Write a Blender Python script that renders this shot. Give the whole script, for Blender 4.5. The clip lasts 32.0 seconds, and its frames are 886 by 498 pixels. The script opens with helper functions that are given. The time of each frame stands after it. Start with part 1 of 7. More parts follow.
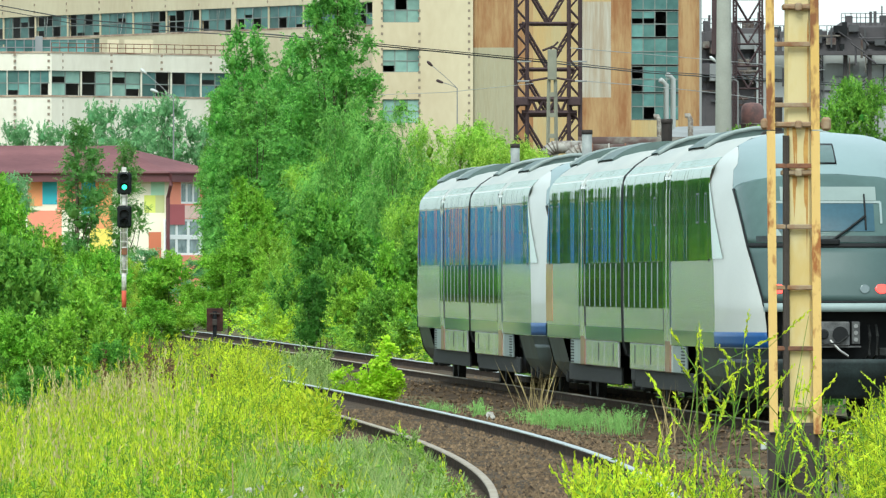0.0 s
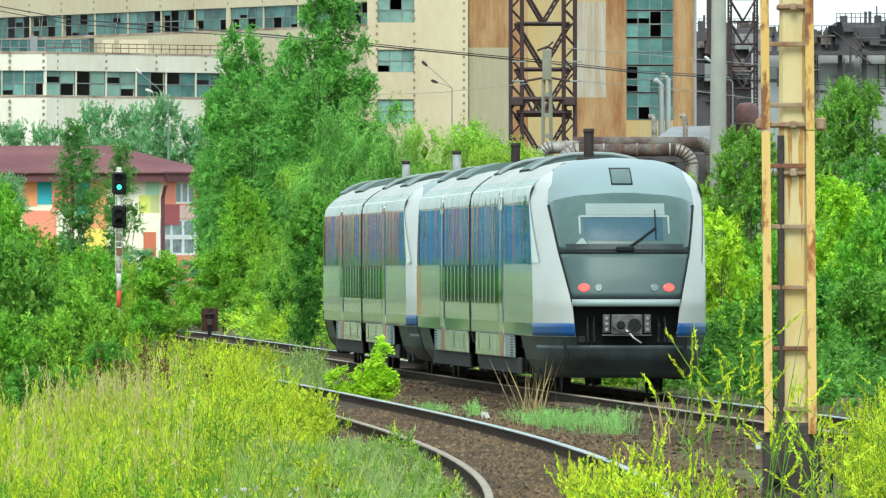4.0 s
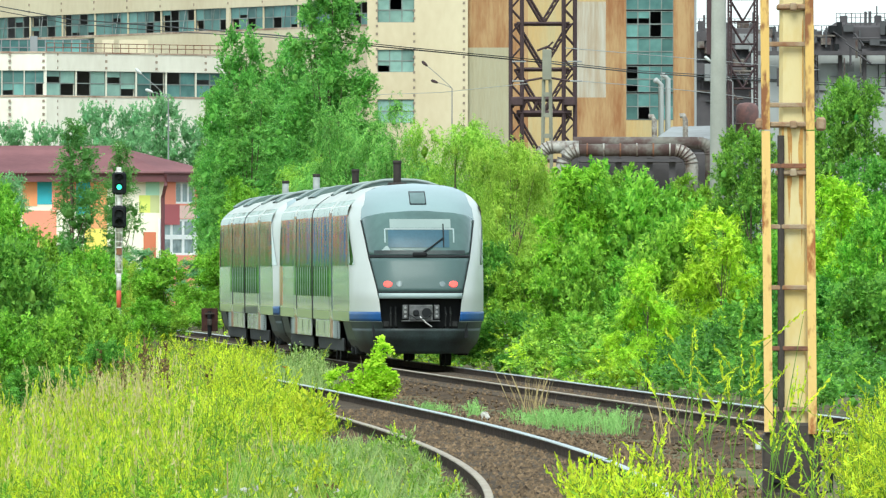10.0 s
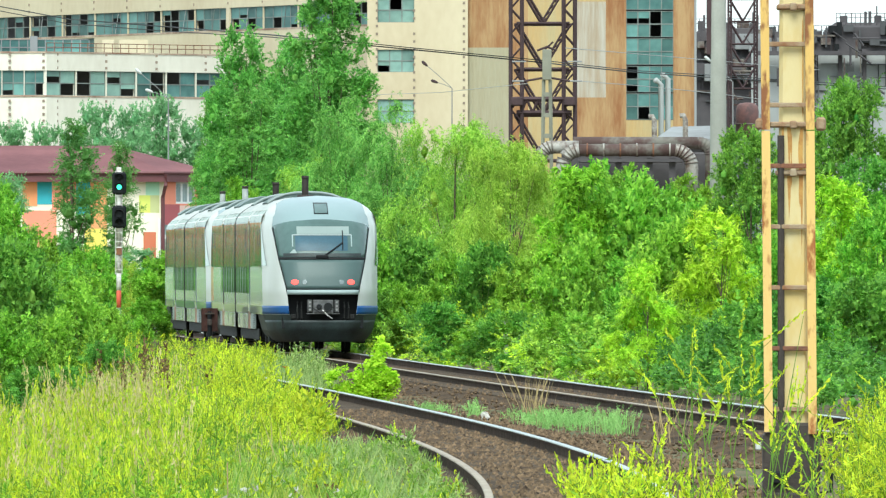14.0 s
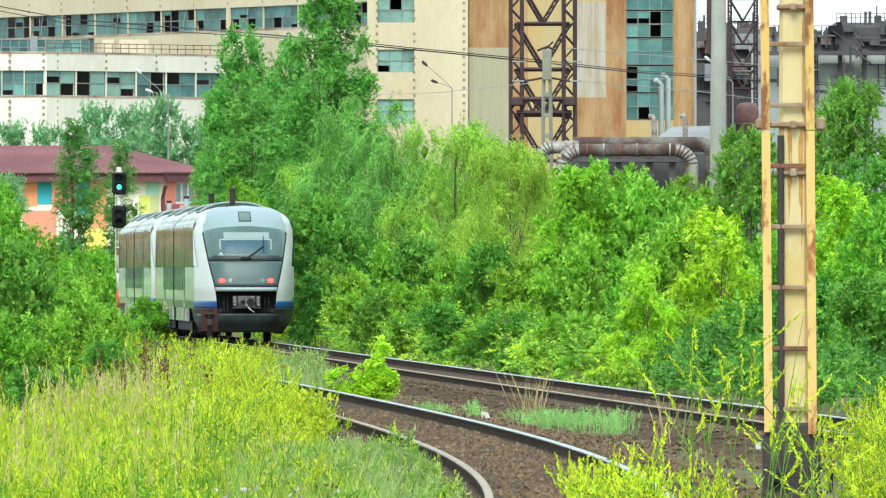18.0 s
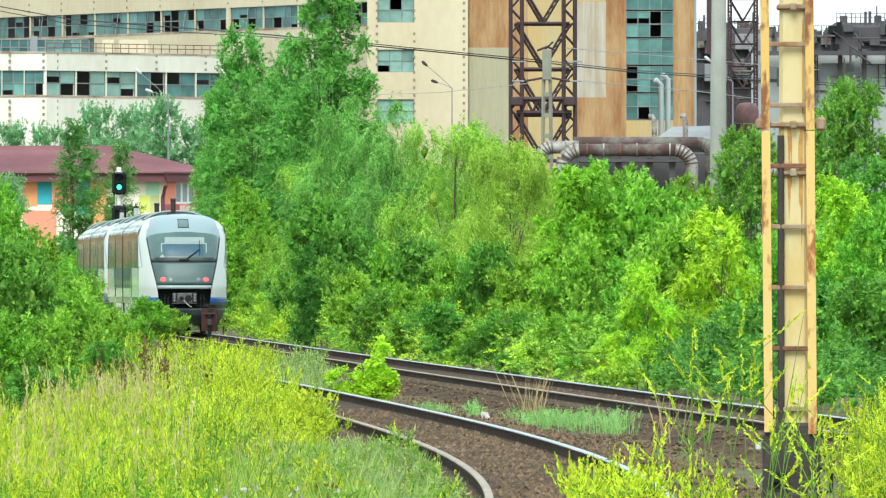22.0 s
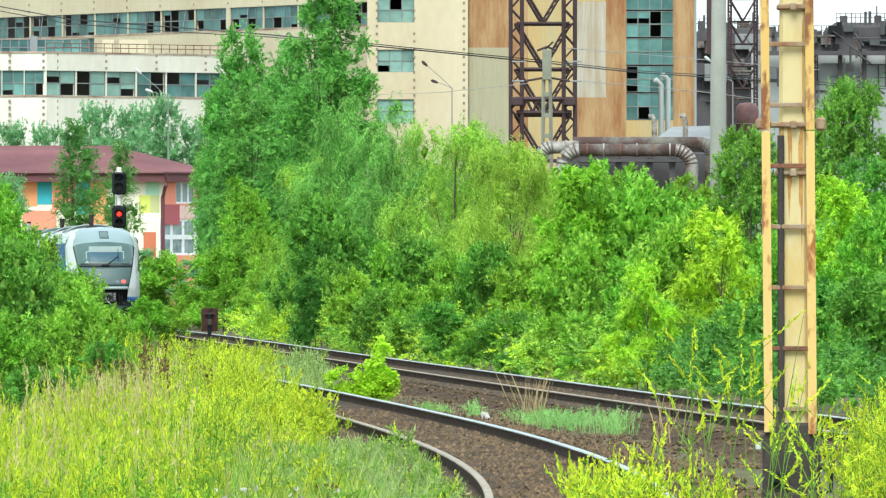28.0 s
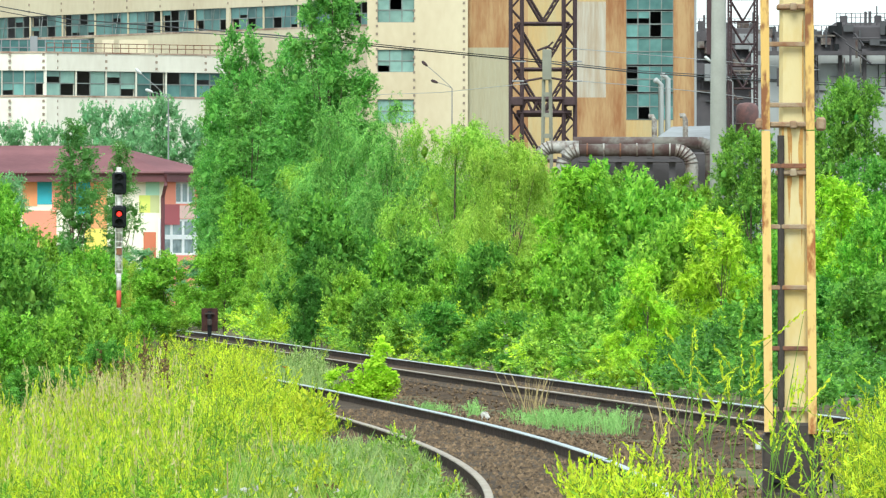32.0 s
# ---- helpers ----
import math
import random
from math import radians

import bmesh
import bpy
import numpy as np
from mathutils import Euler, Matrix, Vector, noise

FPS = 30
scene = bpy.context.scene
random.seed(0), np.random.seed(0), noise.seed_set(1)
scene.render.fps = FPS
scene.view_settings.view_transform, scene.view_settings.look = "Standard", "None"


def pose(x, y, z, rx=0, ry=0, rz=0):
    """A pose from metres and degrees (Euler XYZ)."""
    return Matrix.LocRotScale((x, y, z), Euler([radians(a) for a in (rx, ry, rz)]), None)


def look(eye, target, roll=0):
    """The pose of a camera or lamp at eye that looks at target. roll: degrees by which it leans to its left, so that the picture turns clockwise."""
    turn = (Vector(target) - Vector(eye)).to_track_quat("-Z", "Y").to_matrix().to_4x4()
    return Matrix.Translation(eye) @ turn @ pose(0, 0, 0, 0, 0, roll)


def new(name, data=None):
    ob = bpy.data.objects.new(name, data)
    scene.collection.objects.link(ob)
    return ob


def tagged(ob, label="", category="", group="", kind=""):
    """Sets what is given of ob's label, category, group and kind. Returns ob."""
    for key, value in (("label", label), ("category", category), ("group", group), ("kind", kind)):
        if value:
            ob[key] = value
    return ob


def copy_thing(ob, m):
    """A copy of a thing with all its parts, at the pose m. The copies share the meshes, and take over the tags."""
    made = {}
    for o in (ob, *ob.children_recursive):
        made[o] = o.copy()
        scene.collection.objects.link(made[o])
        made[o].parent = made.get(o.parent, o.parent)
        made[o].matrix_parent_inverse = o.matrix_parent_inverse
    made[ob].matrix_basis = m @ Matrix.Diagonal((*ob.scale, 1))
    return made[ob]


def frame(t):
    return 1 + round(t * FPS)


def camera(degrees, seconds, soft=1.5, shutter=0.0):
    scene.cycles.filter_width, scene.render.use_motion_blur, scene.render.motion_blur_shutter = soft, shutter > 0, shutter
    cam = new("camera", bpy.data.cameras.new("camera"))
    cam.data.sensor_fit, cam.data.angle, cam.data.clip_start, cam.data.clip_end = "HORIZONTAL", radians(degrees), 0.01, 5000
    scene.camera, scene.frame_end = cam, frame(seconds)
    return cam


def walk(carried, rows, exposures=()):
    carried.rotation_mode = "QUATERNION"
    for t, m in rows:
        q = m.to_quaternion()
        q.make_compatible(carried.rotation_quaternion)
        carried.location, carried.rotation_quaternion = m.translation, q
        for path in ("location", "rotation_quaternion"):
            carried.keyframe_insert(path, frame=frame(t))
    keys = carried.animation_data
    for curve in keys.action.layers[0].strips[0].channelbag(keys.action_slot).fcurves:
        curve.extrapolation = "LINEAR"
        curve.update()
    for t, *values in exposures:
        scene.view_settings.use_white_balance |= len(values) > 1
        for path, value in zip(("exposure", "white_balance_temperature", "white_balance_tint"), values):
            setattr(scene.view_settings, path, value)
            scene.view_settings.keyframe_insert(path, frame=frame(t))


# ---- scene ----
# A commuter railcar leaves along a straight track; the camera stands on the verge, 2 m above the rails.
# World: metres, the camera at the origin looking along +y, rail tops of the main track at z = 0.
cam = camera(3.6403, 32.0, soft=1.28)
EYE = 2.02
TILT = 90.0882


def cam_pose(turn):
    return pose(0, 0, EYE, TILT, 0, turn)


walk(cam, [(0, cam_pose(0.0212)), (0.5, cam_pose(0.0176)), (1.0, cam_pose(0.0167)), (1.2, cam_pose(0.0085)),
           (1.4, cam_pose(0.0006)), (1.6, cam_pose(0)), (6, cam_pose(0)), (20, cam_pose(0)), (32, cam_pose(0))],
     [(0, 0.72, 6080, -3), (3, 0.72, 6080, -3), (9, 0.87, 6080, -2), (20, 0.94, 6080, 0), (32, 0.95, 6080, 0)])

# ---- light ----
SUN_EL, SUN_AZ = 50.0, 189.0      # azimuth clockwise from +y
world = bpy.data.worlds.new("hazy_sky")
world.use_nodes = True
scene.world = world
wn = world.node_tree.nodes
sky = wn.new("ShaderNodeTexSky")
sky.sky_type = "NISHITA"
sky.sun_disc = False
sky.sun_elevation = radians(SUN_EL)
sky.sun_rotation = radians(SUN_AZ)
sky.air_density, sky.dust_density, sky.ozone_density = 1.0, 2.0, 1.0
wn["Background"].inputs["Strength"].default_value = 0.15
# thin bright cloud over the whole sky
veil = wn.new("ShaderNodeMix")
veil.data_type = "RGBA"
veil.inputs["Factor"].default_value = 0.68
veil.inputs["B"].default_value = (5.6, 5.9, 6.0, 1)
world.node_tree.links.new(sky.outputs[0], veil.inputs["A"])
world.node_tree.links.new(veil.outputs["Result"], wn["Background"].inputs["Color"])
sun = new("sun", bpy.data.lights.new("sun", "SUN"))
sun.data.energy, sun.data.angle, sun.data.color = 1.75, radians(32), (1.0, 0.96, 0.89)
_a, _e = radians(SUN_AZ), radians(SUN_EL)
sun.matrix_world = look((0, 0, 0), (-math.sin(_a) * math.cos(_e), -math.cos(_a) * math.cos(_e), -math.sin(_e)))


# ---- materials ----
def mat(name, col, rough=0.8, metal=0.0, var=0.25, scale=3.0, fine=40.0, bump=0.2, col2=None, stretch=(1, 1, 1),
        coat=0.0, rnd=0.0, spec=0.5, lohi=(0.48, 0.86)):
    """A principled surface with variation at two scales and fine relief, in object space."""
    m = bpy.data.materials.new(name)
    m.use_nodes = True
    nt = m.node_tree
    n, l = nt.nodes, nt.links
    b = n["Principled BSDF"]
    b.inputs["Roughness"].default_value = rough
    b.inputs["Metallic"].default_value = metal
    b.inputs["Coat Weight"].default_value = coat
    b.inputs["Specular IOR Level"].default_value = spec
    tc = n.new("ShaderNodeTexCoord")
    mp = n.new("ShaderNodeMapping")
    mp.inputs["Scale"].default_value = stretch
    l.new(tc.outputs["Object"], mp.inputs["Vector"])
    big = n.new("ShaderNodeTexNoise")
    big.inputs["Scale"].default_value = scale
    big.inputs["Detail"].default_value = 5
    small = n.new("ShaderNodeTexNoise")
    small.inputs["Scale"].default_value = fine
    small.inputs["Detail"].default_value = 3
    for t in (big, small):
        l.new(mp.outputs[0], t.inputs["Vector"])
    add = n.new("ShaderNodeMath")
    add.operation = "MULTIPLY_ADD"
    add.inputs[1].default_value = 0.35
    l.new(small.outputs["Fac"], add.inputs[0])
    l.new(big.outputs["Fac"], add.inputs[2])
    ramp = n.new("ShaderNodeValToRGB")
    c2 = col2 or tuple(c * (1 - var) for c in col)
    ramp.color_ramp.elements[0].position, ramp.color_ramp.elements[1].position = lohi
    ramp.color_ramp.elements[0].color = (*c2, 1)
    ramp.color_ramp.elements[1].color = (*col, 1)
    l.new(add.outputs[0], ramp.inputs["Fac"])
    out = ramp.outputs["Color"]
    if rnd:
        oi = n.new("ShaderNodeObjectInfo")
        hs = n.new("ShaderNodeHueSaturation")
        mr = n.new("ShaderNodeMapRange")
        mr.inputs["To Min"].default_value, mr.inputs["To Max"].default_value = 1 - rnd, 1 + rnd
        l.new(oi.outputs["Random"], mr.inputs["Value"])
        l.new(mr.outputs[0], hs.inputs["Value"])
        l.new(out, hs.inputs["Color"])
        out = hs.outputs["Color"]
    l.new(out, b.inputs["Base Color"])
    if bump:
        bp = n.new("ShaderNodeBump")
        bp.inputs["Strength"].default_value = bump
        bp.inputs["Distance"].default_value = 0.02
        l.new(small.outputs["Fac"], bp.inputs["Height"])
        l.new(bp.outputs[0], b.inputs["Normal"])
    return m


def leaf_mat(name, col, col2, gloss=0.45, trans=0.35, hue=0.02):
    """Foliage: each leaf takes its own tone; light passes through it."""
    m = bpy.data.materials.new(name)
    m.use_nodes = True
    nt = m.node_tree
    n, l = nt.nodes, nt.links
    b = n["Principled BSDF"]
    b.inputs["Roughness"].default_value = gloss
    b.inputs["Specular IOR Level"].default_value = 0.12
    g = n.new("ShaderNodeNewGeometry")
    mix = n.new("ShaderNodeMix")
    mix.data_type = "RGBA"
    mix.inputs["A"].default_value = (*col, 1)
    mix.inputs["B"].default_value = (*col2, 1)
    l.new(g.outputs["Random Per Island"], mix.inputs["Factor"])
    oi = n.new("ShaderNodeObjectInfo")
    mr = n.new("ShaderNodeMapRange")
    mr.inputs["To Min"].default_value, mr.inputs["To Max"].default_value = 0.5 - hue, 0.5 + hue * 0.6
    l.new(oi.outputs["Random"], mr.inputs["Value"])
    hs = n.new("ShaderNodeHueSaturation")
    l.new(mr.outputs[0], hs.inputs["Hue"])
    tc = n.new("ShaderNodeTexCoord")
    ns = n.new("ShaderNodeTexNoise")
    ns.inputs["Scale"].default_value = 0.9
    l.new(tc.outputs["Object"], ns.inputs["Vector"])
    mv = n.new("ShaderNodeMapRange")
    mv.inputs["From Min"].default_value, mv.inputs["From Max"].default_value = 0.3, 0.7
    mv.inputs["To Min"].default_value, mv.inputs["To Max"].default_value = 0.75, 1.25
    l.new(ns.outputs["Fac"], mv.inputs["Value"])
    l.new(mv.outputs[0], hs.inputs["Value"])
    l.new(mix.outputs["Result"], hs.inputs["Color"])
    l.new(hs.outputs[0], b.inputs["Base Color"])
    tr = n.new("ShaderNodeBsdfTranslucent")
    l.new(hs.outputs[0], tr.inputs["Color"])
    ms = n.new("ShaderNodeMixShader")
    ms.inputs[0].default_value = trans
    l.new(b.outputs[0], ms.inputs[1])
    l.new(tr.outputs[0], ms.inputs[2])
    l.new(ms.outputs[0], n["Material Output"].inputs["Surface"])
    return m


def glow_mat(name, col, strength):
    m = bpy.data.materials.new(name)
    m.use_nodes = True
    b = m.node_tree.nodes["Principled BSDF"]
    b.inputs["Base Color"].default_value = (*[c * 0.6 for c in col], 1)
    b.inputs["Emission Color"].default_value = (*col, 1)
    b.inputs["Emission Strength"].default_value = strength
    b.inputs["Roughness"].default_value = 0.2
    return m


def glass_mat(name, col, rough=0.06):
    m = mat(name, col, rough, 0.0, 0.3, 0.6, 6.0, 0.0, coat=0.0, spec=0.25)
    return m


M_SOIL = mat("dry_soil", (0.16, 0.12, 0.08), 0.95, 0, 0.4, 0.7, 30, 0.6, (0.07, 0.09, 0.04), spec=0.05)
M_BALLAST = mat("track_ballast", (0.115, 0.077, 0.045), 0.95, 0, 0.5, 1.5, 45, 0.8, (0.035, 0.026, 0.02), rnd=0.0, spec=0.05)
M_STONE = mat("ballast_stone", (0.215, 0.148, 0.088), 0.9, 0, 0.5, 9, 60, 0.4, (0.03, 0.023, 0.018), spec=0.05)
M_RAILHEAD = mat("polished_rail_head", (0.50, 0.52, 0.49), 0.36, 1.0, 0.25, 2, 50, 0.05)
M_RAILDULL = mat("brownish_worn_rail_head", (0.36, 0.30, 0.22), 0.6, 0.2, 0.3, 2, 50, 0.1, (0.24, 0.185, 0.13))
M_RAILWEB = mat("rusty_rail_web", (0.085, 0.058, 0.042), 0.9, 0.0, 0.4, 4, 60, 0.4, (0.036, 0.026, 0.020), spec=0.1)
M_SLEEPER = mat("weathered_sleeper", (0.10, 0.08, 0.062), 0.9, 0, 0.4, 4, 50, 0.5, rnd=0.15, spec=0.05)
M_SILVER = mat("silver_car_paint", (0.52, 0.54, 0.50), 0.26, 0.3, 0.06, 0.5, 1.6, 0.02, (0.42, 0.45, 0.41), coat=0.3, stretch=(1, 1, 0.2))
M_WHITE = mat("white_car_paint", (0.52, 0.54, 0.515), 0.4, 0, 0.07, 1.2, 20, 0.02, coat=0.25, spec=0.3)
M_DOME = mat("pale_blue_grey_paint", (0.205, 0.28, 0.285), 0.4, 0.0, 0.08, 1.0, 20, 0.02, coat=0.3)
M_BLUE = mat("blue_stripe_paint", (0.012, 0.078, 0.25), 0.5, 0, 0.2, 2, 25, 0.02, coat=0.12, spec=0.3)
M_SKIRT = mat("grey_skirt_paint", (0.038, 0.056, 0.056), 0.5, 0, 0.35, 1.5, 30, 0.1, (0.015, 0.018, 0.018), spec=0.3)
M_CABDARK = mat("dim_cab_interior", (0.04, 0.095, 0.13), 0.3, 0, 0.3, 2, 20, 0.0, spec=0.25)
M_BLACK = mat("black_trim", (0.012, 0.013, 0.014), 0.6, 0, 0.3, 3, 30, 0.05, spec=0.2)
# side copy of M_BLUE: glossy, the reflected field partly put into its colour
M_BLUESIDE = mat("glossy_blue_stripe_with_field_tint", (0.055, 0.125, 0.165), 0.3, 0.0, 0.15, 2, 25, 0.02, coat=0.6)
M_UNDER = mat("grimy_underframe", (0.017, 0.018, 0.017), 0.8, 0.2, 0.5, 3, 40, 0.3)


def pane_mat(name, dark, mirror):
    """Tinted glass over a dim interior: a dull dark coat under a clear mirror image."""
    m = mat(name, dark, 0.5, 0, 0.3, 0.6, 3.0, 0.0, spec=0.0)
    n, l = m.node_tree.nodes, m.node_tree.links
    g = n.new("ShaderNodeBsdfGlossy")
    g.inputs["Color"].default_value = (0.86, 0.95, 0.92, 1)
    g.inputs["Roughness"].default_value = 0.035
    tc = n.new("ShaderNodeTexCoord")
    mp = n.new("ShaderNodeMapping")
    mp.inputs["Scale"].default_value = (1, 1, 0.12)
    ns = n.new("ShaderNodeTexNoise")
    ns.inputs["Scale"].default_value = 3.0
    bp = n.new("ShaderNodeBump")
    bp.inputs["Strength"].default_value = 0.10
    bp.inputs["Distance"].default_value = 0.02
    l.new(tc.outputs["Object"], mp.inputs["Vector"])
    l.new(mp.outputs[0], ns.inputs["Vector"])
    l.new(ns.outputs["Fac"], bp.inputs["Height"])
    l.new(bp.outputs[0], g.inputs["Normal"])
    ms = n.new("ShaderNodeMixShader")
    ms.inputs[0].default_value = mirror
    l.new(n["Principled BSDF"].outputs[0], ms.inputs[1])
    l.new(g.outputs[0], ms.inputs[2])
    l.new(ms.outputs[0], n["Material Output"].inputs["Surface"])
    return m


M_GLASS = pane_mat("tinted_car_glass", (0.02, 0.034, 0.034), 0.62)
M_LOWGLASS = pane_mat("dark_lower_car_glass", (0.014, 0.024, 0.022), 0.34)
M_WSGLASS = glass_mat("windscreen_glass", (0.092, 0.148, 0.140), 0.2)
M_PANEL = mat("dark_grey_front_panel", (0.068, 0.108, 0.104), 0.42, 0, 0.12, 1.0, 20, 0.01, coat=0.04, spec=0.3)
M_ROOFGREY = mat("grey_roof_cover", (0.095, 0.14, 0.13), 0.55, 0, 0.3, 1.5, 30, 0.08)
M_ROOFLIP = mat("pale_roof_cover_edge", (0.26, 0.31, 0.30), 0.5, 0, 0.2, 2, 30, 0.05)
M_ROOFPAINT = mat("silver_white_roof_paint", (0.43, 0.435, 0.40), 0.5, 0.0, 0.12, 0.6, 6, 0.05, (0.36, 0.38, 0.36), stretch=(1, 0.4, 1), spec=0.25)
M_COUPLER = mat("grimy_coupler_steel", (0.15, 0.15, 0.15), 0.55, 0.4, 0.4, 5, 40, 0.2, (0.06, 0.06, 0.06))
M_TRIM = mat("pale_grey_trim_paint", (0.27, 0.34, 0.335), 0.45, 0, 0.15, 2, 20, 0.02)
M_LIGHTPAPER = mat("paper_white", (0.27, 0.33, 0.32), 0.8, 0, 0.1, 3, 20, 0.0)
M_STACK = mat("bright_exhaust_metal", (0.42, 0.44, 0.43), 0.4, 0.2, 0.2, 3, 20, 0.05, (0.25, 0.26, 0.26))
M_STEEL = mat("worn_steel", (0.34, 0.34, 0.33), 0.45, 0.6, 0.25, 4, 50, 0.05)
M_DARKSTACK = mat("sooty_exhaust_metal", (0.045, 0.036, 0.032), 0.7, 0.5, 0.4, 6, 50, 0.1)
M_BLIND = mat("pale_cab_blind", (0.22, 0.275, 0.26), 0.7, 0, 0.1, 2, 20, 0.05)
M_REDPOST = mat("red_brown_door_post", (0.30, 0.15, 0.095), 0.5, 0, 0.2, 3, 30, 0.05, coat=0.3)
M_BROWNREFLECT = mat("orange_brown_reflection", (0.50, 0.25, 0.10), 0.4, 0, 0.2, 3, 30, 0.05, coat=0.3)
M_TAIL = glow_mat("red_tail_light", (1.0, 0.05, 0.04), 1.9)
M_LAMPGLASS = mat("unlit_headlamp_glass", (0.15, 0.19, 0.19), 0.1, 0.2, 0.1, 4, 30, 0.0, coat=1.0)
M_POLE = mat("pale_grey_concrete_shaft", (0.29, 0.295, 0.255), 0.9, 0, 0.2, 1.5, 20, 0.2)
M_CONCRETE = mat("weathered_concrete", (0.25, 0.25, 0.195), 0.9, 0, 0.25, 1.5, 30, 0.3)
M_MASTPAINT = mat("pale_yellow_mast_paint", (0.60, 0.50, 0.26), 0.7, 0, 0.2, 1.5, 14, 0.15, (0.56, 0.42, 0.16), stretch=(1.2, 1.2, 0.45), lohi=(0.50, 0.70))
M_MASTRUST = mat("yellow_paint_with_rust_runs", (0.66, 0.44, 0.15), 0.75, 0, 0.4, 2.6, 17, 0.3, (0.30, 0.105, 0.025), stretch=(1.4, 1, 0.7), lohi=(0.57, 0.68))
M_RAILTOP = mat("heavily_rusted_yellow_paint", (0.62, 0.40, 0.12), 0.8, 0, 0.4, 2.6, 17, 0.3, (0.22, 0.085, 0.03), stretch=(1.4, 1, 0.55), lohi=(0.64, 0.75))
M_RUST = mat("rusty_iron", (0.24, 0.10, 0.05), 0.85, 0.1, 0.5, 5, 40, 0.4, (0.09, 0.05, 0.035))
M_MASTBASE = mat("dark_tarred_mast_foot", (0.055, 0.043, 0.036), 0.85, 0, 0.4, 3, 30, 0.4)
M_BARK = mat("rough_bark", (0.14, 0.11, 0.08), 0.95, 0, 0.5, 4, 30, 0.8, spec=0.05)
M_STRAW = mat("dry_straw", (0.42, 0.33, 0.16), 0.8, 0, 0.3, 5, 40, 0.1, spec=0.05)
M_STEM = mat("green_stem", (0.14, 0.26, 0.04), 0.7, 0, 0.3, 5, 40, 0.0, spec=0.05)
L_BUSH = leaf_mat("bright_shrub_leaves", (0.085, 0.28, 0.022), (0.37, 0.68, 0.075))
L_LIME = leaf_mat("lime_green_leaves", (0.22, 0.45, 0.015), (0.60, 0.86, 0.06))
L_WILLOW = leaf_mat("willow_leaves", (0.075, 0.26, 0.04), (0.31, 0.58, 0.12))
L_OSIER = leaf_mat("yellow_green_willow_leaves", (0.15, 0.33, 0.025), (0.48, 0.68, 0.10))
L_WALNUT = leaf_mat("fresh_green_compound_leaves", (0.075, 0.30, 0.015), (0.31, 0.66, 0.05))
L_POPLAR = leaf_mat("poplar_leaves", (0.078, 0.26, 0.045), (0.255, 0.55, 0.105), hue=0.012)
L_DARK = leaf_mat("dark_shrub_leaves", (0.055, 0.20, 0.027), (0.235, 0.50, 0.068))
# shade beside the trees is put into these very dark leaf colours
L_SHADE = leaf_mat("shade_dark_green_leaves", (0.045, 0.165, 0.022), (0.10, 0.27, 0.04), hue=0.01)
# distance haze is put into these paler, bluer leaf colours
L_HAZE = leaf_mat("hazy_distant_leaves", (0.155, 0.37, 0.155), (0.25, 0.48, 0.21), hue=0.012)
M_FIELD = mat("yellow_green_field", (0.27, 0.28, 0.10), 0.95, 0, 0.4, 0.08, 0.9, 0.6, (0.14, 0.20, 0.05), spec=0.05)
L_COLUMN = leaf_mat("columnar_poplar_leaves", (0.09, 0.24, 0.06), (0.20, 0.40, 0.10), hue=0.01)
L_GRASS = leaf_mat("meadow_grass_blades", (0.21, 0.33, 0.03), (0.55, 0.59, 0.12), 0.6, 0.4, 0.0)
L_MEADOW = leaf_mat("green_meadow_blades", (0.13, 0.29, 0.03), (0.36, 0.52, 0.09), 0.6, 0.4, 0.0)
L_YELLOW = leaf_mat("yellow_weed_flowers", (0.72, 0.76, 0.04), (0.50, 0.68, 0.04), 0.6, 0.4, 0.0)
L_WEED = leaf_mat("lime_weed_leaves", (0.20, 0.36, 0.015), (0.64, 0.69, 0.045), 0.6, 0.4, 0.0)
L_FEATHER = leaf_mat("grey_green_feathery_grass", (0.22, 0.36, 0.10), (0.44, 0.54, 0.19), 0.7, 0.35, 0.0)
L_DRY = leaf_mat("beige_dry_grass", (0.40, 0.35, 0.13), (0.60, 0.52, 0.26), 0.7, 0.35, 0.0)
L_SAPLING = leaf_mat("bright_maple_sapling_leaves", (0.38, 0.64, 0.03), (0.58, 0.80, 0.06), 0.5, 0.4, 0.0)
L_HERB = leaf_mat("mid_green_herb_leaves", (0.09, 0.25, 0.015), (0.38, 0.58, 0.06), 0.6, 0.4, 0.0)
L_MINT = leaf_mat("fresh_mint_green_tufts", (0.19, 0.42, 0.10), (0.38, 0.62, 0.20), 0.6, 0.4, 0.0)
M_POPPY = mat("red_poppy_petal", (0.75, 0.06, 0.02), 0.6, 0, 0.2, 9, 40, 0.0)
L_DOCK = leaf_mat("russet_dock_seed", (0.10, 0.065, 0.03), (0.24, 0.165, 0.07), 0.7, 0.2, 0.0)


# ---- mesh helpers ----
def obj(name, verts, faces, material, parent=None, label="", smooth=False):
    me = bpy.data.meshes.new(name)
    me.from_pydata([tuple(v) for v in verts], [], [tuple(f) for f in faces])
    me.update()
    if smooth:
        me.polygons.foreach_set("use_smooth", [True] * len(me.polygons))
    if material:
        me.materials.append(material)
    ob = new(name, me)
    if parent:
        ob.parent = parent
    if label:
        tagged(ob, label)
    return ob


def part(name, bm, material, parent, label="", smooth=False):
    """Links a bmesh as one mesh object under a thing or a part."""
    me = bpy.data.meshes.new(name)
    bmesh.ops.recalc_face_normals(bm, faces=bm.faces)
    bm.to_mesh(me)
    bm.free()
    if smooth:
        me.polygons.foreach_set("use_smooth", [True] * len(me.polygons))
    me.materials.append(material)
    ob = new(name, me)
    if parent:
        ob.parent = parent
    if label:
        tagged(ob, label)
    return ob


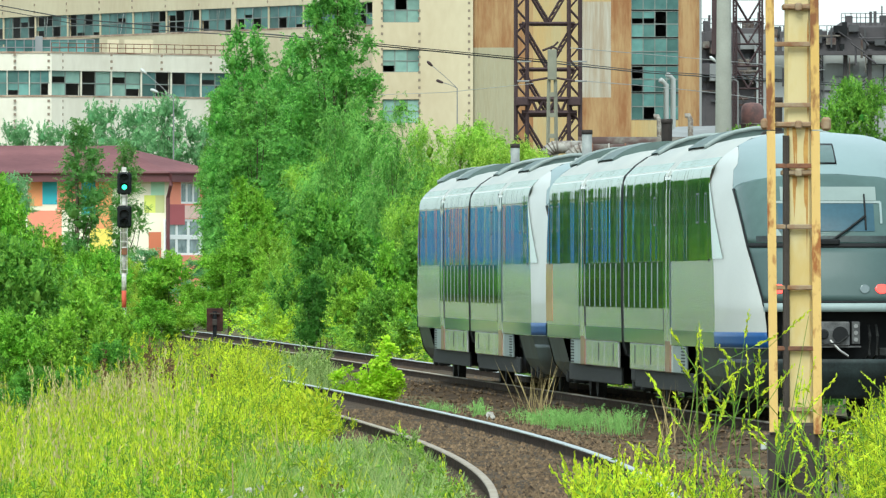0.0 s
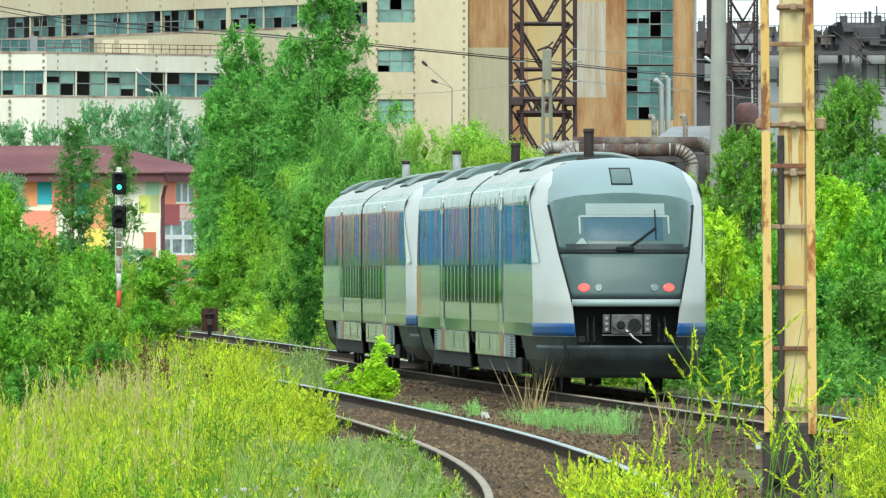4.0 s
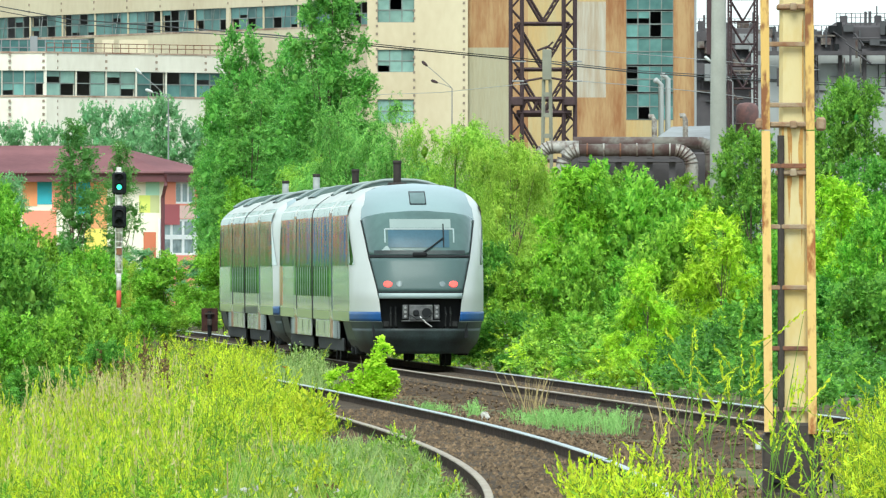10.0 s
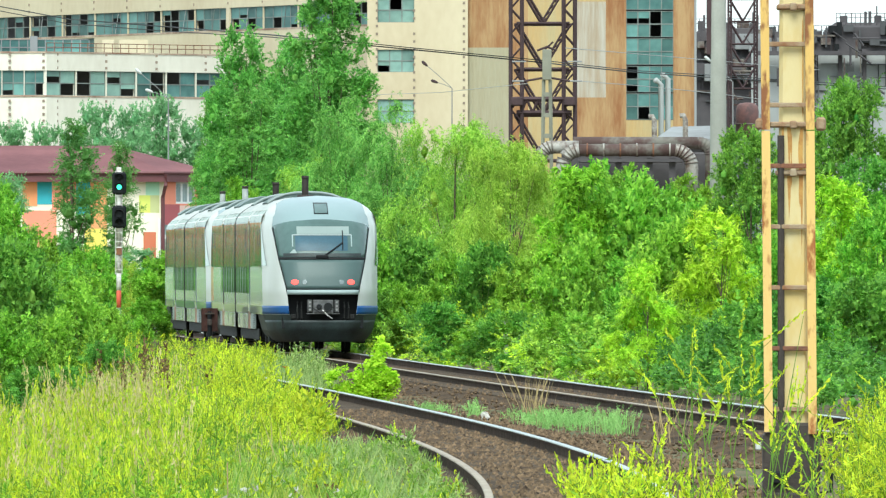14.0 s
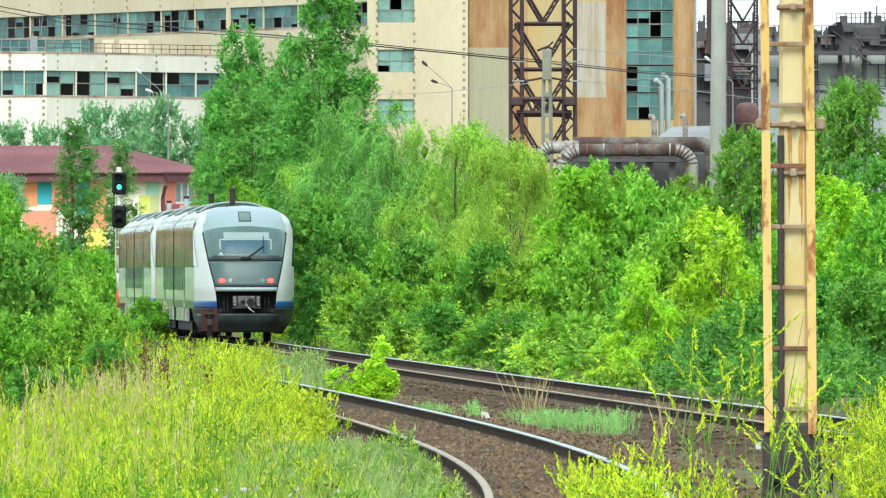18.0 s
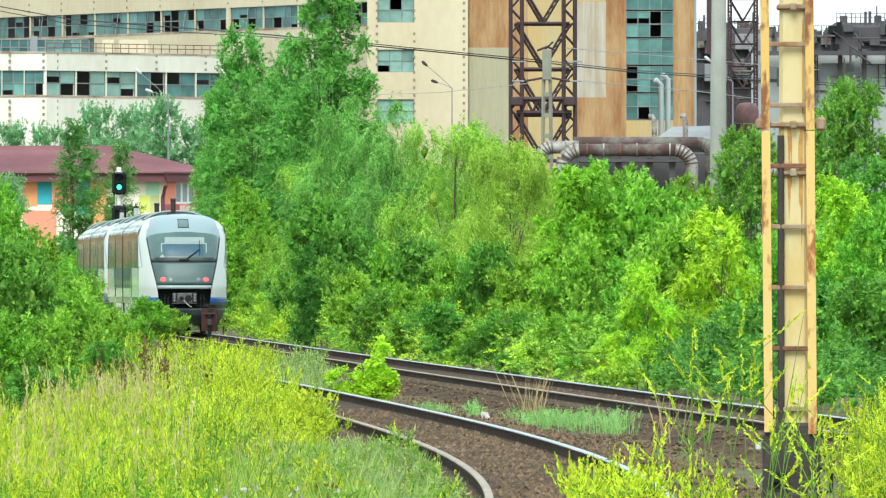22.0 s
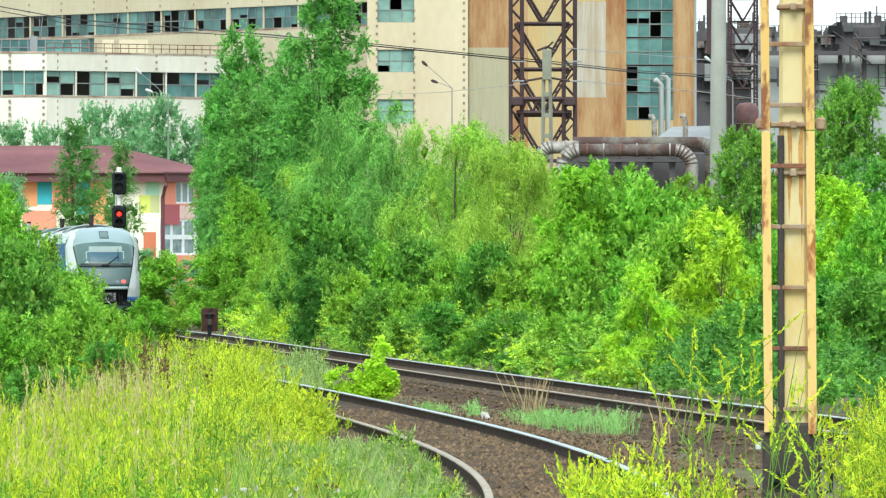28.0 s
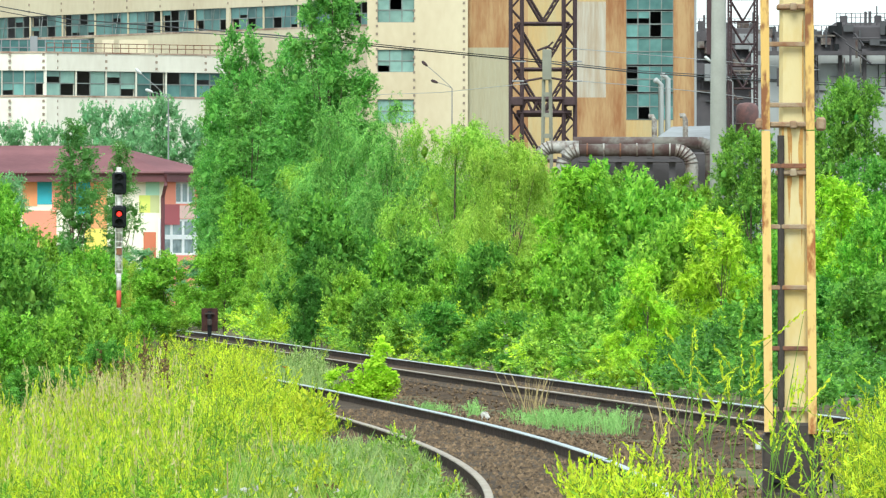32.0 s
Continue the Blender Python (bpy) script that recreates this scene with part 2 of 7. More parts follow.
def thing(name, m, label, category, group="", kind=""):
    ob = new(name)
    ob.matrix_basis = m
    return tagged(ob, label, category, group, kind)


def box(bm, x0, x1, y0, y1, z0, z1, bevel=0.0):
    r = bmesh.ops.create_cube(bm, size=1)
    vs = r["verts"]
    for v in vs:
        v.co = Vector(((x0 + x1) / 2 + v.co.x * (x1 - x0), (y0 + y1) / 2 + v.co.y * (y1 - y0), (z0 + z1) / 2 + v.co.z * (z1 - z0)))
    if bevel:
        es = list({e for v in vs for e in v.link_edges})
        bmesh.ops.bevel(bm, geom=es, offset=bevel, segments=1, affect="EDGES")
    return bm


def boxed(name, b, material, parent, label="", bevel=0.0):
    return part(name, box(bmesh.new(), *b, bevel), material, parent, label)


def tube(bm, pts, radii, n=8, cap=True):
    """A round, tapered tube through points."""
    pts = [Vector(p) for p in pts]
    rings = []
    for i, p in enumerate(pts):
        d = (pts[min(i + 1, len(pts) - 1)] - pts[max(i - 1, 0)]).normalized()
        a = d.cross(Vector((0, 0, 1)) if abs(d.z) < 0.9 else Vector((1, 0, 0))).normalized()
        b = d.cross(a)
        r = radii[i] if hasattr(radii, "__len__") else radii
        rings.append([bm.verts.new(p + r * (math.cos(t) * a + math.sin(t) * b)) for t in (2 * math.pi * k / n for k in range(n))])
    for r0, r1 in zip(rings, rings[1:]):
        for k in range(n):
            bm.faces.new((r0[k], r0[(k + 1) % n], r1[(k + 1) % n], r1[k]))
    if cap:
        bm.faces.new(rings[0][::-1])
        bm.faces.new(rings[-1])
    return bm


def bar(bm, p, q, w=0.05):
    return tube(bm, [p, q], w * 0.7, 4)



# ---- ground and tracks ----
def main_x(y):
    """Centre of the main track: nearly straight, then a curve to the west from y = 520 on."""
    u = (min(y, 600) - 250) / 100
    x = 1.7045 - 5.1781 * u + 0.1073 * u * u - 0.0178 * u ** 3 - 0.055 * max(0, y - 600)
    return x - 0.001 * max(0, y - 440) - 3.8e-4 * max(0, min(y, 680) - 520) ** 2 - 0.1216 * max(0, y - 680)


def main_z(y):
    """Rail height of the main track: it falls away slowly past y = 430."""
    return 0.04 * max(0.0, min(1.0, (232 - y) / 30)) - 1.2e-5 * max(0, min(y, 700) - 430) ** 2


def side_x(y):
    """Centre of the nearer, curved track."""
    if y > 290:
        return side_x(289.9) - 0.053 * (y - 289.9)
    if y < 112:
        return side_x(112.1) - 0.015 * (y - 112.1)
    u = (y - 170) / 100
    return -0.174 - 4.1862 * u - 2.054 * u * u + 1.8872 * u ** 3 - 0.6354 * u ** 4


SIDE_Z = 0.145      # rail tops of the nearer track


def ground_z(x, y):
    z = -0.32 + 0.10 * noise.noise((x * 0.15, y * 0.05, 0)) + 0.04 * noise.noise((x * 0.9, y * 0.6, 3))
    z += 0.22 * math.exp(-((x - side_x(y)) / 3.0) ** 2) if y < 420 else 0
    return z + main_z(max(y, 300))


def ground():
    xs = sorted({*np.linspace(-16, 14, 61), *(s * 16 * 1.45 ** k for s in (-1, 1) for k in range(1, 14))})
    ys = sorted({*np.linspace(-20, 420, 111), *(420 * 1.3 ** k for k in range(1, 10)), -60, -200, -800, -2500})
    vs = [(x, y, ground_z(x, y) if abs(x) < 40 and -30 < y < 700 else -0.32) for y in ys for x in xs]
    n = len(xs)
    fs = [(j * n + i, j * n + i + 1, (j + 1) * n + i + 1, (j + 1) * n + i) for j in range(len(ys) - 1) for i in range(n - 1)]
    g = obj("ground", vs, fs, M_SOIL, smooth=True)
    tagged(g, "overgrown dry soil and field beside the railway", "ground", kind="structure")


def west_field():
    xs, ys = np.linspace(-150, -13, 36), np.linspace(270, 880, 62)
    vs = [(x, y, max(ground_z(x, y) if x > -40 and y < 700 else -0.32, -0.32) + 0.05) for y in ys for x in xs]
    n = len(xs)
    fs = [(j * n + i, j * n + i + 1, (j + 1) * n + i + 1, (j + 1) * n + i) for j in range(len(ys) - 1) for i in range(n - 1)]
    tagged(obj("field", vs, fs, M_FIELD, smooth=True), "yellow-green meadow field west of the railway", "field", kind="structure")


ground()
west_field()


def strip(name, cx, y0, y1, step, profile, material, parent, label="", bumps=0.0, smooth=False):
    """Sweeps an open or closed profile of (offset, z) along a track."""
    ys = np.arange(y0, y1 + step * 0.5, step)
    vs, fs, n = [], [], len(profile)
    for y in ys:
        d = (cx(y + 0.5) - cx(y - 0.5))
        k = math.hypot(1, d)
        for o, z in profile:
            b = bumps * noise.noise((o * 1.7, y * 1.3, 5)) if bumps else 0
            vs.append((cx(y) + o / k, y - o * d / k, z + b + (main_z(y) if cx is main_x and y > 300 else 0)))
    closed = profile[0] == profile[-1]
    for j in range(len(ys) - 1):
        for i in range(n - 1):
            fs.append((j * n + i, (j + 1) * n + i, (j + 1) * n + i + 1, j * n + i + 1))
    return obj(name, vs, fs, material, parent, label, smooth)


WEB = [(-0.075, -0.172), (-0.075, -0.16), (-0.010, -0.145), (-0.009, -0.045), (-0.034, -0.036), (-0.036, -0.010), (-0.028, -0.004),
       (0.028, -0.004), (0.036, -0.010), (0.034, -0.036), (0.009, -0.045), (0.010, -0.145), (0.075, -0.16), (0.075, -0.172), (-0.075, -0.172)]
HEAD = [(-0.0365, -0.016), (-0.0345, -0.003), (-0.02, 0.0005), (0.02, 0.0005), (0.0345, -0.003), (0.0365, -0.016)]


def railway(name, cx, z, y0, y1, label):
    t = thing(name, Matrix(), label, "railway track", kind="structure")
    bed = [(-2.6, z - 0.55), (-1.9, z - 0.24), (-1.3, z - 0.165), (-0.86, z - 0.15), (-0.66, z - 0.165), (-0.35, z - 0.135), (0, z - 0.12), (0.35, z - 0.135),
           (0.66, z - 0.165), (0.86, z - 0.15), (1.3, z - 0.165), (1.9, z - 0.24), (2.6, z - 0.55)]
    strip("ballast_bed", cx, y0, y1, 0.8, bed, M_BALLAST, t, "brown gravel ballast", 0.03, True)
    for s in (-0.7525, 0.7525):
        r = strip("rail", cx, y0, y1, 1.5, [(s + o, z + h) for o, h in WEB], M_RAILWEB, t, "rusty rail with a polished head")
        strip("rail_head", cx, y0, y1, 1.5, [(s + o, z + h) for o, h in HEAD], M_RAILHEAD if s > 0 else M_RAILDULL, r, "polished steel running surface" if s > 0 else "dull brownish running surface", smooth=True)
    bm = box(bmesh.new(), -1.25, 1.25, -0.13, 0.13, -0.30, -0.118, 0.015)
    first = part("sleeper", bm, M_SLEEPER, t)
    y, made = max(y0, 108) + 0.3, 0
    while y < min(y1, 300):
        o = first if made == 0 else first.copy()
        if made:
            scene.collection.objects.link(o)
        o.parent = t
        o.matrix_basis = pose(cx(y), y, z - 0.005, 0, 0, math.degrees(-math.atan(cx(y + 0.5) - cx(y - 0.5))))
        made += 1
        y += 0.9
    return t


railway("main_track", main_x, 0.0, -40, 780, "railway track with shiny worn rails on brown ballast")
railway("side_track", side_x, SIDE_Z, -40, 420, "curved railway track with shiny worn rails, weeds beside it")


def ballast_stones():
    """Loose stones on both beds: too many to count."""
    rng = np.random.default_rng(4)
    octa = np.array([(1, 0, 0), (0, 1, 0), (-1, 0, 0), (0, -1, 0), (0, 0, 1), (0, 0, -1)], float)
    tri = np.array([(0, 1, 4), (1, 2, 4), (2, 3, 4), (3, 0, 4), (1, 0, 5), (2, 1, 5), (3, 2, 5), (0, 3, 5)])
    vs, fs, k = [], [], 0
    for cx, z, n, y0, y1 in ((side_x, SIDE_Z, 11000, 110, 200), (main_x, 0.0, 4500, 165, 280)):
        for _ in range(n):
            y = y0 + (y1 - y0) * rng.random() ** 1.4
            o = rng.normal(0, 1.05)
            if abs(o) > 2.2 or abs(abs(o) - 0.7525) < 0.09:
                continue
            top = z - 0.145 - max(0, abs(o) - 1.3) * 0.11
            s = rng.uniform(0.018, 0.045)
            sc = s * rng.uniform(0.6, 1.3, 3)
            a = rng.random() * 6.28
            p = octa * sc
            c, q = math.cos(a), math.sin(a)
            p = np.c_[p[:, 0] * c - p[:, 1] * q, p[:, 0] * q + p[:, 1] * c + p[:, 2] * 0.3, p[:, 2]]
            vs.append(p + (cx(y) + o, y, top + s * 0.3))
            fs.append(tri + k)
            k += 6
    for _ in range(9000):
        # loose gravel on the ground between the tracks
        y = 160 + 110 * rng.random() ** 1.2
        f = rng.random()
        x = side_x(y) * (1 - f) + main_x(y) * f
        s = rng.uniform(0.012, 0.04)
        a = rng.random() * 6.28
        p = octa * (s * rng.uniform(0.6, 1.3, 3))
        c, q = math.cos(a), math.sin(a)
        p = np.c_[p[:, 0] * c - p[:, 1] * q, p[:, 0] * q + p[:, 1] * c + p[:, 2] * 0.3, p[:, 2]]
        vs.append(p + (x, y, ground_z(x, y) + s * 0.2))
        fs.append(tri + k)
        k += 6
    tagged(obj("ballast_stones", np.concatenate(vs).tolist(), np.concatenate(fs).tolist(), M_STONE),
           "loose brown and grey ballast stones on the track beds", "gravel", kind="stuff")


ballast_stones()


# ---- the railcar ----
W_Z = [0.94, 1.2, 1.6, 2.1, 2.5, 2.9, 3.15, 3.27, 3.36, 3.5, 3.6, 3.67, 3.72, 3.75]
W_X = [1.40, 1.41, 1.415, 1.415, 1.414, 1.413, 1.410, 1.404, 1.365, 1.21, 1.03, 0.86, 0.60, 0.001]
B_Z = [0.27, 0.6, 0.94, 1.13, 1.5, 1.9, 2.3, 2.7, 3.06, 3.25, 3.4, 3.52, 3.61, 3.68, 3.72, 3.75]
B_Y = [0.40, 0.14, 0.05, 0.03, 0.0, 0.12, 0.30, 0.54, 0.84, 1.05, 1.30, 1.62, 2.0, 2.5, 2.95, 3.4]
HALF = 20.85


def side_w(z):
    if z < 0.94:
        return float(np.interp(z, [0.27, 0.5, 0.94], [1.08, 1.28, 1.395]))
    return float(np.interp(z, W_Z, W_X))


def front_y(x, z):
    w = side_w(z)
    r = min(1.0, abs(x) / max(w, 0.02))
    k = 1.0 if z < 3.3 else max(0.0, (3.75 - z) / 0.45)
    low = float(np.interp(z, [0.27, 0.94], [0.75, 1.0]))
    return float(np.interp(z, B_Z, B_Y)) + (0.18 * r * r + 1.75 * r ** 5.5) * k * low


def nose_patch(name, zs, left, right, off, material, parent, label="", cols=None, thick=0.0):
    """A piece of the curved nose between two edge curves, off metres proud of the shell."""
    n = cols or 18
    vs, fs = [], []
    for z in zs:
        a, b = left(z), right(z)
        for i in range(n + 1):
            x = a + (b - a) * i / n
            push = off * min(1.0, abs(x) / side_w(z)) ** 4 * (1 if x > 0 else -1)
            vs.append((x + push, front_y(x, z) - off, z))
    m = n + 1
    for j in range(len(zs) - 1):
        for i in range(n):
            fs.append((j * m + i, j * m + i + 1, (j + 1) * m + i + 1, (j + 1) * m + i))
    if thick:
        base = len(vs)
        vs += [(x, y + thick, z) for x, y, z in vs]
        ring = [*range(m), *[j * m + n for j in range(1, len(zs))], *[(len(zs) - 1) * m + i for i in range(n - 1, -1, -1)],
                *[j * m for j in range(len(zs) - 2, 0, -1)]]
        for p, q in zip(ring, ring[1:] + ring[:1]):
            fs.append((q, p, p + base, q + base))
    return obj(name, vs, fs, material, parent, label, True)


def side_patch(name, y0, y1, z0, z1, off, material, parent, label="", side=-1, slant=0.0, rows=5, tilt=0.0):
    """A panel that follows the curve of the car side, with turned-in edges."""
    vs, fs = [], []
    for i in range(rows + 1):
        z = z0 + (z1 - z0) * i / rows
        x = side * (side_w(z) + off)
        vs += [(x - side * tilt * 0.5, y0 + slant * (z - z0), z), (x + side * tilt * 0.5, y1, z)]
    for i in range(rows):
        a = 2 * i
        fs.append((a, a + 1, a + 3, a + 2) if side > 0 else (a, a + 2, a + 3, a + 1))
    base = len(vs)
    vs += vs + [(x - side * (off + 0.01), y, z) for x, y, z in vs]
    ring = [base + i for i in [0, 1] + [2 * i + 1 for i in range(1, rows + 1)] + [2 * i for i in range(rows, 0, -1)]]
    for p, q in zip(ring, ring[1:] + ring[:1]):
        fs.append((p, q, q + base, p + base) if side > 0 else (q, p, p + base, q + base))
    return obj(name, vs, fs, material, parent, label)


def shield_l(z):
    """Edge of the windscreen and front panel, narrowing downwards."""
    return -float(np.interp(z, [0.79, 1.43, 1.55, 2.3, 3.06, 3.3], [0.80, 0.87, 0.885, 1.055, 1.18, 1.15]))


def car_half(unit, m, tail_on, dark_stack, covers):
    """Half a railcar: one cab end and the passenger part back to the joint; m turns it about the unit's middle."""
    made = []

    def keep(o):
        made.append(o)
        return o

    def zr(a, b, n):
        return [a + (b - a) * i / n for i in range(n + 1)]

    # shell: side walls and roof back from the nose, then the nose itself
    outline = [(-side_w(z), z) for z in (0.94, 1.13, 1.43, 1.8, 2.1, 2.5, 2.9, 3.15, 3.27, 3.36, 3.43, 3.5, 3.6, 3.67, 3.72)] + [(0, 3.75)]
    outline += [(-x, z) for x, z in outline[-2::-1]]
    vs, fs, fr = [], [], []
    for x, z in outline:
        vs += [(x, front_y(x, z), z), (x, max(4.0, front_y(x, z)), z), (x, HALF - 0.13, z)]
    for i in range(len(outline) - 1):
        a = 3 * i
        for k in (0, 1):
            (fr if outline[i][1] + outline[i + 1][1] > 6.68 else fs).append((a + k, a + k + 3, a + k + 4, a + k + 1))
    keep(obj("body_shell", vs, fs, M_SILVER, unit, "silver painted car body", True))
    keep(obj("roof_skin", vs, fr, M_ROOFPAINT, unit, "dull silver-white roof", True))
    zs = zr(1.43, 3.15, 14) + [3.22, 3.3, 3.37, 3.44, 3.5, 3.55, 3.58, 3.6, 3.64, 3.68, 3.71, 3.735, 3.749]

    def inner(z):
        """Inner edge of the corner pillar; above the windscreen it runs out into the roof edge."""
        return -shield_l(z) + 0.012 if z <= 3.3 else float(np.interp(z, [3.3, 3.58], [1.132, side_w(3.58) * 0.985]))
    vs, n = [], 25
    for z in zs:
        w = inner(z) if z <= 3.58 else side_w(z)
        for c in range(n):
            x = w * math.sin(math.pi / 2 * (2 * c / (n - 1) - 1))
            vs.append((x, front_y(x, z), z))
    fs = [(j * n + i, j * n + i + 1, (j + 1) * n + i + 1, (j + 1) * n + i) for j in range(len(zs) - 1) for i in range(n - 1)]
    keep(obj("nose_dome", vs, fs, M_DOME, unit, "pale blue-grey rounded nose and roof dome", True))

    for s in (-1, 1):
        lo = (lambda z: -side_w(z) + 0.0) if s < 0 else (lambda z: -shield_l(z))
        hi = (lambda z: shield_l(z)) if s < 0 else (lambda z: side_w(z))
        keep(nose_patch("lower_cheek", zr(0.94, 1.43, 6), lo, hi, 0.0, M_WHITE, unit, "white lower corner panel", 14))
        lo2 = (lambda z: -side_w(z) * 0.999) if s < 0 else (lambda z: -shield_l(z) + 0.012)
        hi2 = (lambda z: shield_l(z) - 0.012) if s < 0 else (lambda z: side_w(z) * 0.999)
        keep(nose_patch("corner_pillar", zr(1.10, 3.30, 22) + [3.37, 3.44, 3.5, 3.55, 3.58], *((lo2, lambda z: -inner(z)) if s < 0 else (inner, hi2)), 0.003, M_WHITE, unit, "white raked corner pillar", 14))
        keep(nose_patch("blue_corner", zr(0.95, 1.155, 3), lo, hi, 0.016, M_BLUE, unit, "blue stripe", 14, 0.02))
    ws = zr(2.33, 3.06, 8) + zr(3.06, 3.25, 5)[1:]

    def ws_l(z):
        e = shield_l(z)
        return e if z <= 3.06 else e * math.sqrt(max(0.0004, 1 - ((z - 3.06) / 0.192) ** 2))
    ws_ob = keep(nose_patch("windscreen", ws, ws_l, lambda z: -ws_l(z), 0.016, M_WSGLASS, unit, "large curved windscreen with a blind behind it", 22, 0.03))
    keep(nose_patch("windscreen_seal", zr(2.285, 2.345, 2), shield_l, lambda z: -shield_l(z), 0.022, M_BLACK, unit, "black rubber seal", 18, 0.03))
    keep(nose_patch("front_panel", zr(1.57, 2.29, 8), shield_l, lambda z: -shield_l(z), 0.016, M_PANEL, unit, "glossy dark grey front panel", 18, 0.03))
    keep(nose_patch("panel_rim", zr(1.545, 1.575, 1), shield_l, lambda z: -shield_l(z), 0.024, M_BLACK, unit, "", 18, 0.03))
    keep(nose_patch("bumper_trim", zr(1.43, 1.545, 2), lambda z: shield_l(z) + 0.005, lambda z: -shield_l(z) - 0.005, 0.03, M_TRIM, unit, "pale grey trim strip", 18, 0.05))
    for s in (-1, 1):
        a, b = ((lambda z: shield_l(z) - 0.012), (lambda z: shield_l(z) + 0.014)) if s < 0 else ((lambda z: -shield_l(z) - 0.014), (lambda z: -shield_l(z) + 0.012))
        keep(nose_patch("shield_seal", zr(1.5, 3.06, 14), a, b, 0.021, M_BLACK, unit, "black edge seal", 2, 0.02))
    # blind and dash seen through the windscreen, wiper on it
    keep(nose_patch("cab_blind", zr(2.90, 3.08, 2), lambda z: -0.62, lambda z: 0.66, 0.026, M_BLIND, unit, "pale blind", 10))
    keep(nose_patch("blind_edge", zr(2.865, 2.895, 1), lambda z: -0.72, lambda z: 0.72, 0.029, M_ROOFLIP, unit, "", 10))
    keep(nose_patch("dashboard", zr(2.36, 2.44, 1), lambda z: -0.95, lambda z: 0.95, 0.026, M_SKIRT, unit, "", 14))
    keep(nose_patch("cab_back_wall", zr(2.5, 2.86, 3), lambda z: -0.66, lambda z: 0.62, 0.024, M_CABDARK, unit, "", 14))

    def on(x, z, off):
        return (x, front_y(x, z) - off, z)
    bm = bmesh.new()
    tube(bm, [on(0.02, 2.37, 0.06), on(0.25, 2.52, 0.06), on(0.50, 2.70, 0.05)], 0.016, 6)
    tube(bm, [on(0.50, 2.52, 0.035), on(0.50, 2.70, 0.045), on(0.50, 2.98, 0.035)], 0.012, 6)
    keep(part("wiper", bm, M_BLACK, unit, "black windscreen wiper"))
    bm = bmesh.new()
    p = on(0.0, 2.36, 0.03)
    box(bm, -0.16, 0.14, p[1] - 0.05, p[1] + 0.03, 2.315, 2.40, 0.02)
    keep(part("wiper_motor", bm, M_BLACK, unit))
    keep(nose_patch("paper_sheet", zr(2.44, 2.53, 2), lambda z: -0.80 + (z - 2.44), lambda z: -0.62 - (z - 2.44) * 0.6, 0.029, M_LIGHTPAPER, unit, "white sheet on the dashboard", 3))
    for x in (-0.74, 0.70):
        keep(nose_patch("frame_post", zr(2.60, 2.88, 3), lambda z, x=x: x, lambda z, x=x: x + 0.03, 0.029, M_TRIM, unit, "", 1))
    # destination display
    d = keep(nose_patch("destination_display", zr(3.37, 3.61, 4), lambda z: -0.175, lambda z: 0.175, 0.012, M_BLACK, unit, "dark destination display window", 6, 0.04))
    keep(nose_patch("display_glass", zr(3.39, 3.59, 3), lambda z: -0.155, lambda z: 0.155, 0.017, M_WSGLASS, unit, "", 5))
    # lamps
    for s in (-1, 1):
        for off, rad, lit in ((0.687, 0.088, True), (0.455, 0.066, False)):
            rz = 0.062 if lit else 0.058
            zs = [1.735 + rz * math.sin(a) for a in np.linspace(-1.5, 1.5, 13)]
            lf = lambda z, o=s * off, r=rad, q=rz: o - r * math.sqrt(max(0.0, 1 - ((z - 1.735) / q) ** 2))
            rt = lambda z, o=s * off, r=rad, q=rz: o + r * math.sqrt(max(0.0, 1 - ((z - 1.735) / q) ** 2))
            keep(nose_patch("tail_lamp" if lit else "headlamp", zs, lf, rt, 0.028, M_TAIL if lit and tail_on else M_LAMPGLASS, unit,
                            "glowing red tail lamp" if lit and tail_on else "round clear lamp", 8, 0.02))
    # coupler pocket
    bm = bmesh.new()
    box(bm, -1.0, 1.0, 0.55, 0.62, 0.6, 1.45)
    box(bm, -1.0, -0.93, 0.42, 0.6, 0.6, 1.45)
    box(bm, 0.93, 1.0, 0.42, 0.6, 0.6, 1.45)
    box(bm, -0.86, 0.86, 0.16, 0.6, 1.45, 1.5)
    keep(part("coupler_pocket", bm, M_BLACK, unit, "black recess behind the coupler"))
    bm = bmesh.new()
    box(bm, -0.25, 0.25, -0.02, 0.5, 0.97, 1.30, 0.02)
    box(bm, -0.38, -0.27, 0.05, 0.4, 1.0, 1.30, 0.01)
    box(bm, 0.28, 0.39, 0.05, 0.4, 1.0, 1.30, 0.01)
    box(bm, -0.40, 0.40, 0.0, 0.4, 0.955, 0.975)
    coup = keep(part("coupler", bm, M_COUPLER, unit, "worn steel automatic coupler"))
    bm = bmesh.new()
    tube(bm, [(0.12, -0.06, 1.13), (0.12, 0.0, 1.13)], 0.105, 16)
    tube(bm, [(-0.10, -0.10, 1.13), (-0.10, 0.0, 1.13)], [0.05, 0.075], 12)
    keep(part("coupler_funnel", bm, M_BLACK, unit))
    bm = bmesh.new()
    tube(bm, [(-0.02, -0.1, 1.05), (0.1, -0.16, 0.92), (0.22, -0.16, 0.84)], 0.016, 6)
    keep(part("coupler_handle", bm, M_STEEL, unit, "bare steel release handle"))
    bm = tube(bmesh.new(), [(-0.25, -0.03, 1.1), (-0.1, -0.15, 1.0), (0.1, -0.15, 1.02), (0.24, -0.03, 1.12)], 0.012, 6)
    keep(part("coupler_cable", bm, M_UNDER, unit, "dark sagging cable"))
    for x in (-0.325, 0.335):
        for z in (1.06, 1.15, 1.24):
            keep(part("bolt", tube(bmesh.new(), [(x, 0.05, z), (x, 0.02, z)], 0.028, 8), M_STEEL, unit))
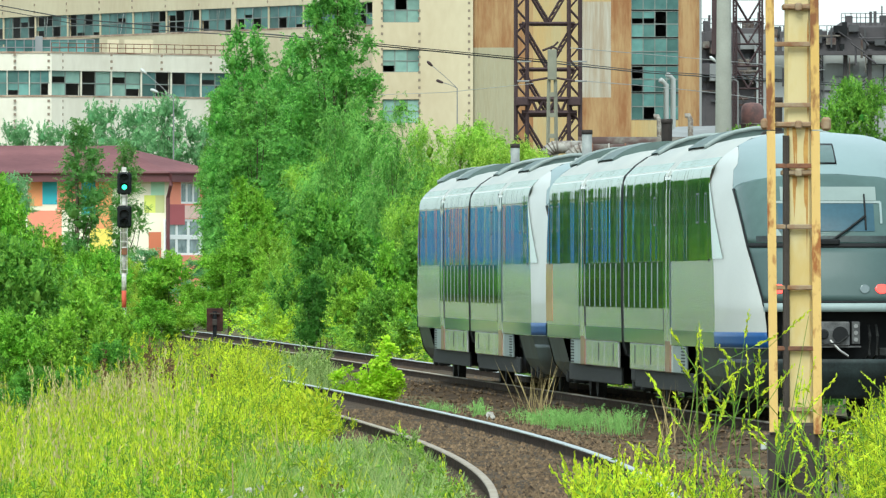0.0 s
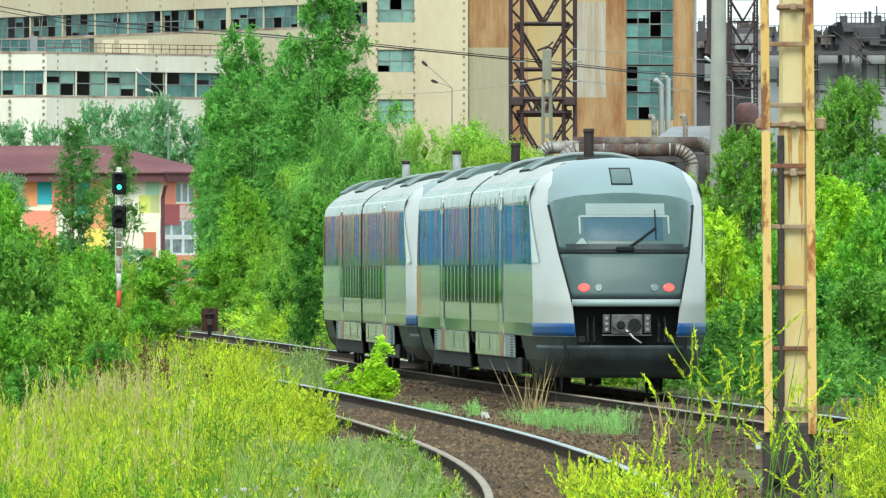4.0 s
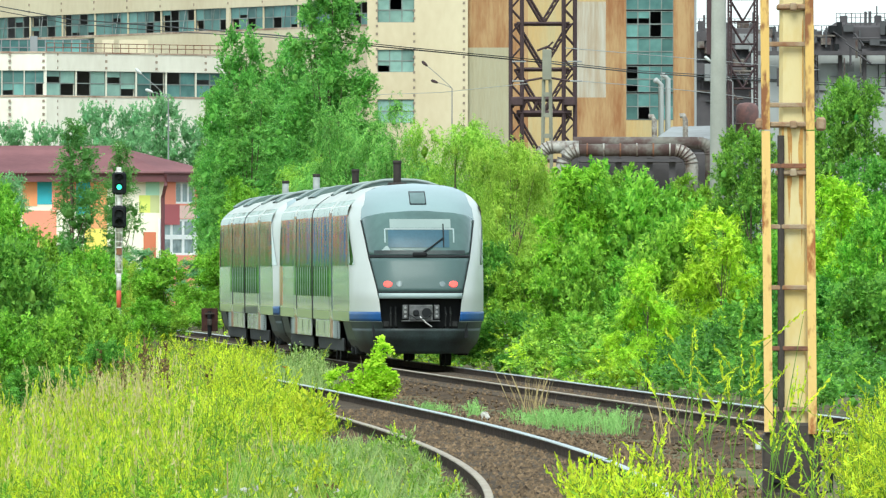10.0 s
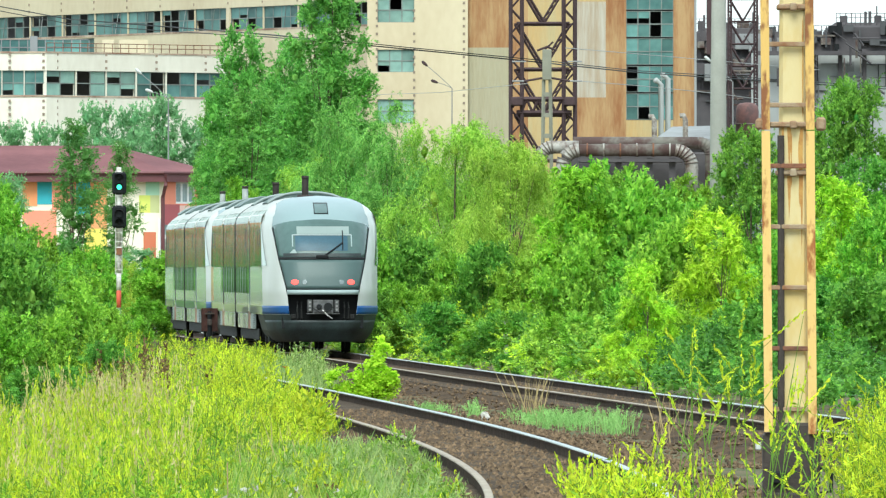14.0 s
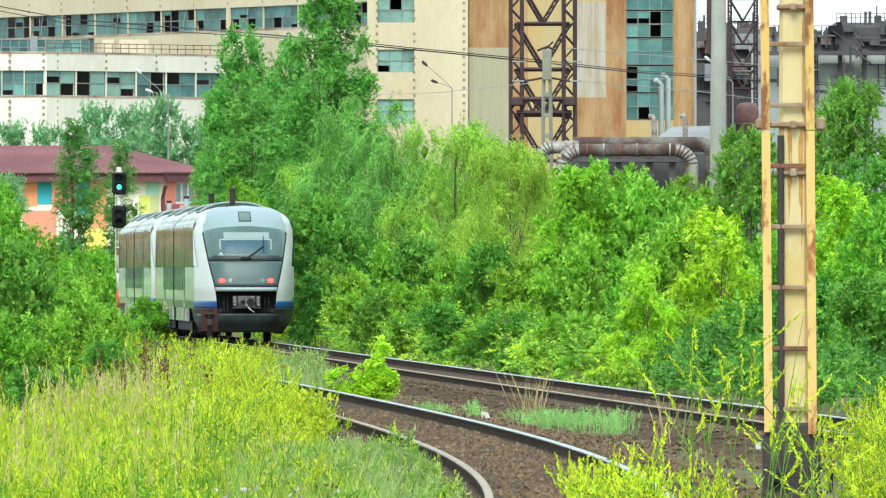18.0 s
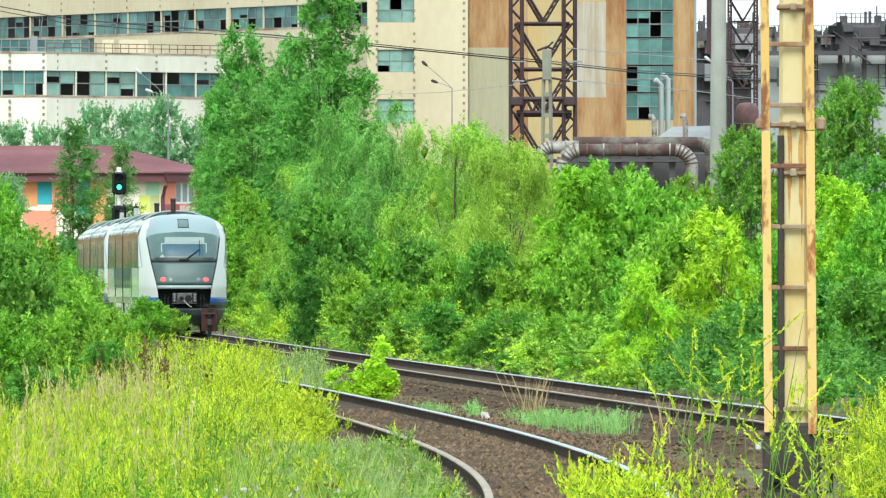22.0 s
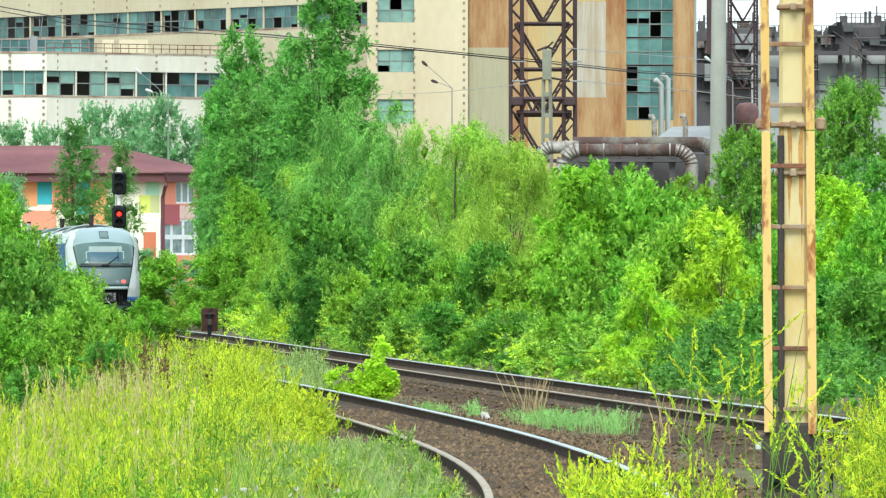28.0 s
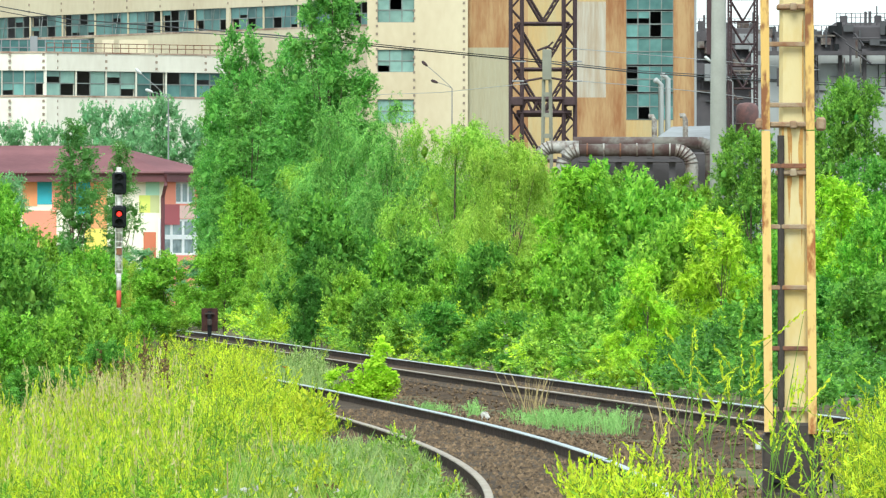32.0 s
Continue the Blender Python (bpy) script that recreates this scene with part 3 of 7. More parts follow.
    for x in (-0.62, -0.52, 0.52, 0.62):
        bm = tube(bmesh.new(), [(x, 0.3, 1.25), (x * 1.02, 0.12, 1.1), (x, 0.14, 0.86), (x * 0.95, 0.3, 0.8)], 0.02, 6)
        keep(part("brake_hose", bm, M_UNDER, unit, "black brake hose"))
    for x in (-0.78, 0.66):
        keep(boxed("hose_box", (x, x + 0.12, 0.2, 0.4, 0.84, 0.95), M_UNDER, unit, "", 0.01))
    tilts = random.Random(17 if tail_on else 23)

    def panes(a, b, s, slant):
        """One window of three panes, none quite in line with the next."""
        for k in range(3):
            ya, yb = a + 0.02 + (b - a - 0.04) * k / 3, a + 0.02 + (b - a - 0.04) * (k + 1) / 3
            w = keep(side_patch("side_window", ya, yb - 0.012, 2.12, 3.47, 0.008, M_GLASS, unit, "dark reflective side window curving into the roof", s,
                                slant if k == 0 else 0.0, 18, tilts.uniform(-0.0028, 0.0028)))
            for f in w.data.polygons[:18]:
                f.use_smooth = True

    # skirt below the floor, nose and sides
    keep(nose_patch("front_skirt", zr(0.27, 0.80, 8), lambda z: -side_w(z), lambda z: side_w(z), 0.0, M_SKIRT, unit, "dark grey snow-plough skirt", 26, 0.03))
    for s in (-1, 1):
        lo = (lambda z: -side_w(z)) if s < 0 else (lambda z: -shield_l(z) - 0.02)
        hi = (lambda z: shield_l(z) + 0.02) if s < 0 else (lambda z: side_w(z))
        keep(nose_patch("skirt_cheek", zr(0.80, 0.94, 2), lo, hi, 0.0, M_SKIRT, unit, "", 12))
        keep(side_patch("cab_skirt", 2.0, 5.9, 0.30, 0.935, -0.012, M_SKIRT, unit, "dark grey skirt below the cab", s, 0, 5))
        w = side_w(0.94)

        def flat(name, y0, y1, z0, z1, out, material, label="", bevel=0.012):
            """An upright panel below the floor, flush with the car side."""
            x = s * (w + out)
            return keep(part(name, box(bmesh.new(), min(x, x - s * 0.04), max(x, x - s * 0.04), y0, y1, z0, z1, bevel), material, unit, label))

        for a, b in ((10.55, 13.4), (13.43, 16.3), (16.33, 19.5)):
            flat("side_skirt", a, b, 0.55, 0.937, -0.004, M_SILVER, "silver skirt panel")
        for y in (14.9, 18.3):
            flat("skirt_slot", y, y + 0.16, 0.64, 0.90, -0.001, M_UNDER, "narrow dark slot", 0.0)
        flat("side_valance", 6.6, 19.3, 0.29, 0.56, -0.07, M_UNDER, "dark lower valance")
        flat("vent_grille", 7.9, 10.5, 0.55, 0.937, -0.012, M_ROOFLIP, "grey louvred grille panel")
        bm = bmesh.new()
        for k in range(8):
            x = s * (w - 0.006)
            box(bm, min(x, x - s * 0.03), max(x, x - s * 0.03), 8.0, 8.75, 0.575 + 0.045 * k, 0.595 + 0.045 * k)
        keep(part("louvres", bm, M_BLACK, unit, "dark louvre slits"))
        # stripe, windows, doors
        keep(side_patch("blue_stripe", 1.9, HALF - 0.14, 0.95, 1.15, 0.004, M_BLUESIDE, unit, "glossy blue waistline stripe", s, 0, 2))
        edges = [3.05, 4.6, 6.2, 7.8, 9.4, 10.55]
        for a, b in zip(edges, edges[1:]):
            panes(a, b, s, -0.25 if a < 3.1 else 0.0)
        edges = [11.95, 13.15, 14.4, 15.65, 16.9, 18.15, 19.4, 20.6]
        for a, b in zip(edges, edges[1:]):
            panes(a, b, s, 0.0)
            keep(side_patch("pane_divider", a - 0.03, a + 0.05, 1.46, 2.10, 0.011, M_ROOFLIP, unit, "pale divider between window panes", s, 0, 2))
            keep(side_patch("low_window", a + 0.12, b - 0.12, 1.45, 2.115, 0.006, M_LOWGLASS, unit, "dark lower window pane", s))
        for a, b in ((10.6, 11.22), (11.26, 11.9)):
            keep(side_patch("door_leaf", a, b, 0.945, 3.33, 0.010, M_SILVER, unit, "plug door leaf", s, 0, 9))
            keep(side_patch("door_window", a + 0.08, b - 0.08, 1.45, 3.24, 0.016, M_GLASS, unit, "", s, 0, 8))
        flat("door_step", 10.75, 11.75, 0.55, 1.12, 0.012, M_REDPOST, "red-brown panel below the door")
        keep(side_patch("door_post", 10.54, 10.60, 1.13, 3.30, 0.014, M_PANEL, unit, "", s, 0, 9))
        keep(side_patch("door_post", 11.90, 11.96, 1.13, 3.30, 0.014, M_BLACK, unit, "", s, 0, 9))
        keep(side_patch("door_lamp", 11.1, 11.4, 3.29, 3.38, 0.02, M_WHITE, unit, "small white door lamp", s, 0, 2))
        # triangular cab side window and the black edge behind it
        vs, fs = [], []
        rows = 8
        for i in range(rows + 1):
            z = 2.14 + 1.0 * i / rows
            ya = 1.55 + 1.25 * i / rows
            for k in range(9):
                y = ya + (2.92 - ya) * k / 8
                lo_x, hi_x = 0.5 * side_w(z), side_w(z)
                for _ in range(24):
                    mid = (lo_x + hi_x) / 2
                    if front_y(mid, z) < y:
                        lo_x = mid
                    else:
                        hi_x = mid
                vs.append((s * (hi_x + 0.016), y - 0.004, z))
        for i in range(rows):
            for k in range(8):
                a = i * 9 + k
                fs.append((a, a + 1, a + 10, a + 9) if s > 0 else (a, a + 9, a + 10, a + 1))
        keep(obj("cab_side_window", vs, fs, M_GLASS, unit, "triangular cab side window", True))
        for a, b in ((3.35, 3.75), (4.85, 5.35), (13.5, 13.95)):
            # opening top lights with thin pale frames
            for q, w in (((a, a + 0.035), (2.62, 3.02)), ((b - 0.035, b), (2.62, 3.02)), ((a, b), (2.62, 2.645)), ((a, b), (2.995, 3.02))):
                keep(side_patch("top_light_frame", *q, *w, 0.012, M_ROOFGREY, unit, "pale frame of an opening top light", s, 0, 2))
        keep(side_patch("window_edge", 2.94, 3.04, 2.10, 2.95, 0.012, M_BLACK, unit, "", s, 0, 7))
    # orange-brown reflection on the car side, painted as a thin panel
    if dark_stack and not tail_on:
        keep(side_patch("stained_panel", 1.95, 3.6, 1.2, 2.12, 0.006, M_BROWNREFLECT, unit, "orange-brown reflection painted as a side panel", 1, 0, 3))
    # underframe and equipment boxes
    bm = bmesh.new()
    box(bm, -1.25, 1.25, 2.3, HALF - 0.2, 0.72, 0.93)
    box(bm, -0.9, 0.9, 0.9, 2.3, 0.72, 0.93)
    for a, b in ((7.0, 9.2), (9.6, 12.2), (12.8, 15.8)):
        box(bm, -1.2, 1.2, a, b, 0.28, 0.75, 0.04)
    box(bm, -0.5, 0.5, 1.4, HALF - 0.3, 0.34, 0.74)
    keep(part("underframe", bm, M_UNDER, unit, "grimy underframe and equipment boxes"))
    bm = bmesh.new()
    for s in (-1, 1):
        box(bm, s * 1.08 - 0.07, s * 1.08 + 0.07, 3.3, 6.3, 0.42, 0.62, 0.03)
        for y in (3.9, 5.7):
            box(bm, s * 1.08 - 0.12, s * 1.08 + 0.12, y - 0.16, y + 0.16, 0.22, 0.60, 0.03)
            tube(bm, [(s * 1.02, y + 0.35, 0.55), (s * 1.02, y + 0.35, 0.85)], 0.09, 8)
    box(bm, -1.0, 1.0, 4.5, 5.1, 0.40, 0.70, 0.03)
    keep(part("bogie_frame", bm, M_UNDER, unit, "dark bogie frame"))
    # roof: end covers, exhaust
    if covers:
        for a, b in covers:
            n = 14
            vs, fs = [], []
            for y, inset in ((a, 0.0), (a + 0.06, 0.0), (b, 0.0)):
                for i in range(n + 1):
                    x = -1.02 + 2.04 * i / n
                    zt = 3.635 + 0.25 * (1 - (abs(x) / 1.02) ** 2.6)
                    vs.append((x, y, zt))
                for i in range(n + 1):
                    x = -1.02 + 2.04 * i / n
                    zb = float(np.interp(abs(x), W_X[::-1], W_Z[::-1])) - 0.03
                    vs.append((x, y, min(zb, 3.57 + 0.28 * (1 - (abs(x) / 1.02) ** 2.6))))
            m2 = 2 * (n + 1)
            for i in range(n):
                fs.append((i, n + 1 + i, n + 2 + i, i + 1))
                fs.append((2 * m2 + i, 2 * m2 + i + 1, 2 * m2 + n + 2 + i, 2 * m2 + n + 1 + i))
                for j in (0, 1):
                    fs.append((j * m2 + i, j * m2 + i + 1, (j + 1) * m2 + i + 1, (j + 1) * m2 + i))
            rc = keep(obj("roof_cover", vs, fs, M_ROOFGREY, unit, "dark grey arched roof equipment cover"))
            bm = bmesh.new()
            pts = [(x, a - 0.02, 3.625 + 0.25 * (1 - (min(1.02, abs(x)) / 1.02) ** 2.6)) for x in (-1.04, -1.0, -0.95, -0.8, -0.6, -0.35, 0, 0.35, 0.6, 0.8, 0.95, 1.0, 1.04)]
            tube(bm, pts, 0.032, 6)
            keep(part("cover_edge", bm, M_ROOFLIP, unit, "pale rounded edge", True))
    bm = bmesh.new()
    tube(bm, [(-0.12, 8.0, 3.7), (-0.12, 8.0, 4.36)], 0.086, 14, False)
    tube(bm, [(-0.12, 8.0, 4.36), (-0.12, 8.0, 4.30)], [0.086, 0.075], 14, False)
    tube(bm, [(-0.12, 8.0, 4.28), (-0.12, 8.0, 4.3)], 0.075, 14)
    box(bm, -0.32, 0.08, 7.8, 8.2, 3.7, 3.80, 0.02)
    keep(part("exhaust_pipe", bm, M_DARKSTACK if dark_stack else M_STACK, unit,
              "sooty dark exhaust stack" if dark_stack else "bright steel exhaust stack", True))
    bm = tube(bmesh.new(), [(-0.12, 8.0, 4.29), (-0.12, 8.0, 4.37)], 0.094, 14)
    keep(part("stack_cap", bm, M_DARKSTACK, unit, "sooty rim", True))
    for o in made:
        raise_roof(o)
        o.matrix_basis = m


def raise_roof(o):
    """Lifts everything above the windscreen sill to the full height of the domed roof."""
    for v in o.data.vertices:
        v.co.z += float(np.interp(v.co.z, [2.35, 3.06, 3.25, 3.49, 3.75, 3.95, 4.3], [0, 0.02, 0.025, 0.05, 0.115, 0.115, 0.02]))
    o.data.update()


def wheelset(unit, y):
    bm = bmesh.new()
    for s in (-1, 1):
        x0 = s * 0.69
        tube(bm, [(x0, 0, 0), (s * 0.72, 0, 0)], [0.41, 0.405], 20)
        tube(bm, [(s * 0.72, 0, 0), (s * 0.825, 0, 0)], [0.387, 0.382], 20)
        tube(bm, [(s * 0.825, 0, 0), (s * 0.86, 0, 0)], [0.14, 0.12], 10)
    tube(bm, [(-0.7, 0, 0), (0.7, 0, 0)], 0.09, 10)
    w = part("wheelset", bm, M_UNDER, unit, "steel wheelset with a worn bright tread")
    w.matrix_basis = pose(0, y, 0.385)
    return w


WHEELSETS = []


def railcar(name, label, tail_on, dark_stack):
    unit = thing(name, Matrix(), label, "train", "coupled railcars")
    turn = Matrix.Translation((0, 2 * HALF, 0)) @ Matrix.Rotation(math.pi, 4, "Z")
    car_half(unit, Matrix(), tail_on, dark_stack, [(9.2, 12.6), (18.7, 20.4)])
    car_half(unit, turn, False, dark_stack, [(41.7 - 32.6, 41.7 - 29.3), (41.7 - 39.6, 41.7 - 38.0)])
    # flexible joint between the halves, with the shared bogie under it
    bm, fold = bmesh.new(), None
    for k in range(6):
        y = HALF - 0.11 + k * 0.044
        g = -0.02 if k % 2 else -0.006
        pts = [(-side_w(z) + g, z) for z in (0.75, 0.95, 1.6, 2.1, 2.9, 3.15, 3.35, 3.5, 3.6)]
        pts += [(-x, z) for x, z in pts[::-1]]
        lo = fold or [bm.verts.new((x, y, z)) for x, z in pts]
        fold = hi = [bm.verts.new((x, y + 0.044, z)) for x, z in pts]
        for i in range(len(pts) - 1):
            bm.faces.new((lo[i], hi[i], hi[i + 1], lo[i + 1]))
        if k == 0:
            bm.faces.new(lo)
    raise_roof(part("gangway_bellows", bm, M_BLACK, unit, "black folded bellows joint"))
    for s in (-1, 1):
        bm = bmesh.new()
        box(bm, s * 1.08 - 0.07, s * 1.08 + 0.07, HALF - 1.7, HALF + 1.7, 0.42, 0.62, 0.03)
        box(bm, s * 1.2 - 0.06, s * 1.2 + 0.06, HALF - 0.45, HALF + 0.45, 0.35, 0.95, 0.03)
        for y in (HALF - 1.0, HALF + 1.0):
            box(bm, s * 1.08 - 0.12, s * 1.08 + 0.12, y - 0.16, y + 0.16, 0.22, 0.60, 0.03)
            tube(bm, [(s * 1.1, y + s * 0.35, 0.55), (s * 1.1, y + s * 0.35, 0.85)], 0.09, 8)
        part("joint_bogie_frame", bm, M_UNDER, unit, "dark shared bogie frame")
    for y in (3.9, 5.7, HALF - 1.0, HALF + 1.0, 2 * HALF - 5.7, 2 * HALF - 3.9):
        WHEELSETS.append((wheelset(unit, y), y))
    return unit


unit_rear = railcar("railcar", "silver-white diesel railcar, red tail lamps lit, sooty roof pipes", True, True)
unit_front = railcar("railcar", "silver-white diesel railcar with dark windows and bright roof pipes", False, False)



# ---- line-side things ----
M_SIGBLACK = mat("black_signal_enamel", (0.014, 0.016, 0.018), 0.6, 0, 0.3, 4, 40, 0.1, spec=0.15)
M_SIGWHITE = mat("chipped_white_post_paint", (0.66, 0.65, 0.62), 0.7, 0, 0.35, 5, 25, 0.2, (0.34, 0.30, 0.27))
M_SIGRED = mat("faded_red_post_paint", (0.62, 0.10, 0.05), 0.7, 0, 0.3, 5, 30, 0.2)
M_GREENLAMP = glow_mat("green_signal_light", (0.10, 0.95, 0.50), 1.5)
M_REDLAMP = glow_mat("red_signal_light", (1.0, 0.03, 0.02), 1.2)


M_RUSTRUN = mat("orange_rust_stain", (0.52, 0.31, 0.085), 0.8, 0, 0.3, 8, 40, 0.2, (0.34, 0.15, 0.04))
M_RUNG = mat("worn_grey_rung_paint", (0.33, 0.26, 0.17), 0.8, 0, 0.4, 6, 30, 0.3, (0.22, 0.10, 0.04))


def mast():
    """Concrete line mast with a steel ladder bracketed to it."""
    d = 122.0
    t = thing("line_mast", pose(3.061, d, -0.15), "pale yellow rust-streaked concrete mast with a steel ladder", "mast")
    top = 7.2
    bm = bmesh.new()
    # tapered square pole with chamfered corners
    rings = []
    for z, w in ((0, 0.135), (0.75, 0.132), (top, 0.105)):
        c = 0.03
        pts = [(-w + c, -w), (w - c, -w), (w, -w + c), (w, w - c), (w - c, w), (-w + c, w), (-w, w - c), (-w, -w + c)]
        rings.append([bm.verts.new((x, y, z)) for x, y in pts])
    for a, b in zip(rings, rings[1:]):
        for k in range(8):
            bm.faces.new((a[k], a[(k + 1) % 8], b[(k + 1) % 8], b[k]))
    bm.faces.new(rings[-1])
    part("pole", bm, M_MASTPAINT, t, "pale yellow painted concrete pole")
    bm = bmesh.new()
    box(bm, -0.20, 0.17, -0.19, 0.19, -0.2, 0.84, 0.03)
    box(bm, -0.265, -0.15, -0.16, 0.16, -0.2, 0.75, 0.02)
    box(bm, 0.12, 0.235, -0.16, 0.16, -0.2, 0.74, 0.02)
    box(bm, -0.22, 0.24, -0.21, 0.21, -0.2, 0.24, 0.03)
    part("foot", bm, M_MASTBASE, t, "dark tarred foot")
    bm = bmesh.new()
    tube(bm, [(0.235, -0.22, 0.22), (0.33, -0.22, 0.24), (0.33, -0.22, 0.42), (0.235, -0.22, 0.45)], 0.022, 6)
    part("foot_hoop", bm, M_BLACK, t)
    boxed("foot_block", (-0.2, -0.05, -0.26, -0.2, 0.3, 0.42), M_BLACK, t, "", 0.02)
    for x0, x1, zb, zlist, rail_m in ((-0.252, -0.178, 0.76, (0.76, 2.2, 3.39), M_MASTRUST), (-0.252, -0.178, 0.72, (3.40, 5.0, top), M_RAILTOP),
                                      (0.132, 0.207, 0.74, (0.74, 2.2, 3.39), M_MASTRUST), (0.132, 0.207, 0.70, (3.40, 5.0, top), M_RAILTOP)):
        bm = bmesh.new()
        lean = -0.0095 if x0 < 0 else -0.008
        for z in (zb,):
            # U-section side rail
            rings = []
            for zz in zlist:
                o = lean * (zz - zb)
                rings.append([bm.verts.new((x + o, y, zz)) for x, y in ((x0, -0.20), (x1, -0.20), (x1, -0.12), (x1 - 0.012, -0.12),
                              (x1 - 0.012, -0.188), (x0 + 0.012, -0.188), (x0 + 0.012, -0.12), (x0, -0.12))])
            for a, b in zip(rings, rings[1:]):
                for k in range(8):
                    bm.faces.new((a[k], a[(k + 1) % 8], b[(k + 1) % 8], b[k]))
            bm.faces.new(rings[0][::-1])
            bm.faces.new(rings[-1])
        part("ladder_rail", bm, rail_m, t, "yellow steel ladder rail streaked with rust")
    for k in range(12):
        z = 0.935 + 0.532 * k
        o = -0.006 * z
        bm = bmesh.new()
        box(bm, -0.215 + o, 0.145 + o, -0.185, -0.155, z, z + 0.042, 0.006)
        part("rung", bm, M_RUST if k % 3 == 1 else M_RUNG, t, "flat rusty rung")
    for z, w in ((3.0, 0.15), (3.42, 0.205), (4.45, 0.14), (5.9, 0.14)):
        bm = bmesh.new()
        box(bm, -w, w, -0.165, 0.165, z, z + 0.05, 0.012)
        box(bm, -0.03, 0.03, -0.21, -0.165, z - 0.01, z + 0.06, 0.01)
        if w > 0.2:
            box(bm, 0.20, 0.285, -0.21, -0.1, z - 0.03, z + 0.09, 0.02)
            box(bm, -0.33, -0.26, -0.21, -0.1, z - 0.02, z + 0.08, 0.02)
        part("clamp", bm, M_RUNG, t, "rusty steel clamp band")
        for k in (0, 1, 3) if w > 0.145 else ():
            # rust that has run down from the clamp
            x, ln, q = -0.09 + 0.055 * k, 0.22 + 0.17 * ((k * 7 + int(z * 10)) % 4), 0.012 + 0.006 * (k % 3)
            o = -0.135 + 0.0041 * z - 0.003
            bm = bmesh.new()
            vs = [bm.verts.new(p) for p in ((x - q, o, z), (x + q, o, z), (x + q * 0.6, o, z - ln * 0.6), (x, o, z - ln), (x - q * 0.5, o, z - ln * 0.5))]
            bm.faces.new(vs)
            part("rust_run", bm, M_RUSTRUN, t)
    for x, za, zb, q in ((0.062, 2.72, 3.40, 0.014), (-0.015, 2.90, 3.38, 0.009), (0.085, 3.5, 4.4, 0.007)):
        # long rust streaks down the pole face
        rr = random.Random(int(za * 100))
        zs = [za + (zb - za) * k / 12 for k in range(13)]
        vs, fs = [], []
        for k, z in enumerate(zs):
            w = q * rr.uniform(0.4, 1.3) * (1 if 0 < k < 12 else 0.1)
            o = -0.135 + 0.0041 * z - 0.002
            vs += [(x - w, o, z), (x + w * 0.7, o, z)]
        fs = [(2 * k, 2 * k + 1, 2 * k + 3, 2 * k + 2) for k in range(12)]
        obj("rust_streak", vs, fs, M_RUSTRUN, t)
    bm = tube(bmesh.new(), [(-0.105, -0.165, 0.1), (-0.108, -0.155, 3.35)], 0.03, 8)
    part("cable_duct", bm, M_MASTBASE, t, "dark cable duct")
    bm = bmesh.new()
    box(bm, -0.33, -0.28, -0.2, -0.14, 0.60, 0.67, 0.01)
    part("insulator", bm, M_WHITE, t, "small white porcelain insulator")


mast()


def lamp_head(parent, z, lamp, name):
    h = boxed("signal_head", (-0.31, 0.31, -0.12, 0.16, z - 0.49, z + 0.49), M_SIGBLACK, parent, "black signal head with two lamp openings", 0.09)
    for dz, m in ((-0.16 if lamp == M_GREENLAMP else 0.12, lamp), (0.24 if lamp == M_GREENLAMP else -0.26, M_BLACK)):
        bm = bmesh.new()
        tube(bm, [(0.0, -0.125, z + dz), (0.0, -0.16, z + dz)], [0.11, 0.095], 18)
        part("lens", bm, m, parent, "glowing lamp lens" if m == lamp else "dark lens", True)
        bm = bmesh.new()
        r0, r1 = [], []
        for k in range(11):
            a = math.pi * k / 10
            r0.append(bm.verts.new((0.21 * math.cos(a), -0.12, z + dz + 0.21 * math.sin(a))))
            r1.append(bm.verts.new((0.21 * math.cos(a), -0.34, z + dz + 0.19 * math.sin(a))))
        for k in range(10):
            bm.faces.new((r0[k], r0[k + 1], r1[k + 1], r1[k]))
        part("visor", bm, M_SIGBLACK, parent)


SIG_D = 605.0


def light_signal():
    t = thing("light_signal", pose(-14.051, SIG_D, -0.35), "two-headed railway light signal on a red and white banded post", "railway signal")
    zt = 6.7
    for a, b, m in ((0, 0.75, M_SIGWHITE), (0.75, 1.5, M_SIGRED), (1.5, 2.25, M_SIGWHITE), (2.25, 3.4, M_SIGWHITE), (3.4, zt + 0.15, M_SIGWHITE)):
        bm = tube(bmesh.new(), [(-0.02, 0.1, a), (-0.02, 0.1, b)], 0.105, 12)
        part("post_band", bm, m, t, "red painted band" if m == M_SIGRED else "chipped white painted band", True)
    bm = bmesh.new()
    for k in range(9):
        z = 2.4 + 0.4 * k
        box(bm, -0.16, 0.12, -0.06, -0.03, z, z + 0.035)
    tube(bm, [(-0.16, -0.045, 2.2), (-0.16, -0.045, zt)], 0.02, 5)
    tube(bm, [(0.12, -0.045, 2.2), (0.12, -0.045, zt)], 0.02, 5)
    part("ladder", bm, M_SIGWHITE, t, "narrow service ladder")
    boxed("number_plate", (-0.12, 0.12, -0.10, -0.07, 3.05, 3.35), M_RUST, t, "small plate")
    lamp_head(t, 6.15, M_GREENLAMP, "upper")
    lamp_head(t, 4.70, M_REDLAMP, "lower")
    out = []
    for z, nm in ((6.15 - 0.16, "upper"), (4.70 + 0.12, "lower")):
        # added round vane: set before the always lit lens, it makes the lamp dark
        bm = bmesh.new()
        tube(bm, [(0, 0, 0), (0, 0.012, 0)], 0.15, 18)
        o = part("added_vane", bm, M_SIGBLACK, t, "added black vane that hides a glowing lens")
        out.append((o, z))
    return t, out


signal_thing, signal_vanes = light_signal()
green_shutter, red_shutter = signal_vanes[0][0], signal_vanes[1][0]
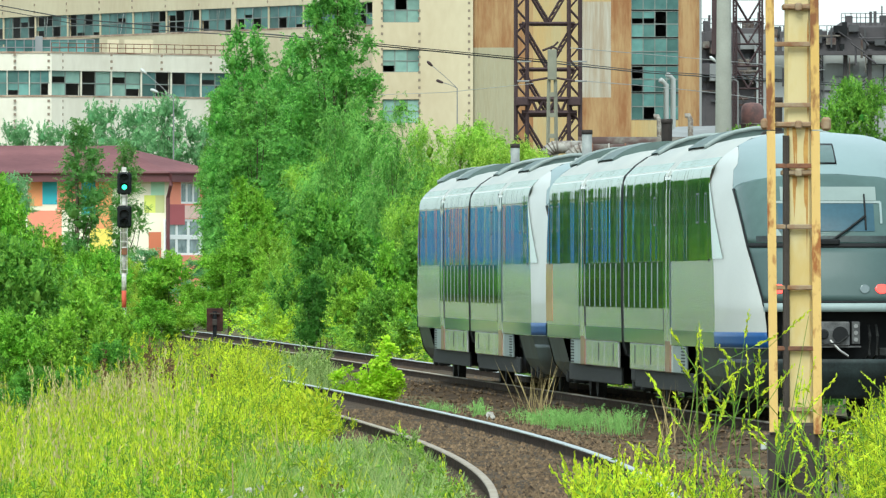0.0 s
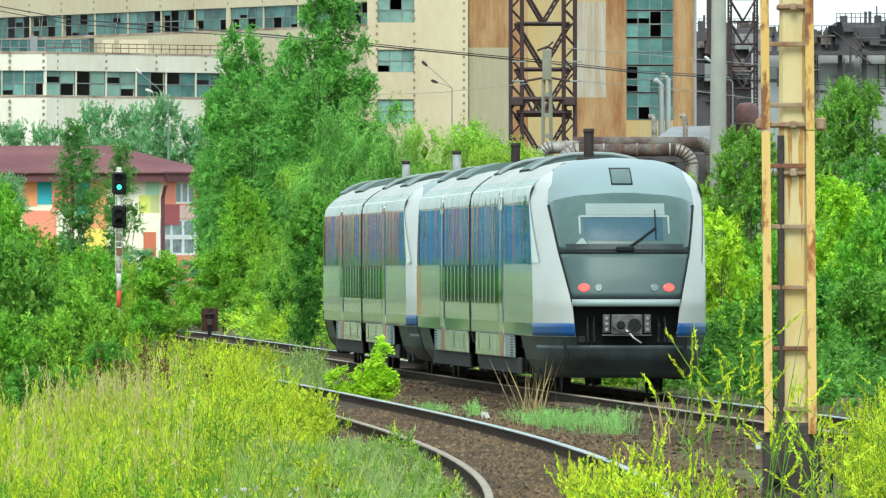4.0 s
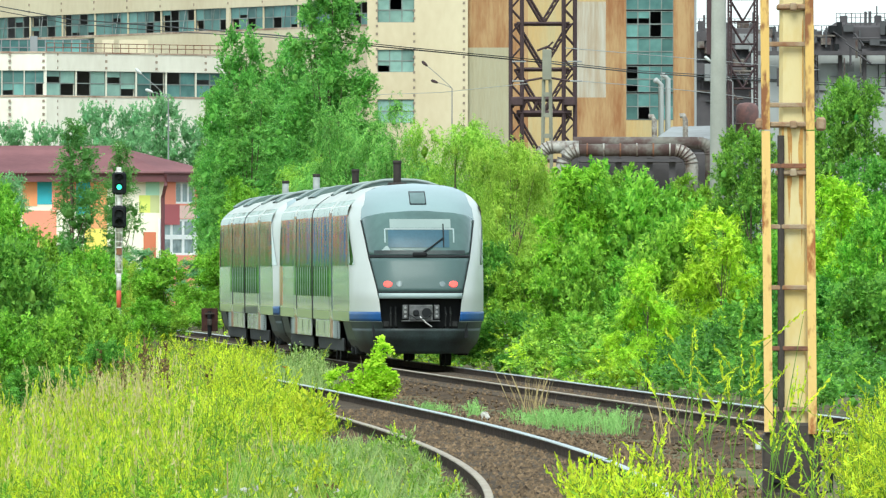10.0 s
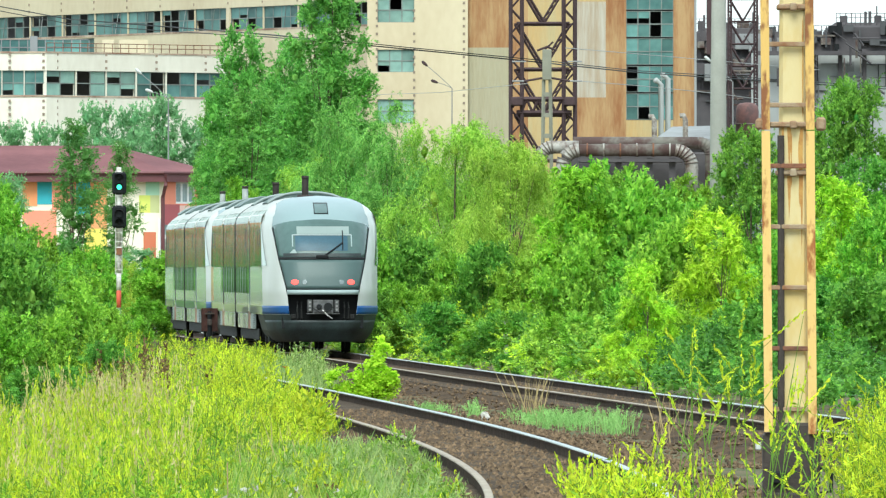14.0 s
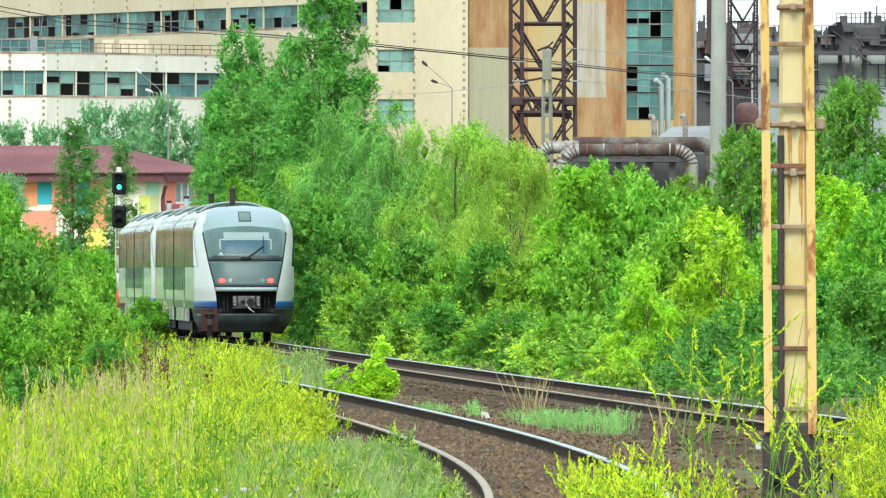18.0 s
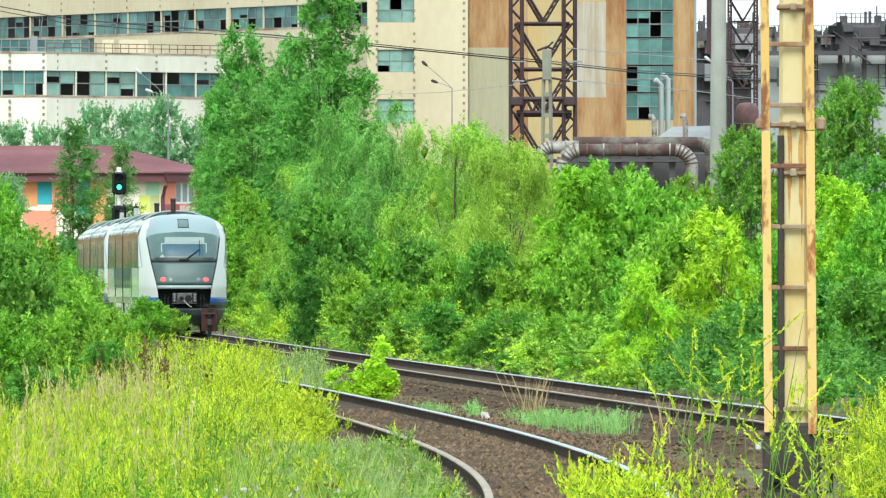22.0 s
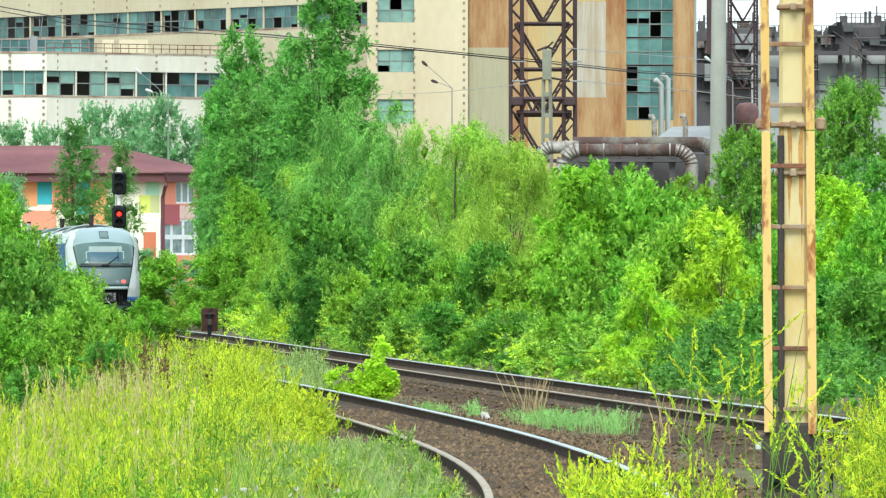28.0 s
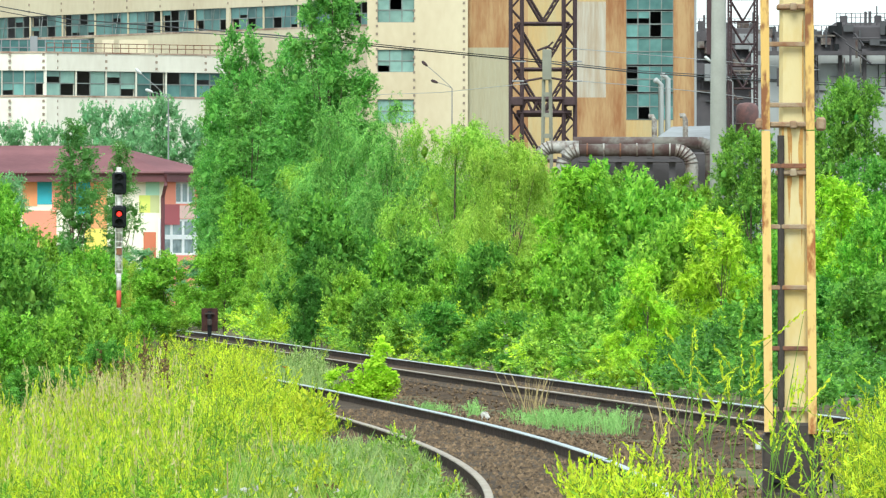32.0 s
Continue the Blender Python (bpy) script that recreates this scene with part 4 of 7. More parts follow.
VANE_Z = (signal_vanes[0][1], signal_vanes[1][1])


M_SIGNRUST = mat("brown_rusted_board", (0.075, 0.036, 0.03), 0.85, 0, 0.4, 5, 30, 0.3, (0.03, 0.018, 0.016), spec=0.1)


def dwarf_sign():
    d = 366.0
    t = thing("shunting_signal", pose(-6.127, d, -0.3), "small dark rusty track-side board on a short post", "sign")
    boxed("board", (-0.215, 0.215, -0.03, 0.03, 0.72, 1.33), M_SIGNRUST, t, "dark rusty square board", 0.012)
    bm = tube(bmesh.new(), [(0, 0.0, -0.1), (0, 0.0, 1.25)], 0.055, 8)
    for v in bm.verts:
        v.co.y -= 0.06
    part("post", bm, M_SIGBLACK, t, "dark post")
    boxed("bracket", (-0.06, 0.06, -0.16, -0.10, 0.88, 1.04), M_MASTBASE, t, "rusty bracket", 0.01)
    boxed("top_bar", (-0.13, 0.13, -0.12, -0.03, 1.17, 1.21), M_MASTBASE, t)


dwarf_sign()


def kilometre_post():
    t = thing("kilometre_post", pose(1.345, 299, -0.35), "weathered white concrete marker post among shrubs", "marker post")
    bm = box(bmesh.new(), -0.045, 0.045, -0.06, 0.06, 0, 1.42, 0.02)
    part("post", bm, M_SIGWHITE, t)
    rng = np.random.default_rng(8)
    g = faces_object("overgrowth", leaves_on(rng, [(0.06, -0.5, 0.42), (-0.06, -0.5, 0.74), (0.08, -0.5, 1.02), (-0.05, -0.4, 1.3), (0.0, -0.4, 0.15)], [0.17, 0.14, 0.16, 0.13, 0.2], 3000, 0.07, 0.6, 0.2), L_BUSH, None, "", 3)
    g.matrix_basis = pose(1.345, 299, -0.35)
    tagged(g, "leafy shoots grown over a marker post", "shoots", kind="stuff")
    boxed("post_band", (-0.054, 0.054, -0.064, 0.064, 0.72, 0.80), M_CONCRETE, t, "dark band")


# ---- buildings ----
M_CREAM = mat("cream_concrete_panel", (0.605, 0.53, 0.365), 0.9, 0, 0.14, 0.10, 1.6, 0.15, (0.505, 0.42, 0.275), stretch=(1, 1, 0.5))
M_PALE = mat("pale_concrete_panel", (0.75, 0.715, 0.61), 0.9, 0, 0.16, 0.10, 1.6, 0.15, (0.60, 0.555, 0.455), stretch=(1, 1, 0.4))
M_JOINT = mat("rusted_panel_fixing", (0.30, 0.24, 0.18), 0.9, 0, 0.3, 2, 10, 0.2)
M_ORANGE = mat("rusty_orange_cladding", (0.39, 0.25, 0.115), 0.8, 0, 0.35, 0.45, 3, 0.2, (0.26, 0.115, 0.042), stretch=(2.0, 1, 0.4), lohi=(0.50, 0.80))
M_TAN = mat("tan_cladding", (0.42, 0.345, 0.18), 0.8, 0, 0.25, 0.35, 3, 0.2, (0.46, 0.31, 0.125), stretch=(2.5, 1, 0.3))
M_OLIVE = mat("olive_grey_cladding", (0.37, 0.345, 0.235), 0.8, 0, 0.2, 0.35, 3, 0.2, (0.32, 0.28, 0.17), stretch=(2.5, 1, 0.3))
M_PALESHEET = mat("bare_pale_sheet_metal", (0.46, 0.43, 0.36), 0.7, 0.1, 0.3, 0.5, 3, 0.2, (0.33, 0.25, 0.16), stretch=(2.5, 1, 0.2))
M_TEAL = mat("dusty_teal_window_glass", (0.125, 0.25, 0.225), 0.4, 0, 0.35, 0.25, 1.5, 0.0, (0.055, 0.125, 0.12), rnd=0.45, spec=0.15)
M_PALETEAL = mat("pale_green_translucent_panel", (0.26, 0.41, 0.34), 0.5, 0, 0.3, 0.25, 1.5, 0.0, (0.14, 0.24, 0.21), rnd=0.25, spec=0.3)
# shade of unlit rooms, put into a dark grey
M_INDOORSHADE = mat("indoor_shade_grey", (0.085, 0.085, 0.088), 0.95, 0, 0.4, 0.2, 2, 0.1)
M_FRAME = mat("grey_steel_window_bar", (0.22, 0.25, 0.23), 0.7, 0.2, 0.3, 1, 5, 0.1)
M_TOWER = mat("maroon_brown_tower_steel", (0.075, 0.045, 0.048), 0.8, 0.2, 0.4, 0.6, 6, 0.1)
M_PIPE = mat("rusty_lagged_pipe", (0.17, 0.16, 0.135), 0.8, 0.05, 0.5, 1.3, 7, 0.3, (0.075, 0.042, 0.036), lohi=(0.56, 0.84))
M_LAGGING = mat("torn_foil_lagging", (0.36, 0.345, 0.31), 0.6, 0.15, 0.4, 2.5, 9, 0.4, (0.13, 0.09, 0.07), lohi=(0.52, 0.80))
M_REDTANK = mat("rusty_red_tank_paint", (0.20, 0.095, 0.085), 0.75, 0, 0.4, 1.2, 6, 0.2, (0.10, 0.06, 0.06))
M_DARKPLANT = mat("sooty_plant_structure", (0.095, 0.085, 0.088), 0.9, 0.0, 0.4, 0.15, 1.5, 0.2, (0.06, 0.055, 0.06))
M_LIGHTGREY = mat("stained_pale_grey_wall", (0.40, 0.42, 0.41), 0.9, 0, 0.3, 0.12, 1.2, 0.2, (0.30, 0.31, 0.31), stretch=(1, 1, 0.4))
M_GREYWALL = mat("stained_grey_wall", (0.28, 0.29, 0.29), 0.9, 0, 0.3, 0.12, 1.2, 0.2, (0.17, 0.17, 0.17), stretch=(1, 1, 0.4))
M_ROOF = mat("mauve_red_roof_tiles", (0.21, 0.085, 0.088), 0.8, 0, 0.2, 0.2, 3, 0.15, (0.13, 0.05, 0.055), spec=0.2)
M_FASCIA = mat("dark_red_fascia", (0.13, 0.04, 0.045), 0.6, 0, 0.2, 0.5, 3, 0.1)
WALLC = {}
for nm, c in (("orange", (0.72, 0.28, 0.11)), ("salmon", (0.72, 0.24, 0.15)), ("lime", (0.56, 0.60, 0.12)), ("mint", (0.38, 0.60, 0.42)),
              ("cream", (0.72, 0.66, 0.52)), ("wine", (0.36, 0.08, 0.09)), ("teal", (0.04, 0.34, 0.40)), ("yellow", (0.72, 0.56, 0.10)),
              ("blue", (0.02, 0.15, 0.36)), ("pink", (0.72, 0.48, 0.42)), ("olive", (0.42, 0.44, 0.20)), ("rust", (0.46, 0.13, 0.06))):
    WALLC[nm] = mat(nm + "_plaster", tuple(min(0.86, q * 1.18 + 0.02) for q in c), 0.9, 0, 0.08, 0.4, 4, 0.1)
M_WHITEFRAME = mat("white_window_frame", (0.86, 0.87, 0.86), 0.5, 0, 0.1, 1, 5, 0.05)
M_HGLASS = mat("house_window_glass", (0.34, 0.43, 0.43), 0.2, 0, 0.3, 0.9, 3, 0.0, (0.10, 0.15, 0.15))


M_PARAPET = mat("rust_stained_concrete_edge", (0.52, 0.42, 0.32), 0.9, 0, 0.3, 0.4, 3, 0.2, (0.22, 0.12, 0.08))


def facade(name, parent, p0, p1, z0, z1, holes, material, label="", thick=0.4):
    """A wall from p0 to p1 (plan), with rectangular openings (u0, u1, z0, z1) cut through it."""
    p0, p1 = Vector((*p0, 0)), Vector((*p1, 0))
    L = (p1 - p0).length
    u = (p1 - p0) / L
    nrm = Vector((-u.y, u.x, 0))
    us = sorted({0, L, *[h[0] for h in holes], *[h[1] for h in holes]})
    zs = sorted({z0, z1, *[h[2] for h in holes], *[h[3] for h in holes]})
    us, zs = [a for a in us if 0 <= a <= L], [a for a in zs if z0 <= a <= z1]
    bm = bmesh.new()
    for za, zb in zip(zs, zs[1:]):
        run = None
        cells = []
        for ua, ub in zip(us, us[1:]):
            c = ((ua + ub) / 2, (za + zb) / 2)
            solid = not any(h[0] < c[0] < h[1] and h[2] < c[1] < h[3] for h in holes)
            if solid and run and abs(run[1] - ua) < 1e-6:
                run = (run[0], ub)
            else:
                if run:
                    cells.append(run)
                run = (ua, ub) if solid else None
        if run:
            cells.append(run)
        for ua, ub in cells:
            q = [p0 + u * ua, p0 + u * ub, p0 + u * ub + nrm * thick, p0 + u * ua + nrm * thick]
            lo = [bm.verts.new((v.x, v.y, za)) for v in q]
            hi = [bm.verts.new((v.x, v.y, zb)) for v in q]
            for k in range(4):
                bm.faces.new((lo[k], lo[(k + 1) % 4], hi[(k + 1) % 4], hi[k]))
            bm.faces.new(lo[::-1])
            bm.faces.new(hi)
    bmesh.ops.remove_doubles(bm, verts=bm.verts, dist=0.001)
    return part(name, bm, material, parent, label), p0, u, nrm


def glazed(parent, fr, u0, u1, z0, z1, nx, nz, rng, gone=0.15, glass=None, bar_w=0.09, frame_m=None, deep=0.15, label="", name="window"):
    """A window in an opening: bars in one mesh, each pane a piece of its own; some panes are missing."""
    _, p0, u, nrm = fr
    bm = bmesh.new()

    def slab(b, a0, a1, c0, c1, d0, d1):
        q = [p0 + u * a0 + nrm * d0, p0 + u * a1 + nrm * d0, p0 + u * a1 + nrm * d1, p0 + u * a0 + nrm * d1]
        lo = [b.verts.new((v.x, v.y, c0)) for v in q]
        hi = [b.verts.new((v.x, v.y, c1)) for v in q]
        for k in range(4):
            b.faces.new((lo[k], lo[(k + 1) % 4], hi[(k + 1) % 4], hi[k]))
        b.faces.new(lo[::-1])
        b.faces.new(hi)
    h = bar_w / 2
    ua = sorted([u0, u1] + [u0 + (u1 - u0) * i / nx + s for i in range(nx + 1) for s in (-h, h) if u0 < u0 + (u1 - u0) * i / nx + s < u1])
    za = sorted([z0, z1] + [z0 + (z1 - z0) * j / nz + s for j in range(nz + 1) for s in (-h, h) if z0 < z0 + (z1 - z0) * j / nz + s < z1])
    for i in range(len(ua) - 1):
        for j in range(len(za) - 1):
            if i % 2 == 0 or j % 2 == 0:
                slab(bm, ua[i], ua[i + 1], za[j], za[j + 1], deep, deep + 0.1)
    bmesh.ops.remove_doubles(bm, verts=bm.verts, dist=0.001)
    w = part(name, bm, frame_m or M_FRAME, parent, label)
    for i in range(nx):
        for j in range(nz):
            if rng.random() < gone:
                continue
            a0, a1 = u0 + (u1 - u0) * i / nx, u0 + (u1 - u0) * (i + 1) / nx
            c0, c1 = z0 + (z1 - z0) * j / nz, z0 + (z1 - z0) * (j + 1) / nz
            if rng.random() < 0.12 * (gone > 0):
                c0 += (c1 - c0) * rng.uniform(0.2, 0.6)
            b = bmesh.new()
            t = rng.uniform(-0.012, 0.012)
            slab(b, a0 + 0.03, a1 - 0.03, c0 + 0.03, c1 - 0.03, deep + 0.045 + t, deep + 0.06 + t)
            part("pane", b, glass or M_TEAL, w)
    return w


def fixings(parent, x, y, zs, sink):
    """A column of rusted fixings, each a small plate on the panel joint."""
    first = None
    for z in zs:
        if first is None:
            first = boxed("panel_fixing", (-0.10, 0.10, -0.04, 0.09, 0, 0.22), M_JOINT, parent)
            o = first
        else:
            o = first.copy()
            scene.collection.objects.link(o)
            o.parent = parent
        o.matrix_basis = pose(x, y + sink, z)


def factory():
    rng = random.Random(11)
    t = thing("factory_hall", Matrix(), "abandoned cream concrete factory with broken teal window bands and rusty cladding", "factory")
    top = 34.559
    # long wall set back at an angle
    pa, pb = (-43.958, 1285), (-6.431, 1202)
    L = math.dist(pa, pb)
    W1 = (23.229, 25.19)
    W2 = (21.571, 22.978)
    W0 = (28.105, 30.366)
    bays = [(L * k / 12 + (0.25 if k == 8 else 0.03), L * (k + 1) / 12 - (0.5 if k == 7 else 0.03)) for k in range(12)]
    holes = [(a, b, *W1) for a, b in bays] + [(a, b, *W0) for a, b in bays] + [(a, b, *W2) for a, b in bays[:4]]
    fr = facade("long_wall", t, pa, pb, -0.3, top, holes, M_CREAM, "cream concrete wall with window bands")
    for k, (a, b) in enumerate(bays):
        glazed(t, fr, a, b, *W1, 4, 2, rng, 0.34, label="window band with broken panes")
        glazed(t, fr, a, b, *W0, 3, 2, rng, 0.2, label="window band with broken panes")
        if k < 11:
            # fallen bar hanging across a broken light
            u = (Vector((*pb, 0)) - Vector((*pa, 0))).normalized()
            q = Vector((*pa, 0)) + u * (a + (b - a) * rng.uniform(0.1, 0.7)) + Vector((0, 0.05, 0))
            w = u * rng.uniform(0.3, 0.9)
            part("fallen_bar", bar(bmesh.new(), q + Vector((0, 0, W1[0] + 0.1)), q + w + Vector((0, 0, W1[1] - 0.1)), 0.05), M_FRAME if k % 2 else M_LIGHTGREY, t, "bent window bar")
        if k < 4:
            glazed(t, fr, a, b, *W2, 3, 1, rng, 0.12, label="lower window band")
    d0 = Vector((0, -0.07, 0))
    facade("window_sill", t, (Vector((*pa, 0)) + d0)[:2], (Vector((*pb, 0)) + d0)[:2], W1[0] - 0.14, W1[0] + 0.01, [], M_PARAPET, "rust-stained sill", 0.1)
    # the tower block facing the track
    pc, pd = (-6.49, 1195), (2.131, 1195)
    L2 = math.dist(pc, pd)
    u0, u1 = 0.872, 4.02
    rows = [(19.021, 20.958), (23.283, 25.414), (14.662, 16.696), (27.545, 29.677)]
    fr2 = facade("block_wall", t, pc, pd, -0.3, top, [(u0, u1, *r) for r in rows], M_CREAM, "cream concrete block wall")
    for r in rows:
        w = glazed(t, fr2, u0, u1, *r, 3, 2, rng, 0.05, M_PALETEAL, label="three-light window with dusty panes")
    facade("side_wall", t, (-6.48, 1240), (-6.442, 1195.4), -0.3, top, [], M_CREAM)
    # columns of rusted panel fixings
    for x in (-2.47, 1.792, -5.667):
        fixings(t, x, 1195.0, [z for z in np.arange(9.0, 27.5, 0.66) if rng.random() < 0.85], 0.0)
    for k in range(1, 12):
        p = Vector((*pa, 0)) + (Vector((*pb, 0)) - Vector((*pa, 0))) * (k / 12)
        fixings(t, p.x, p.y, np.arange(W1[1] + 0.3, W0[0] + 0.5, 0.62), 0.0)
    # corrugated cladding to the east
    def cladding(ua, ub, va, vb, m, lab, y=1195.6, nm="cladding_sheet"):
        xa, xb, za, zb = ua, ub, va, vb
        n = max(4, int((xb - xa) / 0.19))
        vs, fs = [], []
        for i in range(n + 1):
            x = xa + (xb - xa) * i / n
            yy = y - (0.035 if i % 2 else 0.0)
            vs += [(x, yy, za), (x, yy, zb)]
        for i in range(n):
            fs.append((2 * i, 2 * i + 2, 2 * i + 3, 2 * i + 1))
        obj(nm, vs, fs, m, t, lab)
    low = -0.3
    cladding(2.091, 5.739, 21.135, top, M_ORANGE, "brown rusted cladding")
    cladding(2.091, 5.739, low, 21.135, M_OLIVE, "olive grey cladding")
    cladding(5.739, 7.296, low, top, M_ORANGE, "brown rusted cladding")
    cladding(7.296, 11.284, low, top, M_TAN, "tan cladding")
    cladding(11.284, 13.959, 16.855, 25.074, M_PALESHEET, "pale bare sheet cladding")
    cladding(11.284, 13.959, 25.074, top, M_TAN, "tan cladding")
    cladding(11.284, 15.71, low, 16.855, M_ORANGE, "rusty orange cladding")
    cladding(13.959, 15.71, 16.855, top, M_ORANGE, "rusty orange cladding")
    cladding(15.71, 19.747, low, 14.909, M_TAN, "tan cladding")
    cladding(19.747, 21.595, low, top, M_ORANGE, "rusty orange cladding")
    boxed("corner_trim", (21.547, 21.741, 1195.3, 1215, -0.3, top), M_GREYWALL, t, "pale corner trim")
    fr3 = (None, Vector((15.71, 1195.6, 0)), Vector((1, 0, 0)), Vector((0, 1, 0)))
    zb, pitch = 14.958, 2.359
    k = 0
    while zb + k * pitch < top - 1:
        glazed(t, fr3, 0.0, 4.037, zb + k * pitch, zb + (k + 1) * pitch - 0.12, 4, 2, rng, 0.13, deep=-0.05, label="tall steel stair glazing with missing panes")
        k += 1
    # what closes the hall behind; indoor shade is put into the dark colour
    boxed("interior_wall", (-45.698, 21.677, 1296, 1297, -0.3, top), M_INDOORSHADE, t, "back wall with the indoor shade in its colour")
    boxed("interior_wall", (-6.474, 21.677, 1208, 1209, -0.3, top), M_INDOORSHADE, t, "back wall with the indoor shade in its colour")
    boxed("flat_roof", (-6.5, 21.741, 1194.8, 1298, top, top + 0.6), M_GREYWALL, t, "flat roof slab")
    bm = bmesh.new()
    plan = [pa, pb, (-6.52, 1202.3), (-6.52, 1298), (-45.698, 1298)]
    lo, hi = [bm.verts.new((*p, top)) for p in plan], [bm.verts.new((*p, top + 0.6)) for p in plan]
    for k in range(5):
        bm.faces.new((lo[k], lo[(k + 1) % 5], hi[(k + 1) % 5], hi[k]))
    bm.faces.new(lo[::-1])
    bm.faces.new(hi)
    part("flat_roof", bm, M_GREYWALL, t, "flat roof slab over the set-back hall")
    # vent pipes up the stair glazing
    for x, z1 in ((18.618, 17.889), (19.197, 18.371)):
        bm = tube(bmesh.new(), [(x, 1190, 0), (x, 1190, z1), (x - 0.5, 1189.6, z1 + 0.4)], 0.24, 10)
        part("vent_duct", bm, M_LIGHTGREY, t, "pale vertical vent duct", True)
    return t


factory()


def annex():
    rng = random.Random(5)
    t = thing("factory_annex", Matrix(), "lower pale concrete factory wing with a long teal window band", "factory")
    top = 20.059
    c = (-32.721, 1150)
    a, b = (-42.137, 1150.5), (-18.148, 1166)
    band = (16.47, 18.52)
    L = math.dist(a, c)
    bays = [(L - 1.841 * (k + 1) + 0.03, L - 1.841 * k - 0.03) for k in range(5)]
    fr = facade("front_wall", t, a, c, -0.3, top, [(p, q, *band) for p, q in bays], M_PALE, "pale stained concrete wall")
    for p, q in bays:
        glazed(t, fr, p, q, *band, 2, 2, rng, 0.04, label="two by two steel window")
    L = math.dist(c, b)
    n = 6
    bays = [(L * k / n + 0.03, L * (k + 1) / n - 0.03) for k in range(n)]
    fr = facade("side_wall", t, c, b, -0.3, top, [(p, q, *band) for p, q in bays], M_PALE, "pale concrete wall")
    for k, (p, q) in enumerate(bays):
        glazed(t, fr, p, q, *band, 2, 2, rng, 0.15, M_PALETEAL if k < 3 else M_TEAL, label="window with missing panes")
    for x, y in ((-35.751, 1150), (-32.954, 1150), (-31.863, 1151), (-27.877, 1154), (-23.817, 1159), (-19.798, 1163)):
        fixings(t, x, y, [z for z in np.arange(6.0, top - 0.2, 0.55) if not band[0] - 0.3 < z < band[1]], 0.0)
    # back wall of the wing, the rooms' shade painted in as dark grey
    boxed("interior_wall", (-42.137, -18.148, 1176, 1177, -0.3, top), M_INDOORSHADE, t, "back wall with the indoor shade in its colour")
    # rusty edges along the parapet and the window band
    for q0, q1 in ((a, c), (c, b)):
        q0, q1 = (q0[0], q0[1] - 0.07), (q1[0], q1[1] - 0.07)
        facade("parapet_cap", t, q0, q1, top - 0.10, top + 0.03, [], M_PARAPET, "rust-stained parapet edge", 0.1)
        facade("window_sill", t, q0, q1, band[0] - 0.12, band[0] + 0.01, [], M_PARAPET, "rust-stained sill", 0.1)
    # terrace roof with a railing
    bm = bmesh.new()
    vs = [bm.verts.new((*p, top + 0.02)) for p in (a, c, b, (-18.148, 1230), (-42.137, 1230))]
    bm.faces.new(vs)
    part("terrace", bm, M_GREYWALL, t, "flat terrace roof")
    bm = bmesh.new()
    pc, pb = Vector((*c, top)), Vector((*b, top))
    for k in range(23):
        p = pc + (pb - pc) * (k / 22)
        bar(bm, p + Vector((0, 0.5, 0)), p + Vector((0, 0.5, 0.75)), 0.045)
    for h in (0.4, 0.75):
        bar(bm, pc + Vector((0, 0.5, h)), pb + Vector((0, 0.5, h)), 0.045)
    part("railing", bm, M_RUST, t, "rusty terrace railing")
    # glazed lean-to on the terrace
    fr2 = (None, Vector((-40.024, 1170, 0)), Vector((1, 0, 0)), Vector((0, 1, 0)))
    glazed(t, fr2, 0, 10.338, top + 0.02, top + 1.35, 14, 2, rng, 0.1, label="glazed terrace lean-to", frame_m=M_GREYWALL)
    boxed("terrace_wall", (-28.84, -27.883, 1180, 1180.4, top, top + 1.5), M_CREAM, t, "cream wall panel")
    boxed("terrace_wall", (-27.405, -24.966, 1180, 1180.4, top, top + 1.5), M_CREAM, t, "cream wall panel")
    boxed("terrace_pillar", (-34.606, -33.991, 1168, 1168.6, top, top + 1.6), M_GREYWALL, t, "concrete pillar")


annex()


